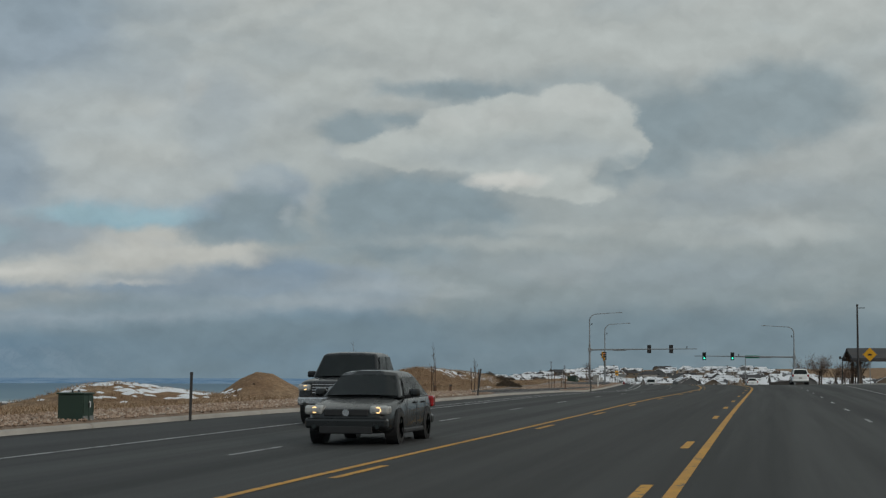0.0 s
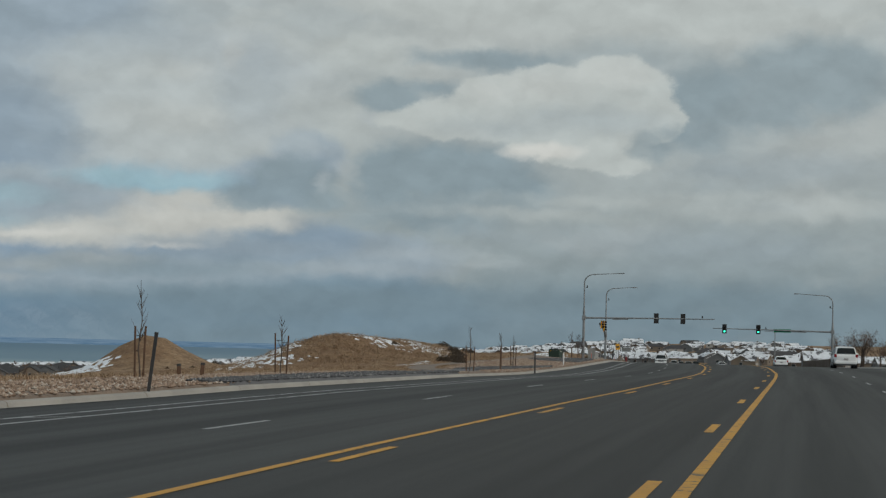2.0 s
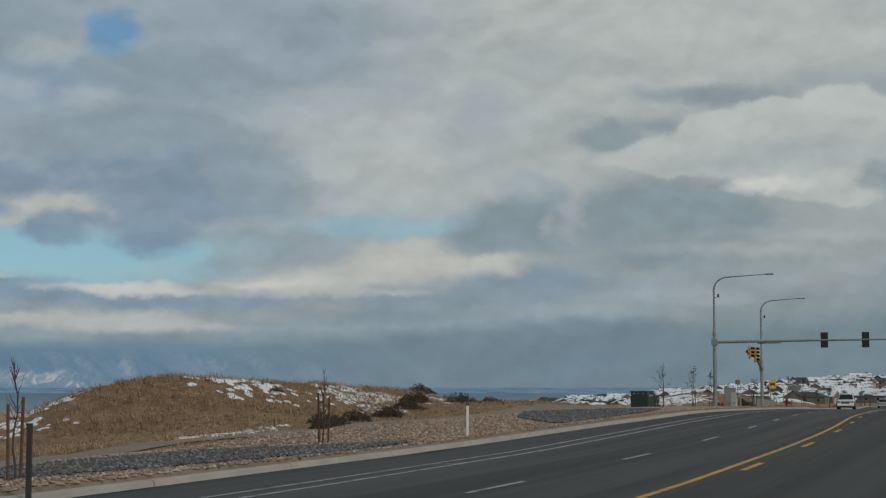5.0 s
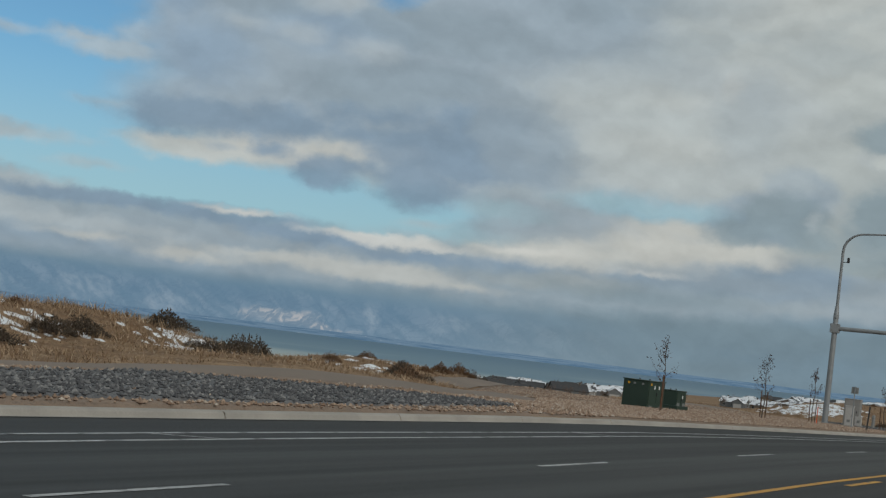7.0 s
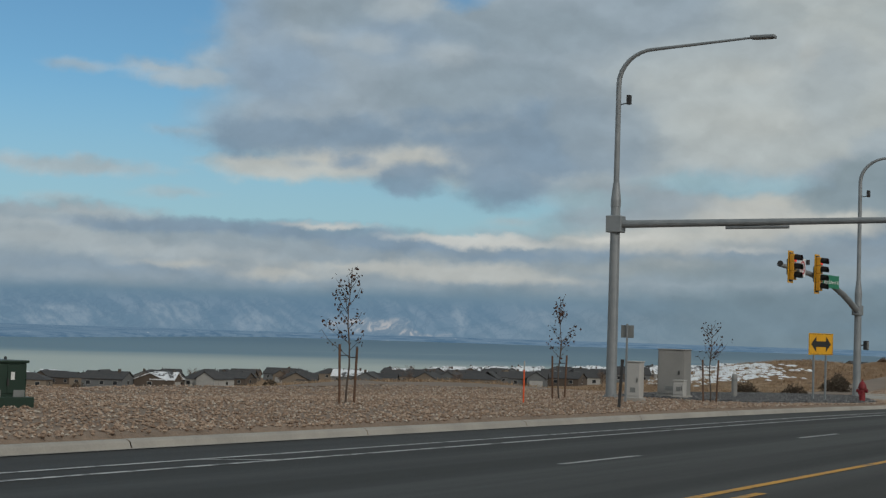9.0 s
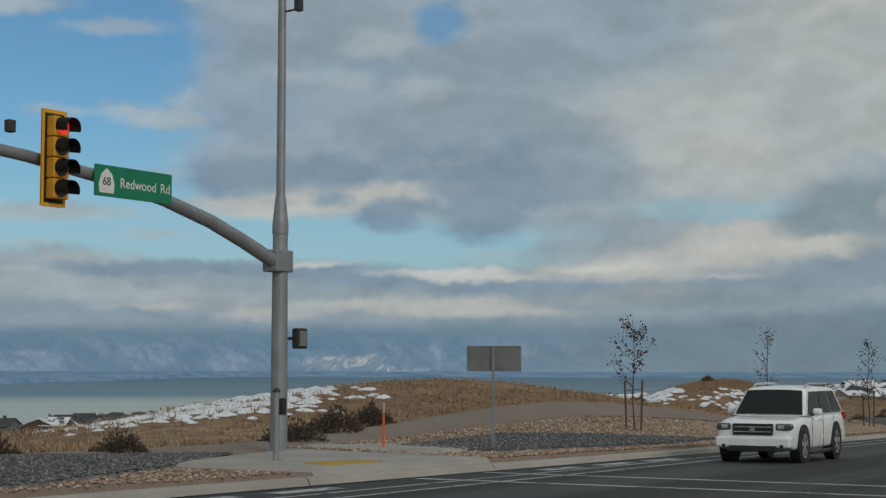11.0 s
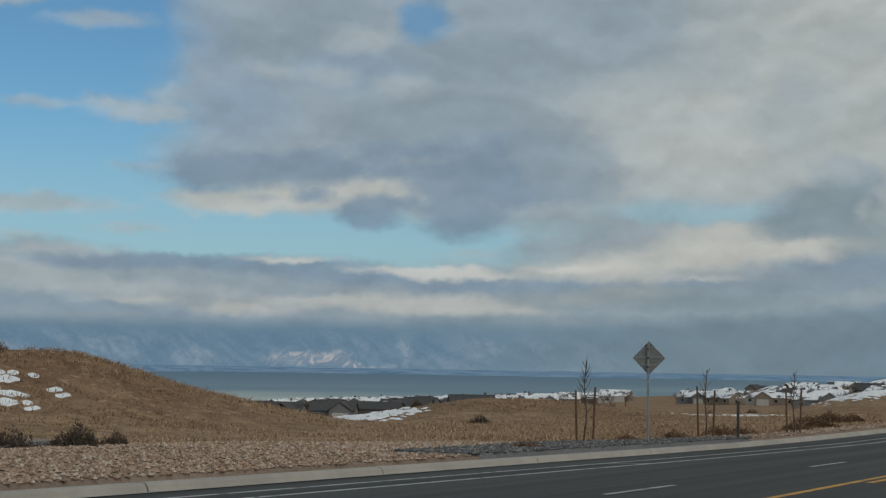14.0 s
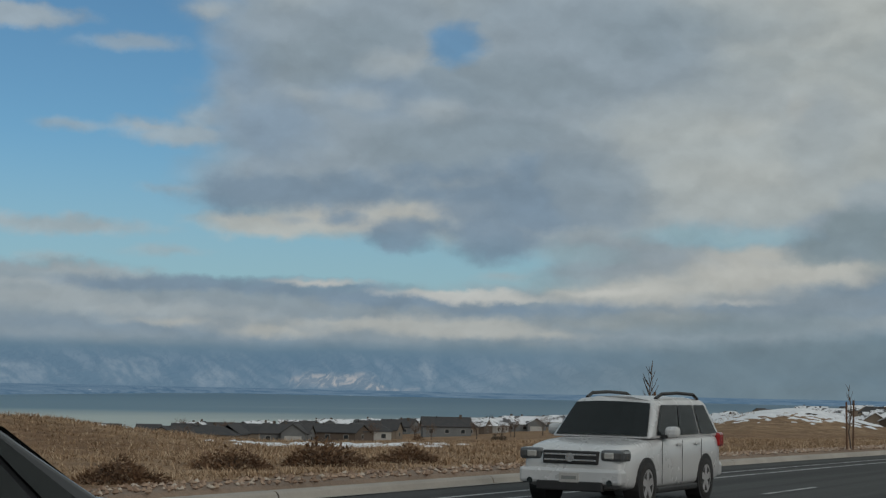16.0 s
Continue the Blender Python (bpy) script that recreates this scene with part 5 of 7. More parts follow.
# ---- young trees with stakes ----
def young_tree(x, y, height, leaves, seed, spread=0.55, stakes=2, label="slender young tree with a few brown leaves", lean=0.0):
    rnd = random.Random(seed)
    th = thing("young_tree", Matrix.Translation(ground_at(x, y, 0.02)) @ pose(0, 0, 0, 0, 0, rnd.uniform(0, 360)), label, "tree", "young staked trees along the road")
    n = 7
    trunk = [Vector((0.03 * math.sin(i * 1.3 + seed) + lean * (i / n) ** 2, 0.03 * math.cos(i * 1.7 + seed), height * i / n)) for i in range(n + 1)]
    part("trunk", rod(trunk, [0.026 - 0.021 * i / n for i in range(n + 1)], 7), M_BARK, th)
    bm, tips = bmesh.new(), []
    for i in range(16 if leaves else 22):
        f = rnd.uniform(0.34, 0.95)
        p = trunk[0].lerp(trunk[-1], f)
        k = min(n - 1, int(f * n))
        p = trunk[k].lerp(trunk[k + 1], f * n - k)
        a = rnd.uniform(0, 6.283)
        ln = spread * (1.15 - f) * rnd.uniform(0.6, 1.3) + 0.08
        up = rnd.uniform(0.6, 1.3) if leaves else rnd.uniform(1.2, 2.2)
        d = Vector((math.cos(a), math.sin(a), up)).normalized()
        q = p + d * ln
        e = q + (d + Vector((0, 0, 0.5))).normalized() * ln * 0.5
        tube(bm, [p, q, e], [0.009, 0.006, 0.003], 4, cap=False)
        tips += [(q, ln), (e, ln), (p.lerp(q, 0.6), ln)]
    part("branching", bm, M_BARK, th)
    if leaves:
        bm = bmesh.new()
        for _ in range(leaves):
            c, ln = rnd.choice(tips)
            c = c + Vector((rnd.gauss(0, 0.07), rnd.gauss(0, 0.07), rnd.gauss(0, 0.08)))
            u = Vector((rnd.gauss(0, 1), rnd.gauss(0, 1), rnd.gauss(0, 1))).normalized()
            w = u.cross(Vector((rnd.gauss(0, 1), rnd.gauss(0, 1), rnd.gauss(0, 1)))).normalized()
            s = rnd.uniform(0.035, 0.06)
            bm.faces.new([bm.verts.new(c + u * s), bm.verts.new(c + w * s * 0.55 + u * 0.01), bm.verts.new(c - u * s * 0.8), bm.verts.new(c - w * s * 0.55)])
        tagged(part("foliage", bm, M_LEAF, th, "small curled red-brown leaves"), kind="stuff")
    for i in range(stakes):
        a = math.pi * i + 0.3 if stakes == 2 else 2.094 * i
        top = Vector((math.cos(a) * 0.24, math.sin(a) * 0.24, rnd.uniform(1.25, 1.45)))
        part("stake", rod([Vector((top.x * 0.8, top.y * 0.8, -0.15)), top], 0.028, 7), M_WOOD, th)
        part("tie", rod([top * 0.82, Vector((0, 0, top.z * 0.82))], 0.01, 4), M_BLACK, th)
    return th


LEAFY = "slender young tree with scattered red-brown leaves and stakes"
BARE = "bare young tree held between wooden stakes"
for i, (x, y, h, lv) in enumerate((
        (-17.5, 69.4, 2.6, 0), (-17.6, 87.6, 2.9, 0), (-17.5, 100.0, 2.2, 0), (-16.3, 127.8, 2.5, 0), (-16.3, 136.7, 2.2, 0), (-18.6, 154.4, 2.25, 0),
        (-23.1, 217.2, 3.1, 110), (-24.7, 234.8, 3.3, 210), (-25.7, 246.7, 3.1, 190), (-22.95, 251.2, 2.6, 90),
        (-25.7, 290.3, 3.3, 330), (-25.7, 300.6, 3.55, 90), (-25.4, 310.4, 3.45, 240),
        (-27.5, 348.4, 2.15, 0), (-27.3, 355.5, 2.0, 0), (-26.9, 361.6, 2.0, 0), (-28.25, 385.4, 2.1, 0), (-29.2, 401.0, 2.0, 0), (-30, 418, 2.1, 0))):
    young_tree(x, y, h * 0.93, lv, 20 + i, 0.62 if lv else 0.3, 2, LEAFY if lv else BARE)

# ---- vehicles ----
M_GLASS = bpy.data.materials.new("car_glass")
M_GLASS.use_nodes = True
_b = M_GLASS.node_tree.nodes["Principled BSDF"]
_b.inputs["Base Color"].default_value, _b.inputs["Roughness"].default_value, _b.inputs["Specular IOR Level"].default_value = lin(0.022, 0.028, 0.029), 0.04, 0.6
M_TYRE = surface("tyre_rubber", lin(0.016, 0.016, 0.016), lin(0.024, 0.023, 0.022), 5.0, 0.85, bump=0.2)
M_RIM = surface("alloy_rim", lin(0.62, 0.62, 0.63), lin(0.52, 0.52, 0.53), 5.0, 0.35, 0.0, bump=0)
M_CHROME = surface("chrome_trim", lin(0.6, 0.6, 0.61), lin(0.5, 0.5, 0.51), 5.0, 0.2, 0.9, bump=0)
M_TRIM = surface("black_trim", lin(0.014, 0.014, 0.015), lin(0.02, 0.02, 0.021), 5.0, 0.55, bump=0)
M_SEAM = surface("shut_line", lin(0.06, 0.06, 0.062), lin(0.08, 0.08, 0.08), 5.0, 0.7, bump=0)
M_LAMP = surface("lamp_glass", lin(0.50, 0.50, 0.48), lin(0.40, 0.40, 0.39), 5.0, 0.15, 0.3, bump=0, clear=0.6)
M_DARKLAMP = surface("dark_lamp_glass", lin(0.10, 0.105, 0.11), lin(0.07, 0.075, 0.08), 5.0, 0.12, 0.2, bump=0, clear=0.8)
M_TAIL = surface("tail_lamp", lin(0.32, 0.012, 0.015), lin(0.25, 0.01, 0.012), 5.0, 0.2, bump=0, clear=0.6)
M_HEADGLOW = glow("lit_headlamp", lin(1.0, 0.62, 0.26), 1.5)


def paint(name, colour, metal=0.3, rough=0.22):
    """Car paint under a clear coat, with a film of road dust low down in the coat's roughness."""
    if name in MATS:
        return MATS[name]
    m = MATS[name] = bpy.data.materials.new(name)
    m.use_nodes = True
    t = m.node_tree
    k = Nodes(t)
    bs = t.nodes["Principled BSDF"]
    n = k.noise(t.nodes.new("ShaderNodeTexCoord").outputs["Object"], 1.6, 4.0, 0.6)
    k.put(k.mix(k.ramp(n, 0.35, 0.7), lin(*colour), lin(*[c * 0.88 + 0.001 for c in colour])), bs.inputs["Base Color"])
    k.put(k.ramp(n, 0.3, 0.7, rough, rough + 0.1), bs.inputs["Roughness"])
    bs.inputs["Metallic"].default_value = metal
    bs.inputs["Coat Weight"].default_value, bs.inputs["Coat Roughness"].default_value = 0.35, 0.08
    return m


def ring_loft(bm, rings):
    vs = [[bm.verts.new(p) for p in r] for r in rings]
    n = len(rings[0])
    for a, b in zip(vs, vs[1:]):
        for j in range(n):
            bm.faces.new((a[j], a[(j + 1) % n], b[(j + 1) % n], b[j]))
    bm.faces.new(vs[0][::-1]), bm.faces.new(vs[-1])
    bmesh.ops.recalc_face_normals(bm, faces=bm.faces)
    return bm


def car(name, label, at_m, coat, spec, lit=False, snow=False, rack=False):
    """A car that faces its own -y. spec: length, width, belt height, roof height, the nose-to-tail line and the cabin's corners."""
    L, Wd, belt, roof = spec["length"], spec["width"], spec["belt"], spec["roof"]
    w = Wd / 2
    th = thing(name, at_m, label, "car")
    y0 = -L / 2
    # body: rounded sections from nose to tail; each: y, half width, lowest z, shoulder z, top z
    rings = []
    for f, hw, zb, zs, zt in spec["sections"]:
        y, a = y0 + f * L, hw * w
        rings.append([(-a * 0.90, y, zb), (-a * 0.985, y, zb + 0.10), (-a, y, zb + (zs - zb) * 0.45), (-a * 0.985, y, zs), (-a * 0.90, y, zt - 0.015), (-a * 0.5, y, zt), (a * 0.5, y, zt), (a * 0.90, y, zt - 0.015), (a * 0.985, y, zs), (a, y, zb + (zs - zb) * 0.45), (a * 0.985, y, zb + 0.10), (a * 0.90, y, zb)])
    body = part("body", ring_loft(bmesh.new(), rings), coat, th, smooth=True)
    round_ = body.modifiers.new("rounding", "SUBSURF")
    round_.levels = round_.render_levels = 2
    # cabin: bottom and top outlines, front to back
    fb, ft, rt_, rb = [y0 + f * L for f in spec["cabin"]]
    cb, ct = w * 0.93, w * spec.get("tumble", 0.74)
    zb, zt = belt - 0.02, roof
    bm = bmesh.new()
    rows = []
    for i in range(9):
        u = i / 8
        yb, yt = fb + (rb - fb) * u, ft + (rt_ - ft) * u
        crown = 0.035 * math.sin(math.pi * u)
        rows.append([(-cb, yb, zb), (-(cb + ct) / 2, (yb + yt) / 2, (zb + zt - 0.07) / 2), (-ct, yt, zt - 0.07 + crown), (-ct * 0.9, yt + (0.06 if i == 0 else (-0.06 if i == 8 else 0)), zt - 0.015 + crown), (-ct * 0.4, yt, zt + 0.01 + crown), (ct * 0.4, yt, zt + 0.01 + crown), (ct * 0.9, yt + (0.06 if i == 0 else (-0.06 if i == 8 else 0)), zt - 0.015 + crown), (ct, yt, zt - 0.07 + crown), ((cb + ct) / 2, (yb + yt) / 2, (zb + zt - 0.07) / 2), (cb, yb, zb)])
    cabin = part("cabin", ring_loft(bm, rows), coat, th, smooth=False)
    soft = cabin.modifiers.new("rounding", "BEVEL")
    soft.width, soft.segments, soft.limit_method, soft.angle_limit = 0.08, 3, "ANGLE", radians(20)

    def pane(pname, quad, out, bend=0.0):
        """A pane set a little proud of the cabin."""
        bm = bmesh.new()
        q = [Vector(v) + Vector(out) * 0.012 for v in quad]
        n = 6
        top = [[bm.verts.new(q[0].lerp(q[1], i / n).lerp(q[3].lerp(q[2], i / n), j / 3) + Vector(out) * (bend * 4 * (i / n) * (1 - i / n))) for i in range(n + 1)] for j in range(4)]
        for j in range(3):
            for i in range(n):
                bm.faces.new((top[j][i], top[j][i + 1], top[j + 1][i + 1], top[j + 1][i]))
        bmesh.ops.solidify(bm, geom=bm.faces[:], thickness=0.008)
        return part(pname, bm, M_GLASS, cabin)

    zlo, zhi = belt + 0.03, roof - 0.10

    def side_pt(s, f, z):
        u = (z - zb) / (zt - 0.07 - zb)
        front = fb + (ft - fb) * u
        back = rb + (rt_ - rb) * u
        return Vector((s * (cb + (ct - cb) * u + 0.016), front + (back - front) * f, z))

    for s in (-1, 1):
        for f0, f1 in spec["side_panes"]:
            pane("side_window", [side_pt(s, f0[0], zlo), side_pt(s, f1[0], zlo), side_pt(s, f1[1], zhi), side_pt(s, f0[1], zhi)], (s, 0, 0.2))
    for s in (-1, 1):
        for (_, f1), (f0, _) in zip(spec["side_panes"][:1], spec["side_panes"][1:2]):
            bm = bmesh.new()
            q = [side_pt(s, f1[0], zlo), side_pt(s, f0[0], zlo), side_pt(s, f0[1], zhi), side_pt(s, f1[1], zhi)]
            bm.faces.new([bm.verts.new(v + Vector((s * 0.004, 0, 0))) for v in q])
            bmesh.ops.solidify(bm, geom=bm.faces[:], thickness=0.006)
            part("door_pillar", bm, M_TRIM, cabin)
    def end_pt(x, yb, yt, z):
        u = (z - zb) / (zt - zb)
        return Vector((x * (cb + (ct - cb) * u), yb + (yt - yb) * u, z))
    pane("windscreen", [end_pt(-0.93, fb, ft, zlo - 0.02), end_pt(0.93, fb, ft, zlo - 0.02), end_pt(0.90, fb, ft, zhi + 0.02), end_pt(-0.90, fb, ft, zhi + 0.02)], (0, -0.8, 0.6), 0.04)
    pane("rear_window", [end_pt(0.88, rb, rt_, zlo + 0.02), end_pt(-0.88, rb, rt_, zlo + 0.02), end_pt(-0.85, rb, rt_, zhi), end_pt(0.85, rb, rt_, zhi)], (0, 0.8, 0.6), 0.03)
    # wheels
    r = spec["wheel"]
    for s in (-1, 1):
        for f in spec["axles"]:
            y = y0 + f * L
            part("wheel_arch", rod([(s * (w - 0.25), y, r + 0.02), (s * (w + 0.004), y, r + 0.02)], r * 1.13, 24), M_TRIM, th)
            wheel = part("wheel", rod([(s * (w - 0.22), y, r), (s * (w - 0.01), y, r)], r * 0.6, 20), M_TRIM, th)
            bm = bmesh.new()
            prof = [(-0.21, 0.66), (-0.2, 0.93), (-0.15, 1.0), (-0.03, 1.0), (0.015, 0.93), (0.02, 0.68)]
            n = 28
            vs = [[bm.verts.new((s * (w + px), y + r * pr * math.cos(a), r + r * pr * math.sin(a))) for a in [2 * math.pi * j / n for j in range(n)]] for px, pr in prof]
            for a, b in zip(vs, vs[1:]):
                for j in range(n):
                    bm.faces.new((a[j], a[(j + 1) % n], b[(j + 1) % n], b[j]))
            part("tyre", bm, M_TYRE, wheel, smooth=True)
            bm = bmesh.new()
            for j in range(5):
                a = 2 * math.pi * j / 5 + 0.3
                d, e = Vector((0, math.cos(a), math.sin(a))), Vector((0, -math.sin(a), math.cos(a)))
                c = Vector((s * (w + 0.006), y, r))
                q = [c + e * 0.045, c + d * r * 0.66 + e * 0.06, c + d * r * 0.66 - e * 0.06, c - e * 0.045]
                bm.faces.new([bm.verts.new(v) for v in q])
            n = 24
            vs = [[bm.verts.new((s * (w + 0.008), y + r * pr * math.cos(a), r + r * pr * math.sin(a))) for a in [2 * math.pi * j / n for j in range(n)]] for pr in (0.58, 0.69)]
            for j in range(n):
                bm.faces.new((vs[0][j], vs[0][(j + 1) % n], vs[1][(j + 1) % n], vs[1][j]))
            bmesh.ops.solidify(bm, geom=bm.faces[:], thickness=0.01)
            part("rim", bm, M_RIM, wheel)
    # front: grille, lamps, bumper, plate
    zg0, zg1 = spec["grille"]
    gw = w * spec.get("grille_w", 0.5)
    yn = y0 - 0.012
    gr = part("grille", bar(-gw, yn - 0.01, zg0, gw, yn + 0.10, zg1, 0.02), M_TRIM, th)
    for i in range(spec.get("bars", 3)):
        z = zg0 + (zg1 - zg0) * (i + 0.7) / (spec.get("bars", 3) + 0.4)
        part("grille_bar", bar(-gw * 0.94, yn - 0.022, z - 0.014, gw * 0.94, yn - 0.006, z + 0.014, 0.005), M_CHROME, gr)
    part("badge", rod([(0, yn - 0.03, (zg0 + zg1) / 2), (0, yn, (zg0 + zg1) / 2)], 0.07, 14), M_CHROME, gr)
    part("front_bumper", bar(-w * 0.93, yn - 0.035, spec["bumper"][0], w * 0.93, yn + 0.22, spec["bumper"][1], 0.05), M_CHROME if spec.get("chrome_bumper") else coat, th)
    part("air_intake", bar(-w * 0.6, yn - 0.042, spec["bumper"][0] - 0.1, w * 0.6, yn + 0.05, spec["bumper"][0] + 0.05, 0.02), M_TRIM, th)
    if spec.get("plate", True):
        plate = part("number_plate", bar(-0.16, yn - 0.05, spec["bumper"][0] + 0.03, 0.16, yn - 0.036, spec["bumper"][0] + 0.17), M_PALECAB, th)
        part("plate_bar", bar(-0.12, yn - 0.054, spec["bumper"][0] + 0.075, 0.12, yn - 0.05, spec["bumper"][0] + 0.125), M_ALU, plate)
    for s in (-1, 1):
        hl = part("headlight", bar(s * w * 0.74 - 0.19, yn + 0.01, spec["lamp"] - 0.09, s * w * 0.74 + 0.19, yn + 0.35, spec["lamp"] + 0.09, 0.05), M_LAMP if lit else M_DARKLAMP, th)
        part("reflector", bar(s * w * 0.70 - 0.09, yn - 0.004, spec["lamp"] - 0.05, s * w * 0.70 + 0.07, yn + 0.03, spec["lamp"] + 0.05, 0.02), M_LAMP, hl)
        if lit:
            part("bulb", rod([(s * w * 0.72, yn + 0.0, spec["lamp"]), (s * w * 0.72, yn + 0.02, spec["lamp"])], 0.062, 14), M_HEADGLOW, hl)
        part("fog_lamp", rod([(s * w * 0.72, yn - 0.046, spec["bumper"][0] + 0.04), (s * w * 0.72, yn, spec["bumper"][0] + 0.04)], 0.045, 12), M_GLASS, th)
        part("tail_light", bar(s * w * 0.88 - 0.10, -y0 - 0.30, spec["tail"] - 0.12, s * w * 0.88 + 0.09, -y0 - 0.03, spec["tail"] + 0.12, 0.04), M_TAIL, th)
        mi = part("wing_mirror", bar(s * (w + 0.10) - 0.12, fb + 0.46, belt - 0.01, s * (w + 0.10) + 0.12, fb + 0.62, belt + 0.17, 0.06), spec.get("mirror", coat), th)
        part("mirror_arm", bar(min(s * (w - 0.08), s * (w + 0.04)), fb + 0.46, belt - 0.01, max(s * (w - 0.08), s * (w + 0.04)), fb + 0.52, belt + 0.04), M_TRIM, mi)
        for f in spec["handles"]:
            part("door_handle", bar(min(s * w * 0.985, s * (w * 0.985 + 0.03)), y0 + f * L - 0.1, belt - 0.14, max(s * w * 0.985, s * (w * 0.985 + 0.03)), y0 + f * L + 0.1, belt - 0.10, 0.008), spec.get("handle", coat), th)
        for f in spec["seams"]:
            part("door_seam", bar(min(s * w * 0.99, s * (w * 1.0 + 0.002)), y0 + f * L - 0.003, 0.34, max(s * w * 0.99, s * (w * 1.0 + 0.001)), y0 + f * L + 0.003, belt - 0.05), M_SEAM, th)
        part("sill", bar(min(s * w * 0.9, s * (w + 0.012)), y0 + spec["axles"][0] * L + r * 1.2, 0.20, max(s * w * 0.9, s * (w + 0.012)), y0 + spec["axles"][1] * L - r * 1.2, 0.30, 0.03), spec.get("sill", M_TRIM), th)
        if rack:
            part("roof_rail", rod([(s * ct * 0.86, ft + 0.25, roof + 0.0), (s * ct * 0.88, ft + 0.5, roof + 0.075), (s * ct * 0.88, (ft + rt_) / 2, roof + 0.095), (s * ct * 0.88, rt_ - 0.4, roof + 0.075), (s * ct * 0.86, rt_ - 0.15, roof + 0.0)], 0.028, 8), M_TRIM if not spec.get("pale_rail") else M_CHROME, th)
    part("rear_bumper", bar(-w * 0.93, -y0 - 0.22, spec["bumper"][0], w * 0.93, -y0 + 0.03, spec["bumper"][1], 0.05), M_CHROME if spec.get("chrome_bumper") else coat, th)
    rp = part("rear_plate", bar(-0.16, -y0 + 0.022, spec["bumper"][1] + 0.05, 0.16, -y0 + 0.03, spec["bumper"][1] + 0.19), M_PALECAB, th)
    if spec.get("bed"):
        a, b = y0 + spec["bed"] * L, -y0 - 0.08
        part("bed_liner", bar(-w * 0.84, a, belt - 0.12, w * 0.84, b, belt + 0.001, 0.01), M_TRIM, th)
        for s in (-1, 1):
            part("bed_rail", bar(s * w * 0.93 - 0.04, a, belt - 0.05, s * w * 0.93 + 0.04, b, belt + 0.06, 0.02), coat, th)
        part("tailgate", bar(-w * 0.92, b - 0.03, belt - 0.5, w * 0.92, b + 0.05, belt + 0.06, 0.02), coat, th)
        for s in (-1, 1):
            part("step_bar", rod([(s * (w + 0.03), y0 + L * 0.30, 0.36), (s * (w + 0.04), y0 + L * 0.33, 0.34), (s * (w + 0.04), y0 + L * 0.60, 0.34)], 0.04, 8), M_CHROME, th)
    if snow:
        bm = bmesh.new()
        n = 10
        rnd = random.Random(4)
        grid = []
        for i in range(n + 1):
            row = []
            for j in range(n + 1):
                y = y0 + L * (0.03 + 0.20 * i / n)
                x = -w * 0.82 + 1.64 * w * j / n
                z = float(np.interp((y - y0) / L, [q[0] for q in spec["sections"]], [q[4] for q in spec["sections"]])) - 0.01 * (abs(x) / w) ** 2
                e = min(i, n - i, j, n - j)
                row.append(bm.verts.new((x, y, z + (0.045 + rnd.uniform(-0.01, 0.015) if e > 0 else -0.01))))
            grid.append(row)
        for i in range(n):
            for j in range(n):
                bm.faces.new((grid[i][j], grid[i][j + 1], grid[i + 1][j + 1], grid[i + 1][j]))
        part("bonnet_snow", bm, M_SNOW, th, "patch of old snow on the bonnet", smooth=True)
    return th


SEDAN = dict(length=4.6, width=1.78, belt=0.93, roof=1.43, wheel=0.325, axles=(0.20, 0.78), cabin=(0.27, 0.43, 0.74, 0.90), tumble=0.68,
             sections=((0.0, 0.72, 0.34, 0.55, 0.62), (0.02, 0.84, 0.24, 0.62, 0.70), (0.08, 0.95, 0.20, 0.70, 0.78), (0.18, 0.99, 0.19, 0.76, 0.86), (0.28, 1.0, 0.19, 0.82, 0.93), (0.5, 1.0, 0.19, 0.85, 0.95), (0.75, 1.0, 0.19, 0.87, 0.96), (0.90, 0.97, 0.22, 0.88, 0.97), (0.975, 0.90, 0.28, 0.85, 0.95), (1.0, 0.82, 0.38, 0.75, 0.86)),
             side_panes=(((0.10, 0.10), (0.44, 0.46)), ((0.47, 0.49), (0.80, 0.84)), ((0.83, 0.87), (0.92, 0.93))), grille=(0.56, 0.70), grille_w=0.5, bars=0, plate=False, bumper=(0.32, 0.52), lamp=0.68, tail=0.80, handles=(0.52, 0.70), seams=(0.34, 0.55, 0.74))
SUV = dict(length=4.65, width=1.80, belt=1.06, roof=1.66, wheel=0.35, axles=(0.19, 0.775), cabin=(0.25, 0.38, 0.90, 0.975), tumble=0.76,
           sections=((0.0, 0.80, 0.40, 0.66, 0.80), (0.02, 0.90, 0.28, 0.78, 0.90), (0.08, 0.97, 0.24, 0.86, 0.98), (0.25, 1.0, 0.23, 0.92, 1.05), (0.5, 1.0, 0.23, 0.97, 1.08), (0.85, 1.0, 0.23, 1.0, 1.09), (0.96, 0.96, 0.26, 1.0, 1.09), (1.0, 0.90, 0.36, 0.94, 1.05)),
           side_panes=(((0.06, 0.08), (0.365, 0.37)), ((0.38, 0.385), (0.665, 0.67)), ((0.70, 0.705), (0.94, 0.91))), grille=(0.66, 0.86), grille_w=0.5, bars=2, bumper=(0.36, 0.60), lamp=0.80, tail=0.98, handles=(0.50, 0.68), seams=(0.33, 0.53, 0.73))
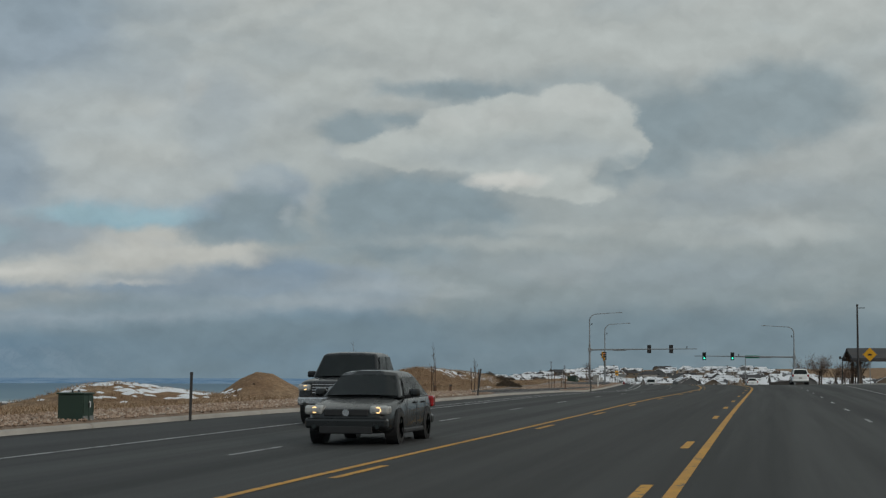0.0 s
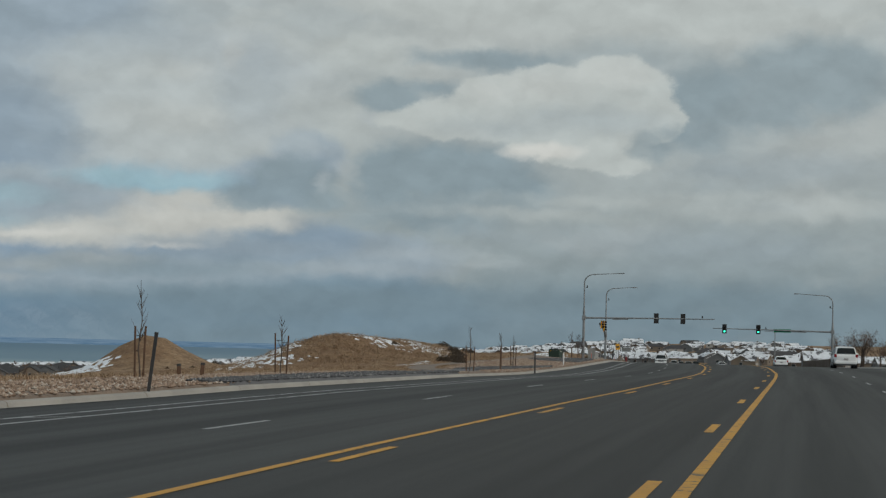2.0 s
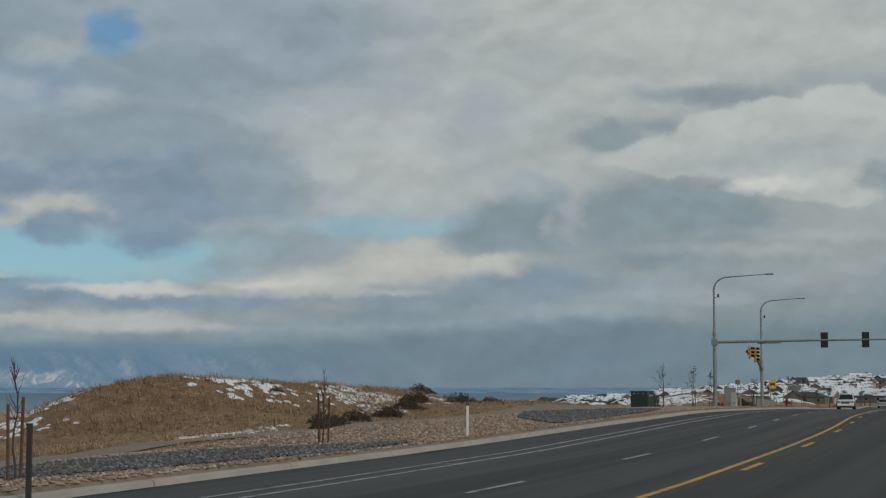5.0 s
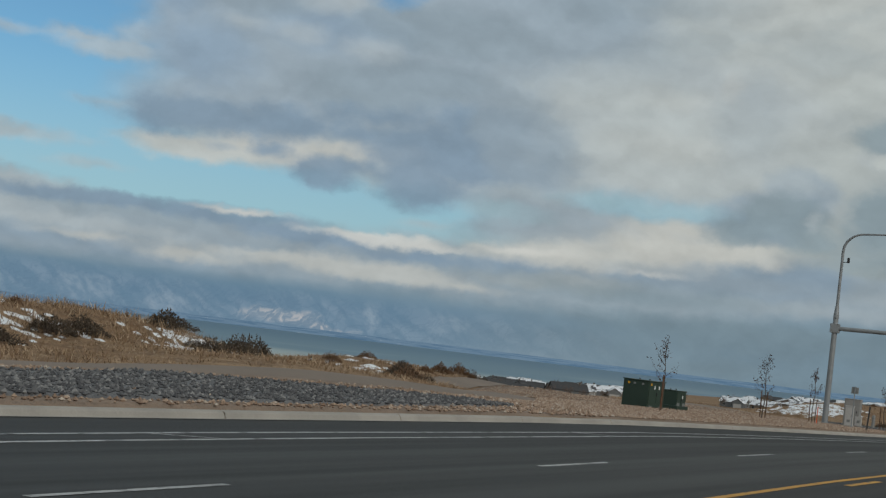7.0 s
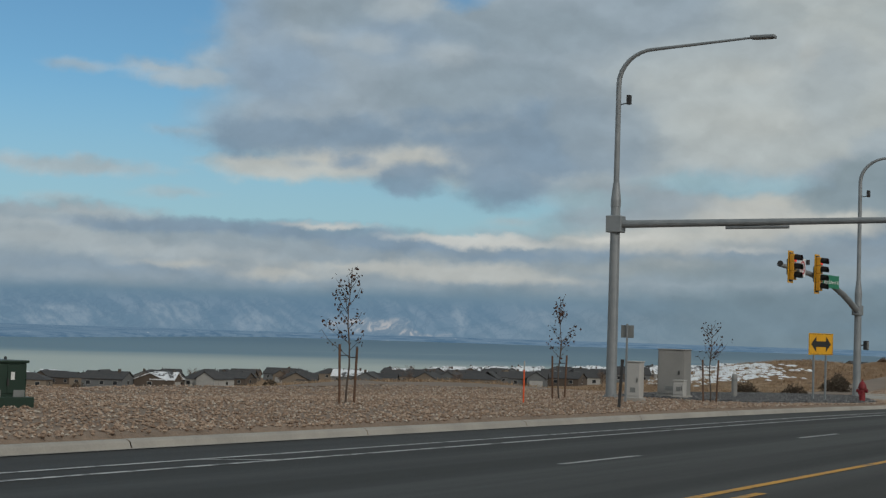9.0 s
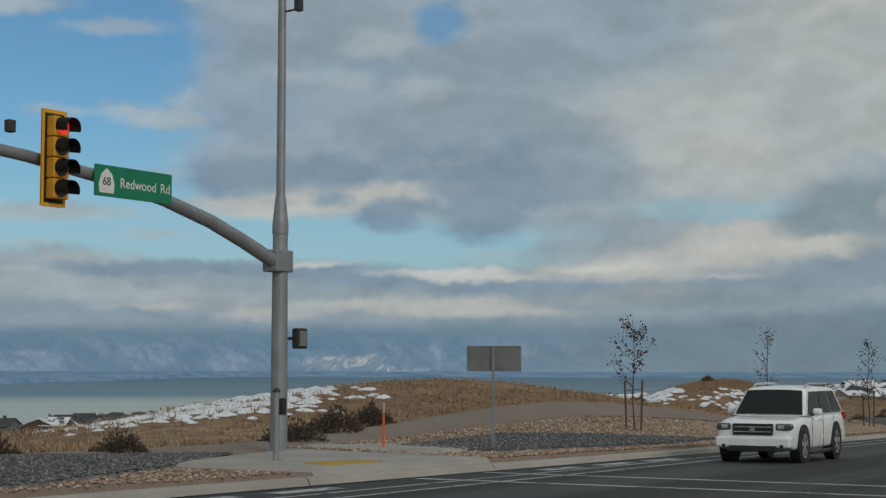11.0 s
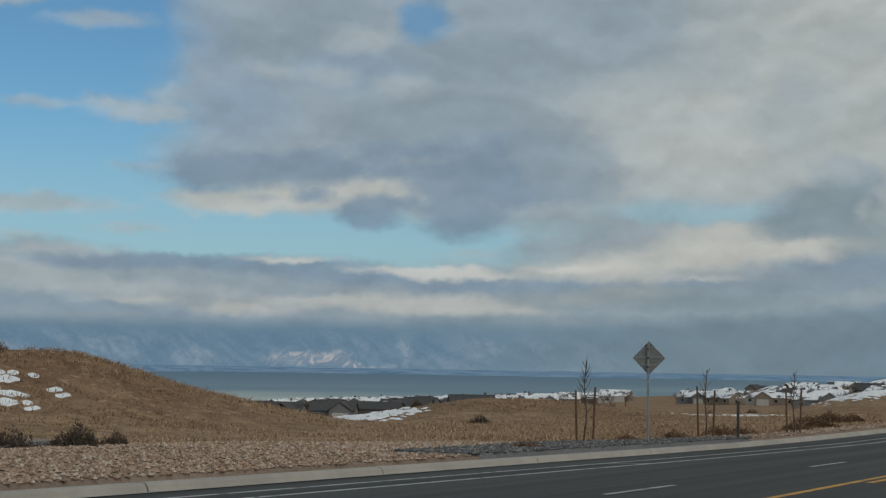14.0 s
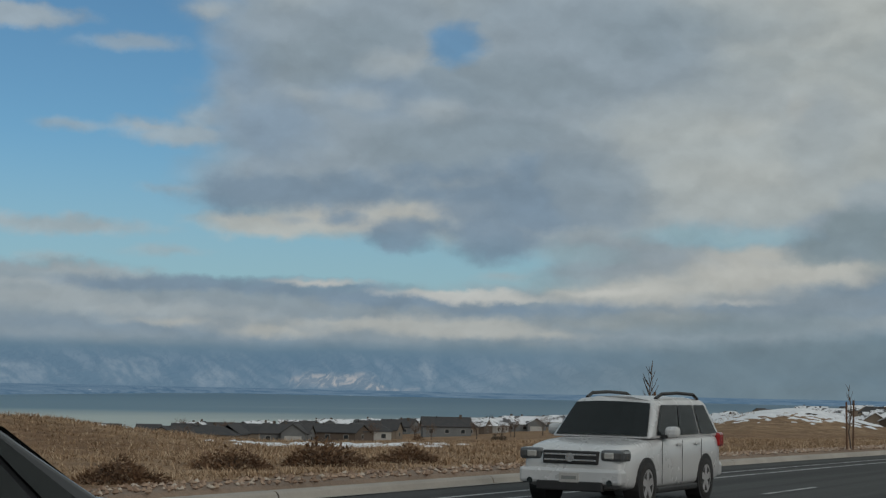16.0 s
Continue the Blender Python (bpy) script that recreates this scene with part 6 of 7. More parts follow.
BIGSUV = dict(SUV, length=5.2, width=2.02, belt=1.18, roof=1.86, wheel=0.445, grille=(0.72, 1.0), lamp=0.92, tail=1.1, bumper=(0.42, 0.68), pale_rail=True, plate=False,
              sections=((0.0, 0.86, 0.48, 0.80, 0.98), (0.02, 0.93, 0.34, 0.90, 1.06), (0.08, 0.98, 0.29, 0.98, 1.12), (0.25, 1.0, 0.28, 1.04, 1.18), (0.5, 1.0, 0.28, 1.08, 1.20), (0.85, 1.0, 0.28, 1.1, 1.21), (0.97, 0.97, 0.30, 1.1, 1.21), (1.0, 0.93, 0.40, 1.04, 1.17)))
PICKUP = dict(length=5.9, width=2.0, belt=1.25, roof=1.92, wheel=0.42, axles=(0.165, 0.79), cabin=(0.25, 0.345, 0.60, 0.635), tumble=0.78,
              sections=((0.0, 0.88, 0.52, 0.92, 1.10), (0.02, 0.95, 0.42, 1.0, 1.17), (0.08, 0.98, 0.40, 1.06, 1.21), (0.25, 1.0, 0.40, 1.12, 1.26), (0.62, 1.0, 0.40, 1.16, 1.27), (0.64, 1.0, 0.40, 1.16, 1.26), (0.98, 1.0, 0.44, 1.16, 1.25), (1.0, 0.98, 0.50, 1.1, 1.22)),
              side_panes=(((0.08, 0.10), (0.50, 0.51)), ((0.54, 0.55), (0.93, 0.93))), grille=(0.78, 1.10), grille_w=0.56, bars=4, bumper=(0.50, 0.72), lamp=0.97, tail=1.05, handles=(0.43, 0.56), seams=(0.30, 0.46, 0.63), chrome_bumper=True, bed=0.645, handle=M_CHROME, mirror=M_TRIM)


def on_road(y, side, back=False, k_=0.93):
    p = at(y, side, 0.0)
    return Matrix.Translation(p) @ Matrix.Rotation(turn(y) + (math.pi if back else 0.0), 4, "Z") @ Matrix.Diagonal((k_, k_, k_, 1))


car("sedan", "black sedan with headlamps lit on the road", on_road(31.4, 7.5), paint("black_paint", (0.007, 0.008, 0.0085), 0.0), SEDAN, lit=True)
car("pickup_truck", "black pickup truck with chrome grille and bumper", on_road(42.6, 10.6), paint("charcoal_paint", (0.007, 0.008, 0.010), 0.0), PICKUP, lit=True)
car("sport_utility_car", "large white four-wheel-drive car on the road", on_road(284.4, 10.3, k_=0.84), paint("white_paint_coat", (0.82, 0.83, 0.83), 0.0), BIGSUV, rack=True)
car("sport_utility_car", "silver four-wheel-drive car with roof rails", on_road(375.6, 8.4, k_=0.82), paint("silver_paint", (0.56, 0.57, 0.58), 0.2), SUV, rack=True)
car("sedan", "dark grey sedan with snow on its bonnet", on_road(359.2, 5.7, k_=0.85), paint("dark_grey_paint", (0.035, 0.038, 0.042), 0.4), SEDAN, snow=True)
car("sport_utility_car", "white four-wheel-drive car seen from behind", on_road(168, -4.6, True), paint("white_paint_coat", (0.82, 0.83, 0.83), 0.0), SUV)
car("sedan", "white sedan far ahead on the road", on_road(250, -4.7, True), paint("white_paint_coat", (0.82, 0.83, 0.83), 0.0), SEDAN)
car("sedan", "pale sedan far ahead on the road", on_road(372, -0.8, True), paint("silver_paint", (0.56, 0.57, 0.58), 0.2), SEDAN)
car("sedan", "dark sedan far ahead on the road", on_road(425, 7.0), paint("black_paint", (0.007, 0.008, 0.0085), 0.0), SEDAN)
car("sport_utility_car", "dark four-wheel-drive car far along the road", on_road(440, 3.4), paint("black_paint", (0.007, 0.008, 0.0085), 0.0), SUV)

# ---- the far shore and the mountains ----
# backdrops glow: their daylight and haze are all in the emitted colour
def backdrop_material(name, build):
    m = bpy.data.materials.new(name)
    m.use_nodes = True
    t = m.node_tree
    t.nodes.clear()
    k = Nodes(t)
    at_ = t.nodes.new("ShaderNodeNewGeometry").outputs["Position"]
    colour, cover = build(k, t, at_)
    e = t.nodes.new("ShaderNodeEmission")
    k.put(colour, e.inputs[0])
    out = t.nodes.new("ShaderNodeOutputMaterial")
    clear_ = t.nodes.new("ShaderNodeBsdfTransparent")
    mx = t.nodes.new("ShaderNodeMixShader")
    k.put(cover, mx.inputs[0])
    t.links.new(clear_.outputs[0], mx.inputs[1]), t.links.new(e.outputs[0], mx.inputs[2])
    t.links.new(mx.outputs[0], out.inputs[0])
    return m


def mountain_look(k, t, at_):
    uv = t.nodes.new("ShaderNodeUVMap").outputs[0]  # degrees to the left, degrees up
    xyz = t.nodes.new("ShaderNodeSeparateXYZ")
    t.links.new(uv, xyz.inputs[0])
    az, el = xyz.outputs[0], xyz.outputs[1]
    warp = k.vec("ADD", uv, k.vec("MULTIPLY", k.vec("SUBTRACT", k.noise(uv, 0.9, 4.0, 0.55, colour=True), (0.5, 0.5, 0.5)), (1.6, 0.7, 0.0)))
    # spurs run down to the lake on a slant, with gullies between them
    spur = k.vec("ADD", k.vec("MULTIPLY", warp, (0.75, 0.55, 0.0)), k.vec("MULTIPLY", el, (-0.9, 0.0, 0.0)))
    ridge = k.math("ABSOLUTE", k.math("SUBTRACT", k.noise(spur, 1.0, 3.0, 0.5), 0.5))
    gully = k.noise(k.vec("ADD", k.vec("MULTIPLY", uv, (2.6, 2.4, 0.0)), k.vec("MULTIPLY", el, (-1.6, 0.0, 0.0))), 1.0, 5.0, 0.6)
    crag = k.math("ABSOLUTE", k.math("SUBTRACT", k.noise(k.vec("ADD", k.vec("MULTIPLY", warp, (2.2, 1.6, 0.0)), k.vec("MULTIPLY", el, (1.8, 0.0, 0.0))), 1.0, 4.0, 0.55), 0.5))
    # haze blue, with the relief's shading painted into the colour
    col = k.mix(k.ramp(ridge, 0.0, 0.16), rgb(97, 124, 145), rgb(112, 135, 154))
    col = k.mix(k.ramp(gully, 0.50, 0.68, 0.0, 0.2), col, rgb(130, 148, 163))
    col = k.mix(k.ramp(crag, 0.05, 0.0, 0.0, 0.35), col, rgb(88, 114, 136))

    def spot(a, e, ra, re):
        q = k.vec("MULTIPLY_ADD", warp, (1 / ra, 1 / re, 0.0), (-a / ra, -e / re, 0.0))
        return k.ramp(k.vec("LENGTH", q), 1.0, 0.25)

    # dark spots, then pale ones: shaded and lit slopes put in as colour
    for a, e, ra, re, f in ((36.8, 0.95, 1.3, 0.6, 0.6), (31.0, 0.75, 1.2, 0.6, 0.5), (40.2, 0.5, 0.7, 0.5, 0.4), (28.4, 0.3, 1.3, 0.4, 0.4)):
        col = k.mix(k.math("MULTIPLY", spot(a, e, ra, re), f), col, rgb(88, 118, 141))
    for a, e, ra, re, f in ((45.5, 0.2, 1.5, 0.6, 0.5), (41.8, 0.35, 1.5, 0.6, 0.4), (38.9, 0.15, 1.2, 0.4, 0.45), (31.7, 0.55, 0.5, 0.6, 0.6), (29.0, 0.5, 1.3, 0.5, 0.4)):
        col = k.mix(k.math("MULTIPLY", spot(a, e, ra, re), k.ramp(gully, 0.38, 0.62, 0.2 * f, f)), col, rgb(142, 158, 171))
    # one slope's sunlight on snow is painted in as a paler, warmer colour
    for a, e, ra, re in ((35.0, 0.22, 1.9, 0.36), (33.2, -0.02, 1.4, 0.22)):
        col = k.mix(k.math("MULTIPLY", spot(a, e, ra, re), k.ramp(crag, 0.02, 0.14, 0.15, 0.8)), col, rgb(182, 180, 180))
    # haze painted in: the foot bluer, the heights fading up into the cloud
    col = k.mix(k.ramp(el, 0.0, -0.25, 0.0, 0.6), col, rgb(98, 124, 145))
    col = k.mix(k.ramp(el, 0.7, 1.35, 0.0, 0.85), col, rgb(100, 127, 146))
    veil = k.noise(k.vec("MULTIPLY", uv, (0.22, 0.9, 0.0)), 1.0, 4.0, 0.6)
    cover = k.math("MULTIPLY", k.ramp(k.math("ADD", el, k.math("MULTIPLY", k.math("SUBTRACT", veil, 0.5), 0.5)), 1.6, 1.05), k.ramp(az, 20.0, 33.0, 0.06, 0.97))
    return col, cover


def make_mountains():
    verts, faces, flat = [], [], []
    n_az, n_el = 240, 14
    for i in range(n_az + 1):
        a = 2 + 68 * i / n_az
        top = 2.2
        for j in range(n_el + 1):
            f = j / n_el
            el = -0.8 + (top + 0.8) * f
            r = 4560 + 150 * f + 60 * noise.noise(Vector((a * 0.5, el * 0.9, 1.0)))
            ar = radians(a)
            verts.append((-5 - r * math.sin(ar), 250 + r * math.cos(ar), r * math.tan(radians(el)))), flat.append((a, el))
    for i in range(n_az):
        for j in range(n_el):
            q = i * (n_el + 1) + j
            faces.append((q, q + 1, q + n_el + 2, q + n_el + 1))
    ob = as_object("backdrop_mountains", verts, faces, backdrop_material("painted_haze_mountains", mountain_look), smooth=True)
    uv = ob.data.uv_layers.new(name="angles")
    for loop in ob.data.loops:
        uv.data[loop.index].uv = flat[loop.vertex_index]
    return tagged(ob, "hazy blue snow-dusted mountains under low cloud", "mountains", kind="structure")


make_mountains()


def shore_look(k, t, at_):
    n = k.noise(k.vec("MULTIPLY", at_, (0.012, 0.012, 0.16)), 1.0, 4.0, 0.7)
    # distance haze is painted as blue emission; pale specks are buildings
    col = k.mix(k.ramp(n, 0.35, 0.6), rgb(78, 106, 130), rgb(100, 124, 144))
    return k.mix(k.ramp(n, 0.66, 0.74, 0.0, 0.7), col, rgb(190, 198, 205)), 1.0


def make_shore():
    verts, faces = [], []
    n = 260
    for i in range(n + 1):
        deg = 8 + 62 * i / n
        a = radians(deg)
        r0 = float(np.interp(deg, (8, 38, 40, 43, 46, 50, 70), (4300, 4300, 3900, 3050, 2500, 2300, 2300)))
        top = -21.5 + 13 * max(0.1, min(1.0, (deg - 12) / 20)) * r0 / 4300 * (0.8 + 0.5 * noise.noise(Vector((a * 30, 0, 0))))
        for r, z in ((r0, LAKE_Z - 0.5), (r0 + 15, LAKE_Z + (top - LAKE_Z) * 0.6), (r0 + 100, top), (4520, max(top, -9.0))):
            verts.append((-5 - r * math.sin(a), 250 + r * math.cos(a), z))
    for i in range(n):
        for j in range(3):
            q = i * 4 + j
            faces.append((q, q + 1, q + 5, q + 4))
    return tagged(as_object("backdrop_shore", verts, faces, backdrop_material("painted_haze_shore", shore_look), smooth=True), "low far shore painted haze-blue with a scatter of buildings", "shore", kind="structure")


make_shore()

# ---- houses ----
M_ROOFDARK = surface("dark_shingles", lin(0.045, 0.047, 0.052), lin(0.065, 0.062, 0.062), 0.8, 0.9, bump=0.4, fine=6, per_object=0.3)
M_ROOFSNOW = surface("roof_snow", lin(0.78, 0.80, 0.83), lin(0.62, 0.64, 0.68), 0.35, 0.7, bump=0.3, fine=3, per_object=0.15, spots=lin(0.07, 0.07, 0.075), spot_amount=0.3, spot_scale=0.3)
WALLS = [surface("siding_tan", lin(0.20, 0.165, 0.13), lin(0.17, 0.14, 0.11), 0.8, 0.85, bump=0.1), surface("siding_grey", lin(0.14, 0.147, 0.152), lin(0.12, 0.127, 0.132), 0.8, 0.85, bump=0.1), surface("siding_brown", lin(0.10, 0.078, 0.062), lin(0.085, 0.066, 0.053), 0.8, 0.85, bump=0.1), surface("siding_white", lin(0.38, 0.375, 0.36), lin(0.33, 0.325, 0.31), 0.8, 0.85, bump=0.1)]
M_PANE = bpy.data.materials.new("house_pane")
M_PANE.use_nodes = True
_b = M_PANE.node_tree.nodes["Principled BSDF"]
_b.inputs["Base Color"].default_value, _b.inputs["Roughness"].default_value = lin(0.03, 0.035, 0.04), 0.1


def gable(bm, x0, x1, y0, y1, z, rise, over=0.45, thick=0.22, along_x=True):
    """Two sloping slabs that meet in a ridge along x or y."""
    if along_x:
        ym = (y0 + y1) / 2
        for ya in (y0 - over, y1 + over):
            q = [(x0 - over, ya, z - over * rise / ((y1 - y0) / 2)), (x1 + over, ya, z - over * rise / ((y1 - y0) / 2)), (x1 + over, ym, z + rise), (x0 - over, ym, z + rise)]
            slab(bm, q, thick)
    else:
        xm = (x0 + x1) / 2
        for xa in (x0 - over, x1 + over):
            q = [(xa, y0 - over, z - over * rise / ((x1 - x0) / 2)), (xa, y1 + over, z - over * rise / ((x1 - x0) / 2)), (xm, y1 + over, z + rise), (xm, y0 - over, z + rise)]
            slab(bm, q, thick)


def slab(bm, q, thick):
    lo = [bm.verts.new(v) for v in q]
    hi = [bm.verts.new((v[0], v[1], v[2] + thick)) for v in q]
    bm.faces.new(hi), bm.faces.new(lo[::-1])
    for i in range(4):
        bm.faces.new((lo[i], lo[(i + 1) % 4], hi[(i + 1) % 4], hi[i]))


def hip(bm, x0, x1, y0, y1, z, rise, over=0.5):
    a = [(x0 - over, y0 - over, z - 0.1), (x1 + over, y0 - over, z - 0.1), (x1 + over, y1 + over, z - 0.1), (x0 - over, y1 + over, z - 0.1)]
    d = (y1 - y0) / 2
    vs = [bm.verts.new(v) for v in a] + [bm.verts.new((x0 + d * 0.9, (y0 + y1) / 2, z + rise)), bm.verts.new((x1 - d * 0.9, (y0 + y1) / 2, z + rise))]
    for f in ((0, 1, 5, 4), (1, 2, 5), (2, 3, 4, 5), (3, 0, 4), (3, 2, 1, 0)):
        bm.faces.new([vs[i] for i in f])


def house(seed, snow, label):
    rnd = random.Random(seed)
    th = thing("house", Matrix.Identity(4), label, "house", "houses of the town")
    wall, roof = WALLS[seed % 4], M_ROOFSNOW if snow else M_ROOFDARK
    w, d, h = rnd.uniform(13, 17), rnd.uniform(9, 11), rnd.choice((2.7, 2.8, 2.9))
    part("wall", bar(-w / 2, -d / 2, -3.0, w / 2, d / 2, h), wall, th)
    bm = bmesh.new()
    rise = rnd.uniform(1.9, 2.5)
    (hip if seed % 3 == 0 else gable)(bm, -w / 2, w / 2, -d / 2, d / 2, h, rise)
    main = part("roof", bm, roof, th)
    if seed % 3:
        for x in (-w / 2, w / 2):
            bm = bmesh.new()
            bm.faces.new([bm.verts.new(v) for v in ((x, -d / 2, h), (x, d / 2, h), (x, 0, h + rise))])
            part("gable_end", bm, wall, th)
    # a wing with its own gable towards the street, with the garage
    gx0, gx1 = (w / 2 - 7, w / 2 - 0.3) if seed % 2 else (-w / 2 + 0.3, -w / 2 + 7)
    gy = -d / 2 - rnd.uniform(2, 4)
    wing = part("garage_wing", bar(gx0, gy, -3.0, gx1, -d / 2 + 0.2, 3.0), wall, th)
    bm = bmesh.new()
    gable(bm, gx0, gx1, gy, -0.5, 3.0, 2.0, along_x=False)
    part("wing_roof", bm, roof, th)
    bm = bmesh.new()
    bm.faces.new([bm.verts.new(v) for v in ((gx0, gy, 3.0), (gx1, gy, 3.0), ((gx0 + gx1) / 2, gy, 5.0))])
    part("wing_gable", bm, wall, wing)
    part("garage_door", bar((gx0 + gx1) / 2 - 2.4, gy - 0.06, -0.1, (gx0 + gx1) / 2 + 2.4, gy - 0.005, 2.2), WALLS[3], wing)
    for sy in (-1, 1):
        for i in range(3):
            x = -w / 2 + w * (i + 0.5) / 3
            if sy < 0 and gx0 - 0.5 < x < gx1 + 0.5:
                continue
            for z in ([0.9] if h < 5 else [0.9, 3.5]):
                win = part("window", bar(x - 0.75, min(sy * d / 2, sy * (d / 2 + 0.05)), z, x + 0.75, max(sy * d / 2, sy * (d / 2 + 0.05)), z + 1.25), WALLS[3], th)
                part("pane", bar(x - 0.66, min(sy * (d / 2 + 0.05), sy * (d / 2 + 0.06)), z + 0.08, x + 0.66, max(sy * (d / 2 + 0.05), sy * (d / 2 + 0.06)), z + 1.17), M_PANE, win)
    for sx in (-1, 1):
        win = part("window", bar(min(sx * w / 2, sx * (w / 2 + 0.05)), -0.8, 0.9, max(sx * w / 2, sx * (w / 2 + 0.05)), 0.8, 2.2), WALLS[3], th)
        part("pane", bar(min(sx * (w / 2 + 0.05), sx * (w / 2 + 0.06)), -0.7, 1.0, max(sx * (w / 2 + 0.05), sx * (w / 2 + 0.06)), 0.7, 2.1), M_PANE, win)
    part("vent_pipe", rod([(w * 0.2, 1.0, h + rise * 0.4), (w * 0.2, 1.0, h + rise + 0.5)], 0.12, 6), M_DARKSTEEL, main)
    if seed % 4 == 1:
        part("chimney", bar(-w * 0.3 - 0.4, 0.3, h, -w * 0.3 + 0.4, 1.1, h + rise + 0.9), WALLS[2], main)
    return th


SNOWY = ["house with a snow-covered roof and tan siding", "house with a snow-covered roof and grey siding", "house with a snow-covered roof and brown siding", "house with a snow-covered roof and white siding"]
DARKR = ["house with a dark shingle roof and tan siding", "house with a dark shingle roof and grey siding", "house with a dark shingle roof and brown siding", "house with a dark shingle roof and white siding"]
kinds = {(s, sn): house(s, sn, (SNOWY if sn else DARKR)[s % 4]) for s in range(6) for sn in (True, False)}
used = set()


def set_house(y, side, snow, seed, rz, k_=0.8):
    s = seed % 6
    p = on_land(y, side)
    m = Matrix.Translation(p) @ Matrix.Rotation(rz, 4, "Z") @ Matrix.Diagonal((k_, k_, k_ * 1.06, 1))
    if (s, snow) in used:
        copy_thing(kinds[(s, snow)], m)
    else:
        used.add((s, snow))
        kinds[(s, snow)].matrix_basis = m


rnd = random.Random(5)
EDGE_Y = (600, 632, 660, 690, 720, 765, 800, 880, 950, 1010)
EDGE_S = (350, 325, 302, 275, 246, 240, 233, 245, 255, 250)
i = 0
# below the road, towards the lake: dark roofs in the near streets, snow on the far ones
for row in range(5):
    y = 600 + 9 * row
    while y < 1010:
        side = float(np.interp(y, EDGE_Y, EDGE_S)) + row * 36 + rnd.uniform(-6, 6)
        if rnd.random() < 0.9:
            set_house(y + row * 14, side, rnd.random() < (0.85 if y > 850 else 0.12), i, rnd.choice((0.4, 1.97, 3.54, -1.17)) + rnd.uniform(-0.3, 0.3), 0.98 if row == 0 else 0.85)
            i += 1
        y += rnd.uniform(14, 19) + 3 * row
# the town ahead, terraced up the slope beyond the dip
for row, y in enumerate((670, 705, 740, 780, 820, 865, 910, 960, 1015, 1065, 1110)):
    side = -80 + rnd.uniform(0, 12)
    while side < min(200, 40 + (y - 640) * 0.6):
        if not (row < 2 and abs(side) < 14) and rnd.random() < 0.92:
            set_house(y + rnd.uniform(-10, 10), side, rnd.random() < 0.82, i, rnd.choice((0, 1.571, 3.1416)) + rnd.uniform(-0.4, 0.4))
            i += 1
        side += rnd.uniform(16, 22)
for row, y in enumerate((480, 540, 600, 650)):
    for lo_, hi_ in ((-85, -26),):
        side = lo_ + rnd.uniform(0, 8)
        while side < hi_:
            set_house(y + rnd.uniform(-10, 10), side, rnd.random() < 0.85, i, rnd.choice((0, 1.571, 3.1416)) + rnd.uniform(-0.3, 0.3))
            i += 1
            side += rnd.uniform(20, 28)
for key, th in kinds.items():
    if key not in used:
        set_house(1040, 240 + 30 * key[0] + (15 if key[1] else 0), key[1], key[0], 0.4)

# ---- roadside on the right ----
def shelter():
    th = thing("pavilion", Matrix.Translation((15.2, 290, road_z(290) + 0.3)) @ Matrix.Rotation(radians(6), 4, "Z") @ Matrix.Diagonal((2.0, 2.0, 2.1, 1)), "open pavilion with a snowy roof on posts", "shelter")
    for x in (0, 4, 8):
        for y in (-2, 2):
            part("post", bar(x - 0.12, y - 0.12, -0.3, x + 0.12, y + 0.12, 2.3), WALLS[2], th)
    bm = bmesh.new()
    gable(bm, -0.3, 8.3, -2.4, 2.4, 2.3, 0.7)
    part("roof", bm, M_ROOFDARK, th)
    part("beam", bar(-0.2, -2.15, 2.12, 8.2, -1.9, 2.34), WALLS[2], th)


shelter()


def warning_diamond():
    th = thing("warning_sign", Matrix.Translation((8.9, 147.2, road_z(147, -9.8) + 0.1)), "orange diamond warning sign on a post", "road sign")
    part("sign_post", bar(-0.03, 0, -0.2, 0.03, 0.05, 3.1), M_STEEL, th)
    bm = bar(-0.42, -0.004, -0.42, 0.42, 0.004, 0.42)
    bmesh.ops.transform(bm, matrix=Matrix.Translation((0, -0.012, 2.55)) @ Matrix.Rotation(math.pi / 4, 4, "Y"), verts=bm.verts)
    pl = part("panel", bm, M_YSIGN, th)
    part("symbol_bar", bar(-0.16, -0.022, 2.45, 0.16, -0.017, 2.6), M_BLACK, pl)


warning_diamond()


def tall_pole():
    th = thing("utility_pole", Matrix.Translation((12.4, 231, 0.1)), "tall slender dark pole beside the road", "pole")
    part("shaft", rod([(0, 0, -0.3), (0, 0, 11)], [0.17, 0.11], 12), M_DARKSTEEL, th)
    part("cap", rod([(0, 0, 10.9), (0, 0, 11.15)], 0.16, 12), M_DARKSTEEL, th)
    part("crossarm", bar(0, -0.05, 10.6, 1.0, 0.05, 10.7), M_DARKSTEEL, th)


tall_pole()


def far_lamp_post():
    th = thing("street_lamp", Matrix.Translation(on_land(385, -11.7)), "slender grey lamp post far along the road", "street lamp")
    part("shaft", rod([(0, 0, -0.3), (0, 0, 7.4)], [0.12, 0.08], 10), M_STEEL, th)
    part("base_plate", bar(-0.2, -0.2, -0.1, 0.2, 0.2, 0.06, 0.01), M_CONC, th)
    part("lamp_arm", rod([(0, 0, 7.3), (-0.5, 0, 7.55), (-1.6, 0, 7.6)], [0.06, 0.05, 0.04], 8), M_STEEL, th)
    part("lamp_head", bar(-2.1, -0.14, 7.54, -1.5, 0.14, 7.66, 0.03), M_STEEL, th)


far_lamp_post()


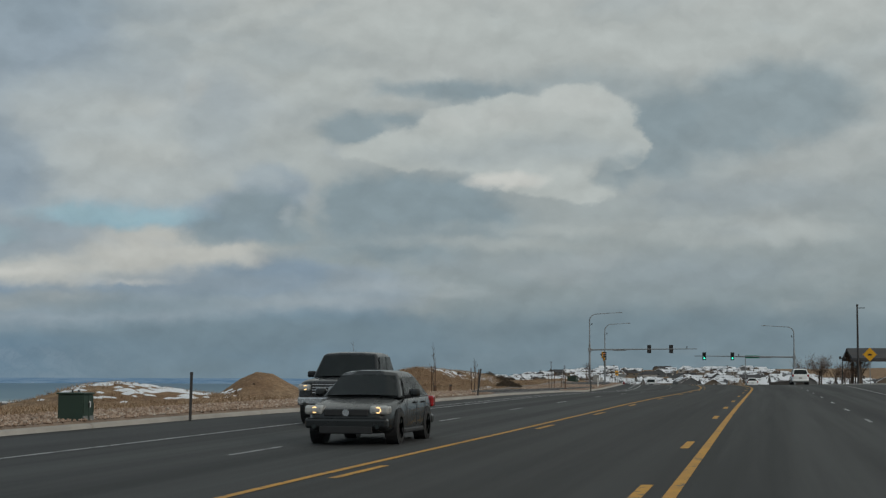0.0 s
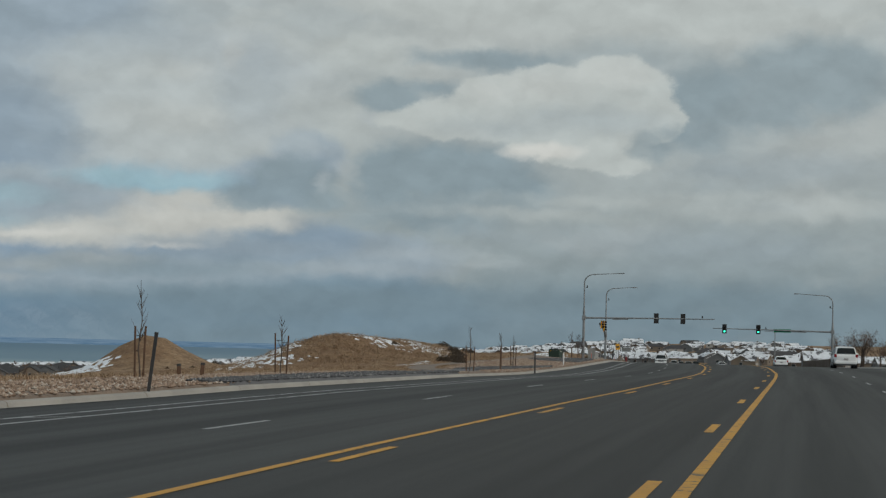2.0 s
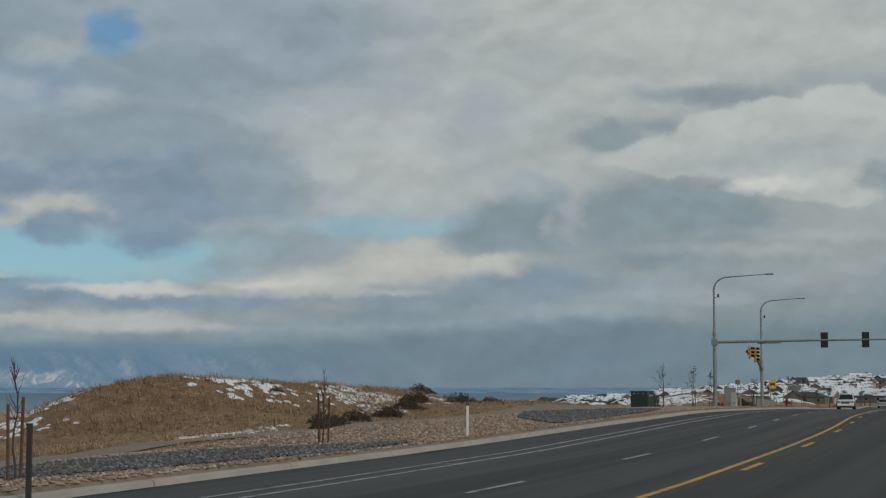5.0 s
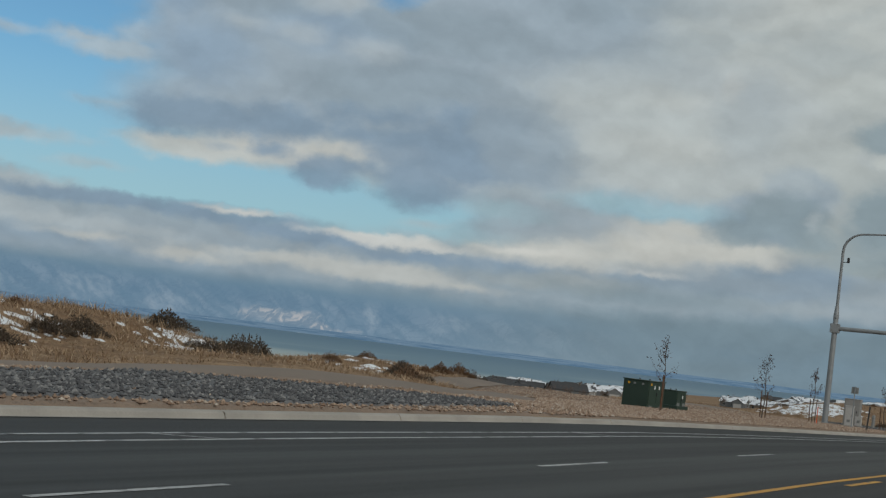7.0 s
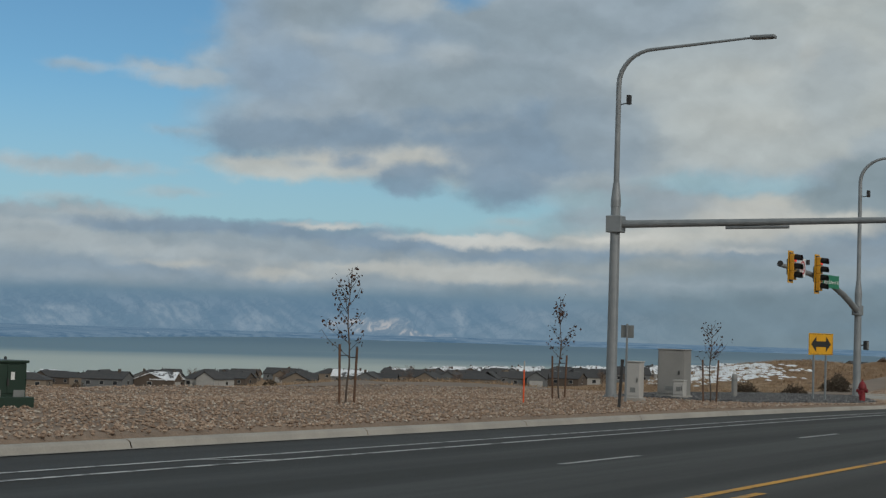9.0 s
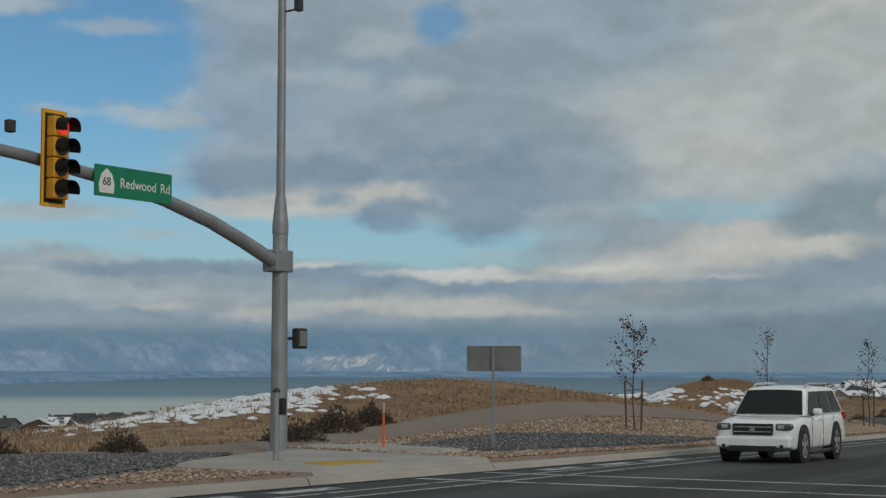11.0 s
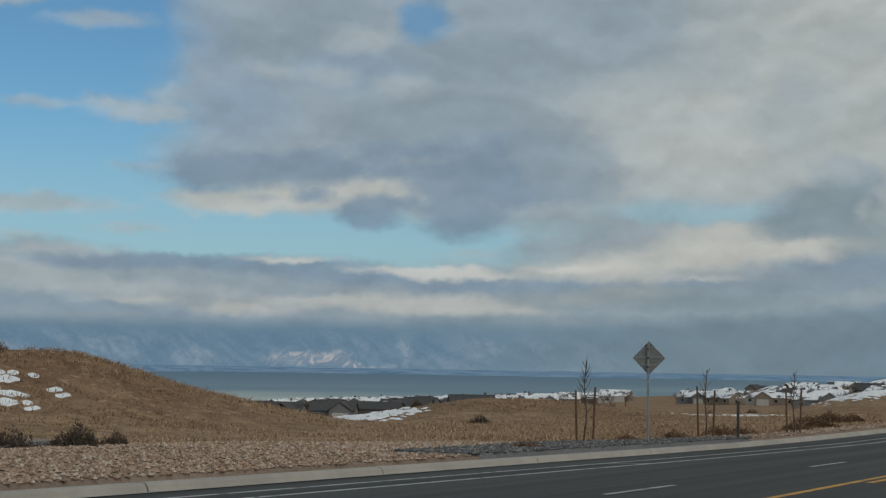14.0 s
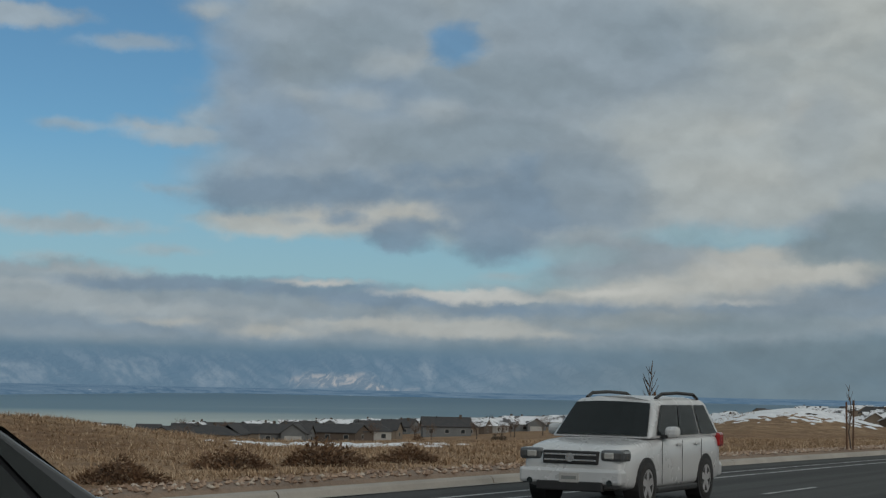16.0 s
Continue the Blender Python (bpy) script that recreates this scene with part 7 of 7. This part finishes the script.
def small_signal():
    th = thing("street_lamp", Matrix.Translation((11.9, 266.4, -0.6)), "slim dark lamp post with a double head", "street lamp")
    part("shaft", rod([(0, 0, -0.3), (0, 0, 4.9)], [0.09, 0.06], 10), M_DARKSTEEL, th)
    for s in (-1, 1):
        part("lamp_head", bar(s * 0.3 - 0.18, -0.12, 4.75, s * 0.3 + 0.18, 0.12, 5.2, 0.03), M_DARKSTEEL, th)
    part("crossbar", rod([(-0.4, 0, 4.85), (0.4, 0, 4.85)], 0.03, 6), M_DARKSTEEL, th)


small_signal()


def fence(y0, y1, side, label):
    th = thing("fence", Matrix.Identity(4), label, "fence")
    y = y0
    while y < y1:
        p = on_land(y, side)
        part("fence_post", bar(p.x - 0.07, p.y - 0.07, p.z - 0.2, p.x + 0.07, p.y + 0.07, p.z + 1.75), WALLS[2], th)
        q = on_land(min(y + 2.4, y1), side)
        bm = bmesh.new()
        d = (q - p).normalized()
        n = Vector((-d.y, d.x, 0)) * 0.02
        vs = [bm.verts.new(v) for v in (p + n + Vector((0, 0, 0.1)), q + n + Vector((0, 0, 0.1)), q + n + Vector((0, 0, 1.65)), p + n + Vector((0, 0, 1.65)), p - n + Vector((0, 0, 0.1)), q - n + Vector((0, 0, 0.1)), q - n + Vector((0, 0, 1.65)), p - n + Vector((0, 0, 1.65)))]
        for f in ((0, 1, 2, 3), (5, 4, 7, 6), (3, 2, 6, 7), (0, 3, 7, 4), (1, 5, 6, 2)):
            bm.faces.new([vs[k_] for k_ in f])
        part("fence_panel", bm, WALLS[2], th)
        y += 2.4


fence(285, 360, -15.5, "dark brown panel fence beside the road")

# ---- plants ----
M_TWIG = surface("bare_twigs", lin(0.16, 0.105, 0.075), lin(0.11, 0.078, 0.06), 2.0, 0.95, bump=0, fine=4)
M_SAGE = surface("dark_sage", lin(0.085, 0.062, 0.043), lin(0.058, 0.045, 0.032), 1.5, 0.95, bump=0, fine=5)
M_RUST = surface("rusty_brush", lin(0.17, 0.095, 0.05), lin(0.11, 0.065, 0.038), 1.5, 0.95, bump=0, fine=5)


def shrub(seed, material, label):
    rnd = random.Random(seed)
    th = thing("shrub", Matrix.Identity(4), label, "shrub", "shrubs in the dry grass")
    bm = bmesh.new()
    for _ in range(9):
        a, r = rnd.uniform(0, 6.283), rnd.uniform(0.2, 0.7)
        tube(bm, [(0, 0, -0.1), (0.4 * r * math.cos(a), 0.4 * r * math.sin(a), 0.3), (r * math.cos(a), r * math.sin(a), rnd.uniform(0.4, 0.7))], [0.02, 0.012, 0.005], 4, cap=False)
    part("stem", bm, M_BARK, th)
    bm = bmesh.new()
    for _ in range(1300):
        a, f = rnd.uniform(0, 6.283), rnd.random() ** 0.5
        lump = 1 + 0.22 * math.sin(3 * a + seed) + 0.12 * math.sin(7 * a + 2 * seed)
        z = 0.72 * (1 - f * f) * rnd.uniform(0.35, 1.1) * (1 + 0.2 * math.sin(2 * a + seed)) + 0.02
        c = Vector((f * lump * 0.95 * math.cos(a), f * lump * 0.8 * math.sin(a), z))
        d = Vector((c.x * 0.6 + rnd.gauss(0, 0.3), c.y * 0.6 + rnd.gauss(0, 0.3), 0.6 + rnd.gauss(0, 0.3))).normalized()
        w = d.cross(Vector((rnd.gauss(0, 1), rnd.gauss(0, 1), rnd.gauss(0, 1)))).normalized() * rnd.uniform(0.018, 0.042)
        ln = rnd.uniform(0.07, 0.17)
        bm.faces.new([bm.verts.new(c - w), bm.verts.new(c + w), bm.verts.new(c + d * ln)])
    tagged(part("foliage", bm, material, th), kind="stuff")
    return th


shrubs = [shrub(s, m, l) for s, m, l in ((1, M_SAGE, "low dark sagebrush in dry grass"), (2, M_SAGE, "low dark sagebrush in dry grass"), (3, M_RUST, "low rusty brown brush in dry grass"), (4, M_SAGE, "low dark sagebrush in dry grass"))]
placed = [0, 0, 0, 0]


def set_shrub(y, side, size, which, tall=1.0):
    rnd_ = random.Random(int(y * 13 + side * 7))
    p = on_land(y, side, -0.03)
    m = Matrix.Translation(p) @ Matrix.Rotation(rnd_.uniform(0, 6.28), 4, "Z")
    if placed[which]:
        ob = copy_thing(shrubs[which], m)
    else:
        ob = shrubs[which]
        ob.matrix_basis = m
    ob.scale = (size, size, size * tall)
    placed[which] += 1


for y, side, size in ((279, 19.5, 0.7), (282.5, 20.5, 0.8), (285, 21, 0.7), (272, 21.5, 0.7), (274, 20, 0.6), (316.3, 18.5, 0.8), (318.3, 18.9, 0.95), (320.4, 19.6, 0.8),
                      (324.4, 22.0, 0.5), (325.8, 22.7, 0.6), (327.4, 18.8, 0.45), (336, 19.6, 0.5), (337.6, 19.4, 0.6), (339, 19.6, 0.4), (347, 37, 0.6)):
    set_shrub(y, side, size, 0)
for y, side, size in ((351, 13.5, 0.5), (354, 13.3, 0.6), (359.6, 13.8, 0.6), (361, 13.6, 0.5), (367, 13.5, 0.6), (372, 14, 0.7), (376.5, 15.4, 0.7), (379, 15.3, 0.9), (381.5, 15.0, 0.7), (344, 13.1, 0.5)):
    set_shrub(y, side, size, 2, 0.6)
for y, side, size in ((205, 22.2, 0.4), (207.5, 23.4, 0.35), (209.5, 24.8, 0.5), (212, 26.6, 0.6), (214.2, 27.5, 0.5), (216.4, 28.4, 0.8), (218, 29.4, 0.95), (219.6, 30.0, 1.0), (221.4, 31.0, 0.95), (223.4, 32.0, 0.7), (226, 33.2, 0.5), (228, 33.0, 0.4),
                      (231, 33.6, 0.6), (234, 34.0, 0.75), (236.5, 34.4, 0.8), (238.5, 34.6, 0.7), (241, 35, 0.55), (214, 30.4, 0.6), (218.5, 33, 0.6), (222.5, 35, 0.5), (209, 30, 0.5), (205, 28.6, 0.85), (202.5, 27.6, 0.75), (208, 28, 0.75), (200, 27, 0.6)):
    set_shrub(y, side, size, 1 if int(y) % 3 else 2, 1.0)
for y, side, size in ((171, 24, 0.7), (176, 26, 0.8), (180, 26, 0.9), (184, 26, 0.8), (186, 26.5, 0.7), (190, 27, 0.9), (195, 28, 0.8), (202, 30, 0.9), (169.5, 23.6, 0.6), (173, 24.4, 0.7), (193.6, 28, 0.8)):
    set_shrub(y, side, size, 3, 0.75)
rnd = random.Random(8)
for _ in range(110):
    y, side = rnd.uniform(30, 420), rnd.uniform(26, 60)
    set_shrub(y, side, rnd.uniform(0.2, 0.5), rnd.choice((0, 1, 2, 2, 3)), rnd.uniform(0.8, 1.3))


def bare_tree(seed, label):
    rnd = random.Random(seed)
    th = thing("bare_tree", Matrix.Identity(4), label, "tree", "bare trees near the houses")
    part("trunk", rod([(0, 0, -0.4), (0.1, 0, 1.2), (0.05, 0.1, 2.6)], [0.17, 0.12, 0.07], 8), M_BARK, th)
    bm = bmesh.new()
    tips = []
    for i in range(11):
        a, up = rnd.uniform(0, 6.283), rnd.uniform(0.5, 1.6)
        p = Vector((0.07, 0.05, rnd.uniform(1.0, 2.5)))
        d = Vector((math.cos(a), math.sin(a), up)).normalized()
        q, e = p + d * rnd.uniform(0.8, 1.4), p + d * rnd.uniform(1.6, 2.6) + Vector((0, 0, 0.3))
        tube(bm, [p, q, e], [0.05, 0.03, 0.012], 5, cap=False)
        tips += [q, e, q.lerp(e, 0.5)]
    part("limb", bm, M_BARK, th)
    bm = bmesh.new()
    for _ in range(700):
        c = rnd.choice(tips) + Vector((rnd.gauss(0, 0.35), rnd.gauss(0, 0.35), rnd.gauss(0.1, 0.35)))
        d = Vector((rnd.gauss(0, 0.6), rnd.gauss(0, 0.6), abs(rnd.gauss(0.5, 0.5)))).normalized()
        w = d.cross(Vector((rnd.gauss(0, 1), rnd.gauss(0, 1), rnd.gauss(0, 1)))).normalized() * 0.02
        bm.faces.new([bm.verts.new(c - w), bm.verts.new(c + w), bm.verts.new(c + d * rnd.uniform(0.3, 0.7))])
    tagged(part("crown", bm, M_TWIG, th), kind="stuff")
    return th


bares = [bare_tree(s, "brown bare tree with a twiggy crown") for s in (3, 4)]
rnd = random.Random(21)
spots = [(735 + 14 * i + rnd.uniform(-8, 8), 205 + rnd.uniform(-14, 14)) for i in range(12)] + [(rnd.uniform(640, 1000), rnd.uniform(250, 380)) for _ in range(26)] + [(rnd.uniform(680, 1000), rnd.uniform(-90, 200)) for _ in range(34)] + [(rnd.uniform(282, 330), rnd.uniform(-26, -17)) for _ in range(10)]
for i, (y, side) in enumerate(spots):
    if -16 < side < 20:
        continue
    m = Matrix.Translation(on_land(y, side)) @ Matrix.Rotation(rnd.uniform(0, 6.28), 4, "Z")
    k_ = i % 2
    ob = copy_thing(bares[k_], m) if i > 1 else bares[k_]
    ob.matrix_basis = m
    s_ = rnd.uniform(0.7, 1.25)
    ob.scale = (s_, s_, s_)


# ---- dry grass, snow and loose stones ----
def grass(name, y0, y1, lo, hi, count, seed, tall=(0.06, 0.19), blades=7):
    rs = np.random.RandomState(seed)
    verts, faces = [], []
    for _ in range(count):
        y = rs.uniform(y0, y1)
        a, b = lo(y), hi(y)
        side = a + (b - a) * rs.uniform(0, 1) ** 1.25
        clump = noise.noise(Vector((y * 0.22, side * 0.22, 4.0)))
        if on_trail(y, side) or clump < -0.18 and rs.uniform() < 0.7:
            continue
        p = on_land(y, side, -0.02)
        h = rs.uniform(*tall) * (1 + 0.7 * max(0.0, clump))
        for _ in range(blades):
            t = rs.uniform(0, 6.283)
            dx, dy = math.cos(t), math.sin(t)
            r, w, q = rs.uniform(0.0, 0.3), rs.uniform(0.008, 0.018), rs.uniform(0.3, 1.3) * h
            hh = h * rs.uniform(0.6, 1.1)
            bx, by = p.x + dx * r, p.y + dy * r
            n = len(verts)
            verts += [(bx - dy * w, by + dx * w, p.z), (bx + dy * w, by - dx * w, p.z), (bx + dx * q, by + dy * q, p.z + hh)]
            faces.append((n, n + 1, n + 2))
    ob = as_object(name, verts, faces, M_GRASSBLADE)
    return tagged(ob, "tufts of tall dry tan grass", "grass", kind="stuff")


beyond = lambda y: tan_far(y) + (1.2 if 196 < y < 276 else 0.6)
grass("dry_grass_tufts", 22, 110, beyond, lambda y: 42, 12000, 1)
grass("dry_grass_tufts", 110, 215, lambda y: max(beyond(y), 20), lambda y: 50, 24000, 2)
grass("dry_grass_tufts", 215, 345, beyond, lambda y: 52, 30000, 3)
grass("dry_grass_tufts", 338, 430, beyond, lambda y: 34, 28000, 4, (0.04, 0.14), 8)
grass("dry_grass_tufts", 168, 210, lambda y: 27.5, lambda y: 46, 5000, 6, (0.14, 0.36))
grass("dry_grass_tufts", 338, 460, lambda y: 30, lambda y: 75, 9000, 5, (0.06, 0.2))


def snow_patch(y, side, ry, rs_, amount, seed, broken=1.0, cell=0.26):
    """Old snow lying in broken patches: only cells where the drift is thick enough."""
    verts, faces, index = [], [], {}
    ny, ns = int(2 * ry / cell), int(2 * rs_ / cell)

    def depth(i, j):
        u, v = (i - ny / 2) / (ny / 2), (j - ns / 2) / (ns / 2)
        n = noise.noise(Vector((i * cell * 0.7 * broken + seed, j * cell * 1.2 * broken, 0.7))) + 0.55 * noise.noise(Vector((i * cell * 1.7, j * cell * 2.6 + seed, 2.7)))
        return amount - 0.6 + n * 0.95 - (u * u + v * v - 0.45) * 0.9

    def vert(i, j):
        if (i, j) not in index:
            d = depth(i, j)
            yy, ss = y - ry + i * cell, side - rs_ + j * cell
            index[(i, j)] = len(verts)
            verts.append(on_land(yy, ss, 0.04 + 0.035 * max(0.0, min(1.0, d * 2.5)) if d > 0 else -0.02))
        return index[(i, j)]

    for i in range(ny):
        for j in range(ns):
            if max(depth(i, j), depth(i + 1, j), depth(i, j + 1), depth(i + 1, j + 1)) > 0:
                faces.append((vert(i, j), vert(i + 1, j), vert(i + 1, j + 1), vert(i, j + 1)))
    if faces:
        tagged(as_object("snow_patch", verts, faces, M_SNOW, smooth=True), "patches of old snow on dry grass", "snow", kind="stuff")


for i, (y, side, ry, rs_, amount, broken) in enumerate((
        (347.8, 37.0, 3.8, 4.0, 0.34, 4.4), (347, 31, 5, 4, 0.05, 3.2), (334, 31, 9, 6, 0.08, 3.2), (178, 41.5, 5, 4, 0.3, 3.8), (173, 40, 4, 6, 0.08, 3.8), (191, 29.5, 8, 4, 0.2, 4.6), (202, 28, 7, 3.5, 0.2, 4.6), (184, 33, 6, 4, 0.05, 3.0), (170, 27.5, 10, 2, 0.12, 3.2), (189, 62, 5, 4, 0.4, 3.4), (111, 42, 5, 4, 0.45, 2.0), (150, 66, 9, 8, 0.5, 1.0),
        (288, 28, 8, 5, 0.3, 3.4), (380, 38, 5, 4.5, 0.4, 3.4), (70, 27, 10, 5, 0.12, 2.0), (94, 34, 6, 4, 0.2, 2.0), (52, 27, 8, 4, 0.12, 2.0), (456, 29, 11, 6, 0.5, 2.0),
        (395, 24, 9, 4, 0.05, 2.4), (340, 46, 6, 5, 0.2, 2.0), (221, 33, 6, 4, 0.06, 3.4), (212, 30, 6, 3.5, 0.12, 3.4), (229, 36.5, 5, 3, 0.2, 3.4))):
    snow_patch(y, side, ry, rs_, amount, 3.1 * i, broken)
for i, (y, side, ry, rs_) in enumerate(((402, 44, 7, 5), (420, 62, 12, 9), (460, 55, 10, 8))):
    snow_patch(y, side, ry, rs_, 0.0, 50 + 3.1 * i, 1.6, 0.4)


def stones(name, y0, y1, lo, hi, count, size, material, seed, label, lift=0.07):
    rs = np.random.RandomState(seed)
    base = np.array([(1, 0, 0), (0, 1, 0), (-1, 0, 0), (0, -1, 0), (0.2, 0.1, 0.75), (0, 0, -0.6)])
    tri = np.array([(0, 1, 4), (1, 2, 4), (2, 3, 4), (3, 0, 4), (1, 0, 5), (2, 1, 5), (3, 2, 5), (0, 3, 5)])
    vs, fs = [], []
    for i in range(count):
        y = rs.uniform(y0, y1)
        a, b = lo(y) + 0.08, hi(y) - 0.1
        if b <= a:
            continue
        side = a + (b - a) * rs.uniform()
        if material is M_TANSTONE and any(g0 < y < g1 and gl(y) < side < gh(y) for g0, g1, gl, gh in GREY) and rs.uniform() < 0.97:
            continue
        if on_trail(y, side):
            continue
        p = on_land(y, side, lift)
        s = size * rs.uniform(0.55, 1.35)
        t = rs.uniform(0, 6.283)
        c, d = math.cos(t), math.sin(t)
        k_ = base * (s * rs.uniform(0.7, 1.3, (6, 3)))
        q = np.stack([k_[:, 0] * c - k_[:, 1] * d + p.x, k_[:, 0] * d + k_[:, 1] * c + p.y, k_[:, 2] + p.z], 1)
        fs.append(tri + 6 * len(vs))
        vs.append(q)
    v, f = np.concatenate(vs), np.concatenate(fs)
    ob = as_object(name, v.tolist(), f.tolist(), material)
    return tagged(ob, label, "gravel", kind="stuff")


M_TANSTONE = stone_material("tan_stones", lin(0.21, 0.14, 0.098), lin(0.34, 0.245, 0.178), lin(0.43, 0.37, 0.31))
M_GREYSTONE = stone_material("grey_stones", lin(0.06, 0.06, 0.064), lin(0.11, 0.11, 0.113), lin(0.22, 0.217, 0.213))
stones("loose_stones", 20, 100, kb, tan_far, 12000, 0.05, M_TANSTONE, 13, "loose tan crushed stones")
stones("loose_stones", 100, 200, kb, lambda y: min(tan_far(y), 24), 22000, 0.046, M_TANSTONE, 1, "loose tan crushed stones")
stones("loose_stones", 200, 270, kb, tan_far, 44000, 0.033, M_TANSTONE, 2, "loose tan crushed stones")
stones("loose_stones", 277, 285, lines((277, 13.6), (285, 13.3)), tan_far, 4000, 0.038, M_TANSTONE, 12, "loose tan crushed stones")
stones("loose_stones", 285, 348, kb, tan_far, 42000, 0.036, M_TANSTONE, 3, "loose tan crushed stones")
stones("loose_stones", 348, 420, kb, tan_far, 3000, 0.04, M_TANSTONE, 4, "loose tan crushed stones")
for i, (count, size) in enumerate(((5000, 0.05), (8000, 0.045), (5000, 0.05), (17000, 0.031), (5000, 0.032), (11000, 0.034), (3000, 0.034))):
    stones("grey_stones", *GREY[i], count, size, M_GREYSTONE, 5 + i, "loose dark grey crushed stones", 0.105)
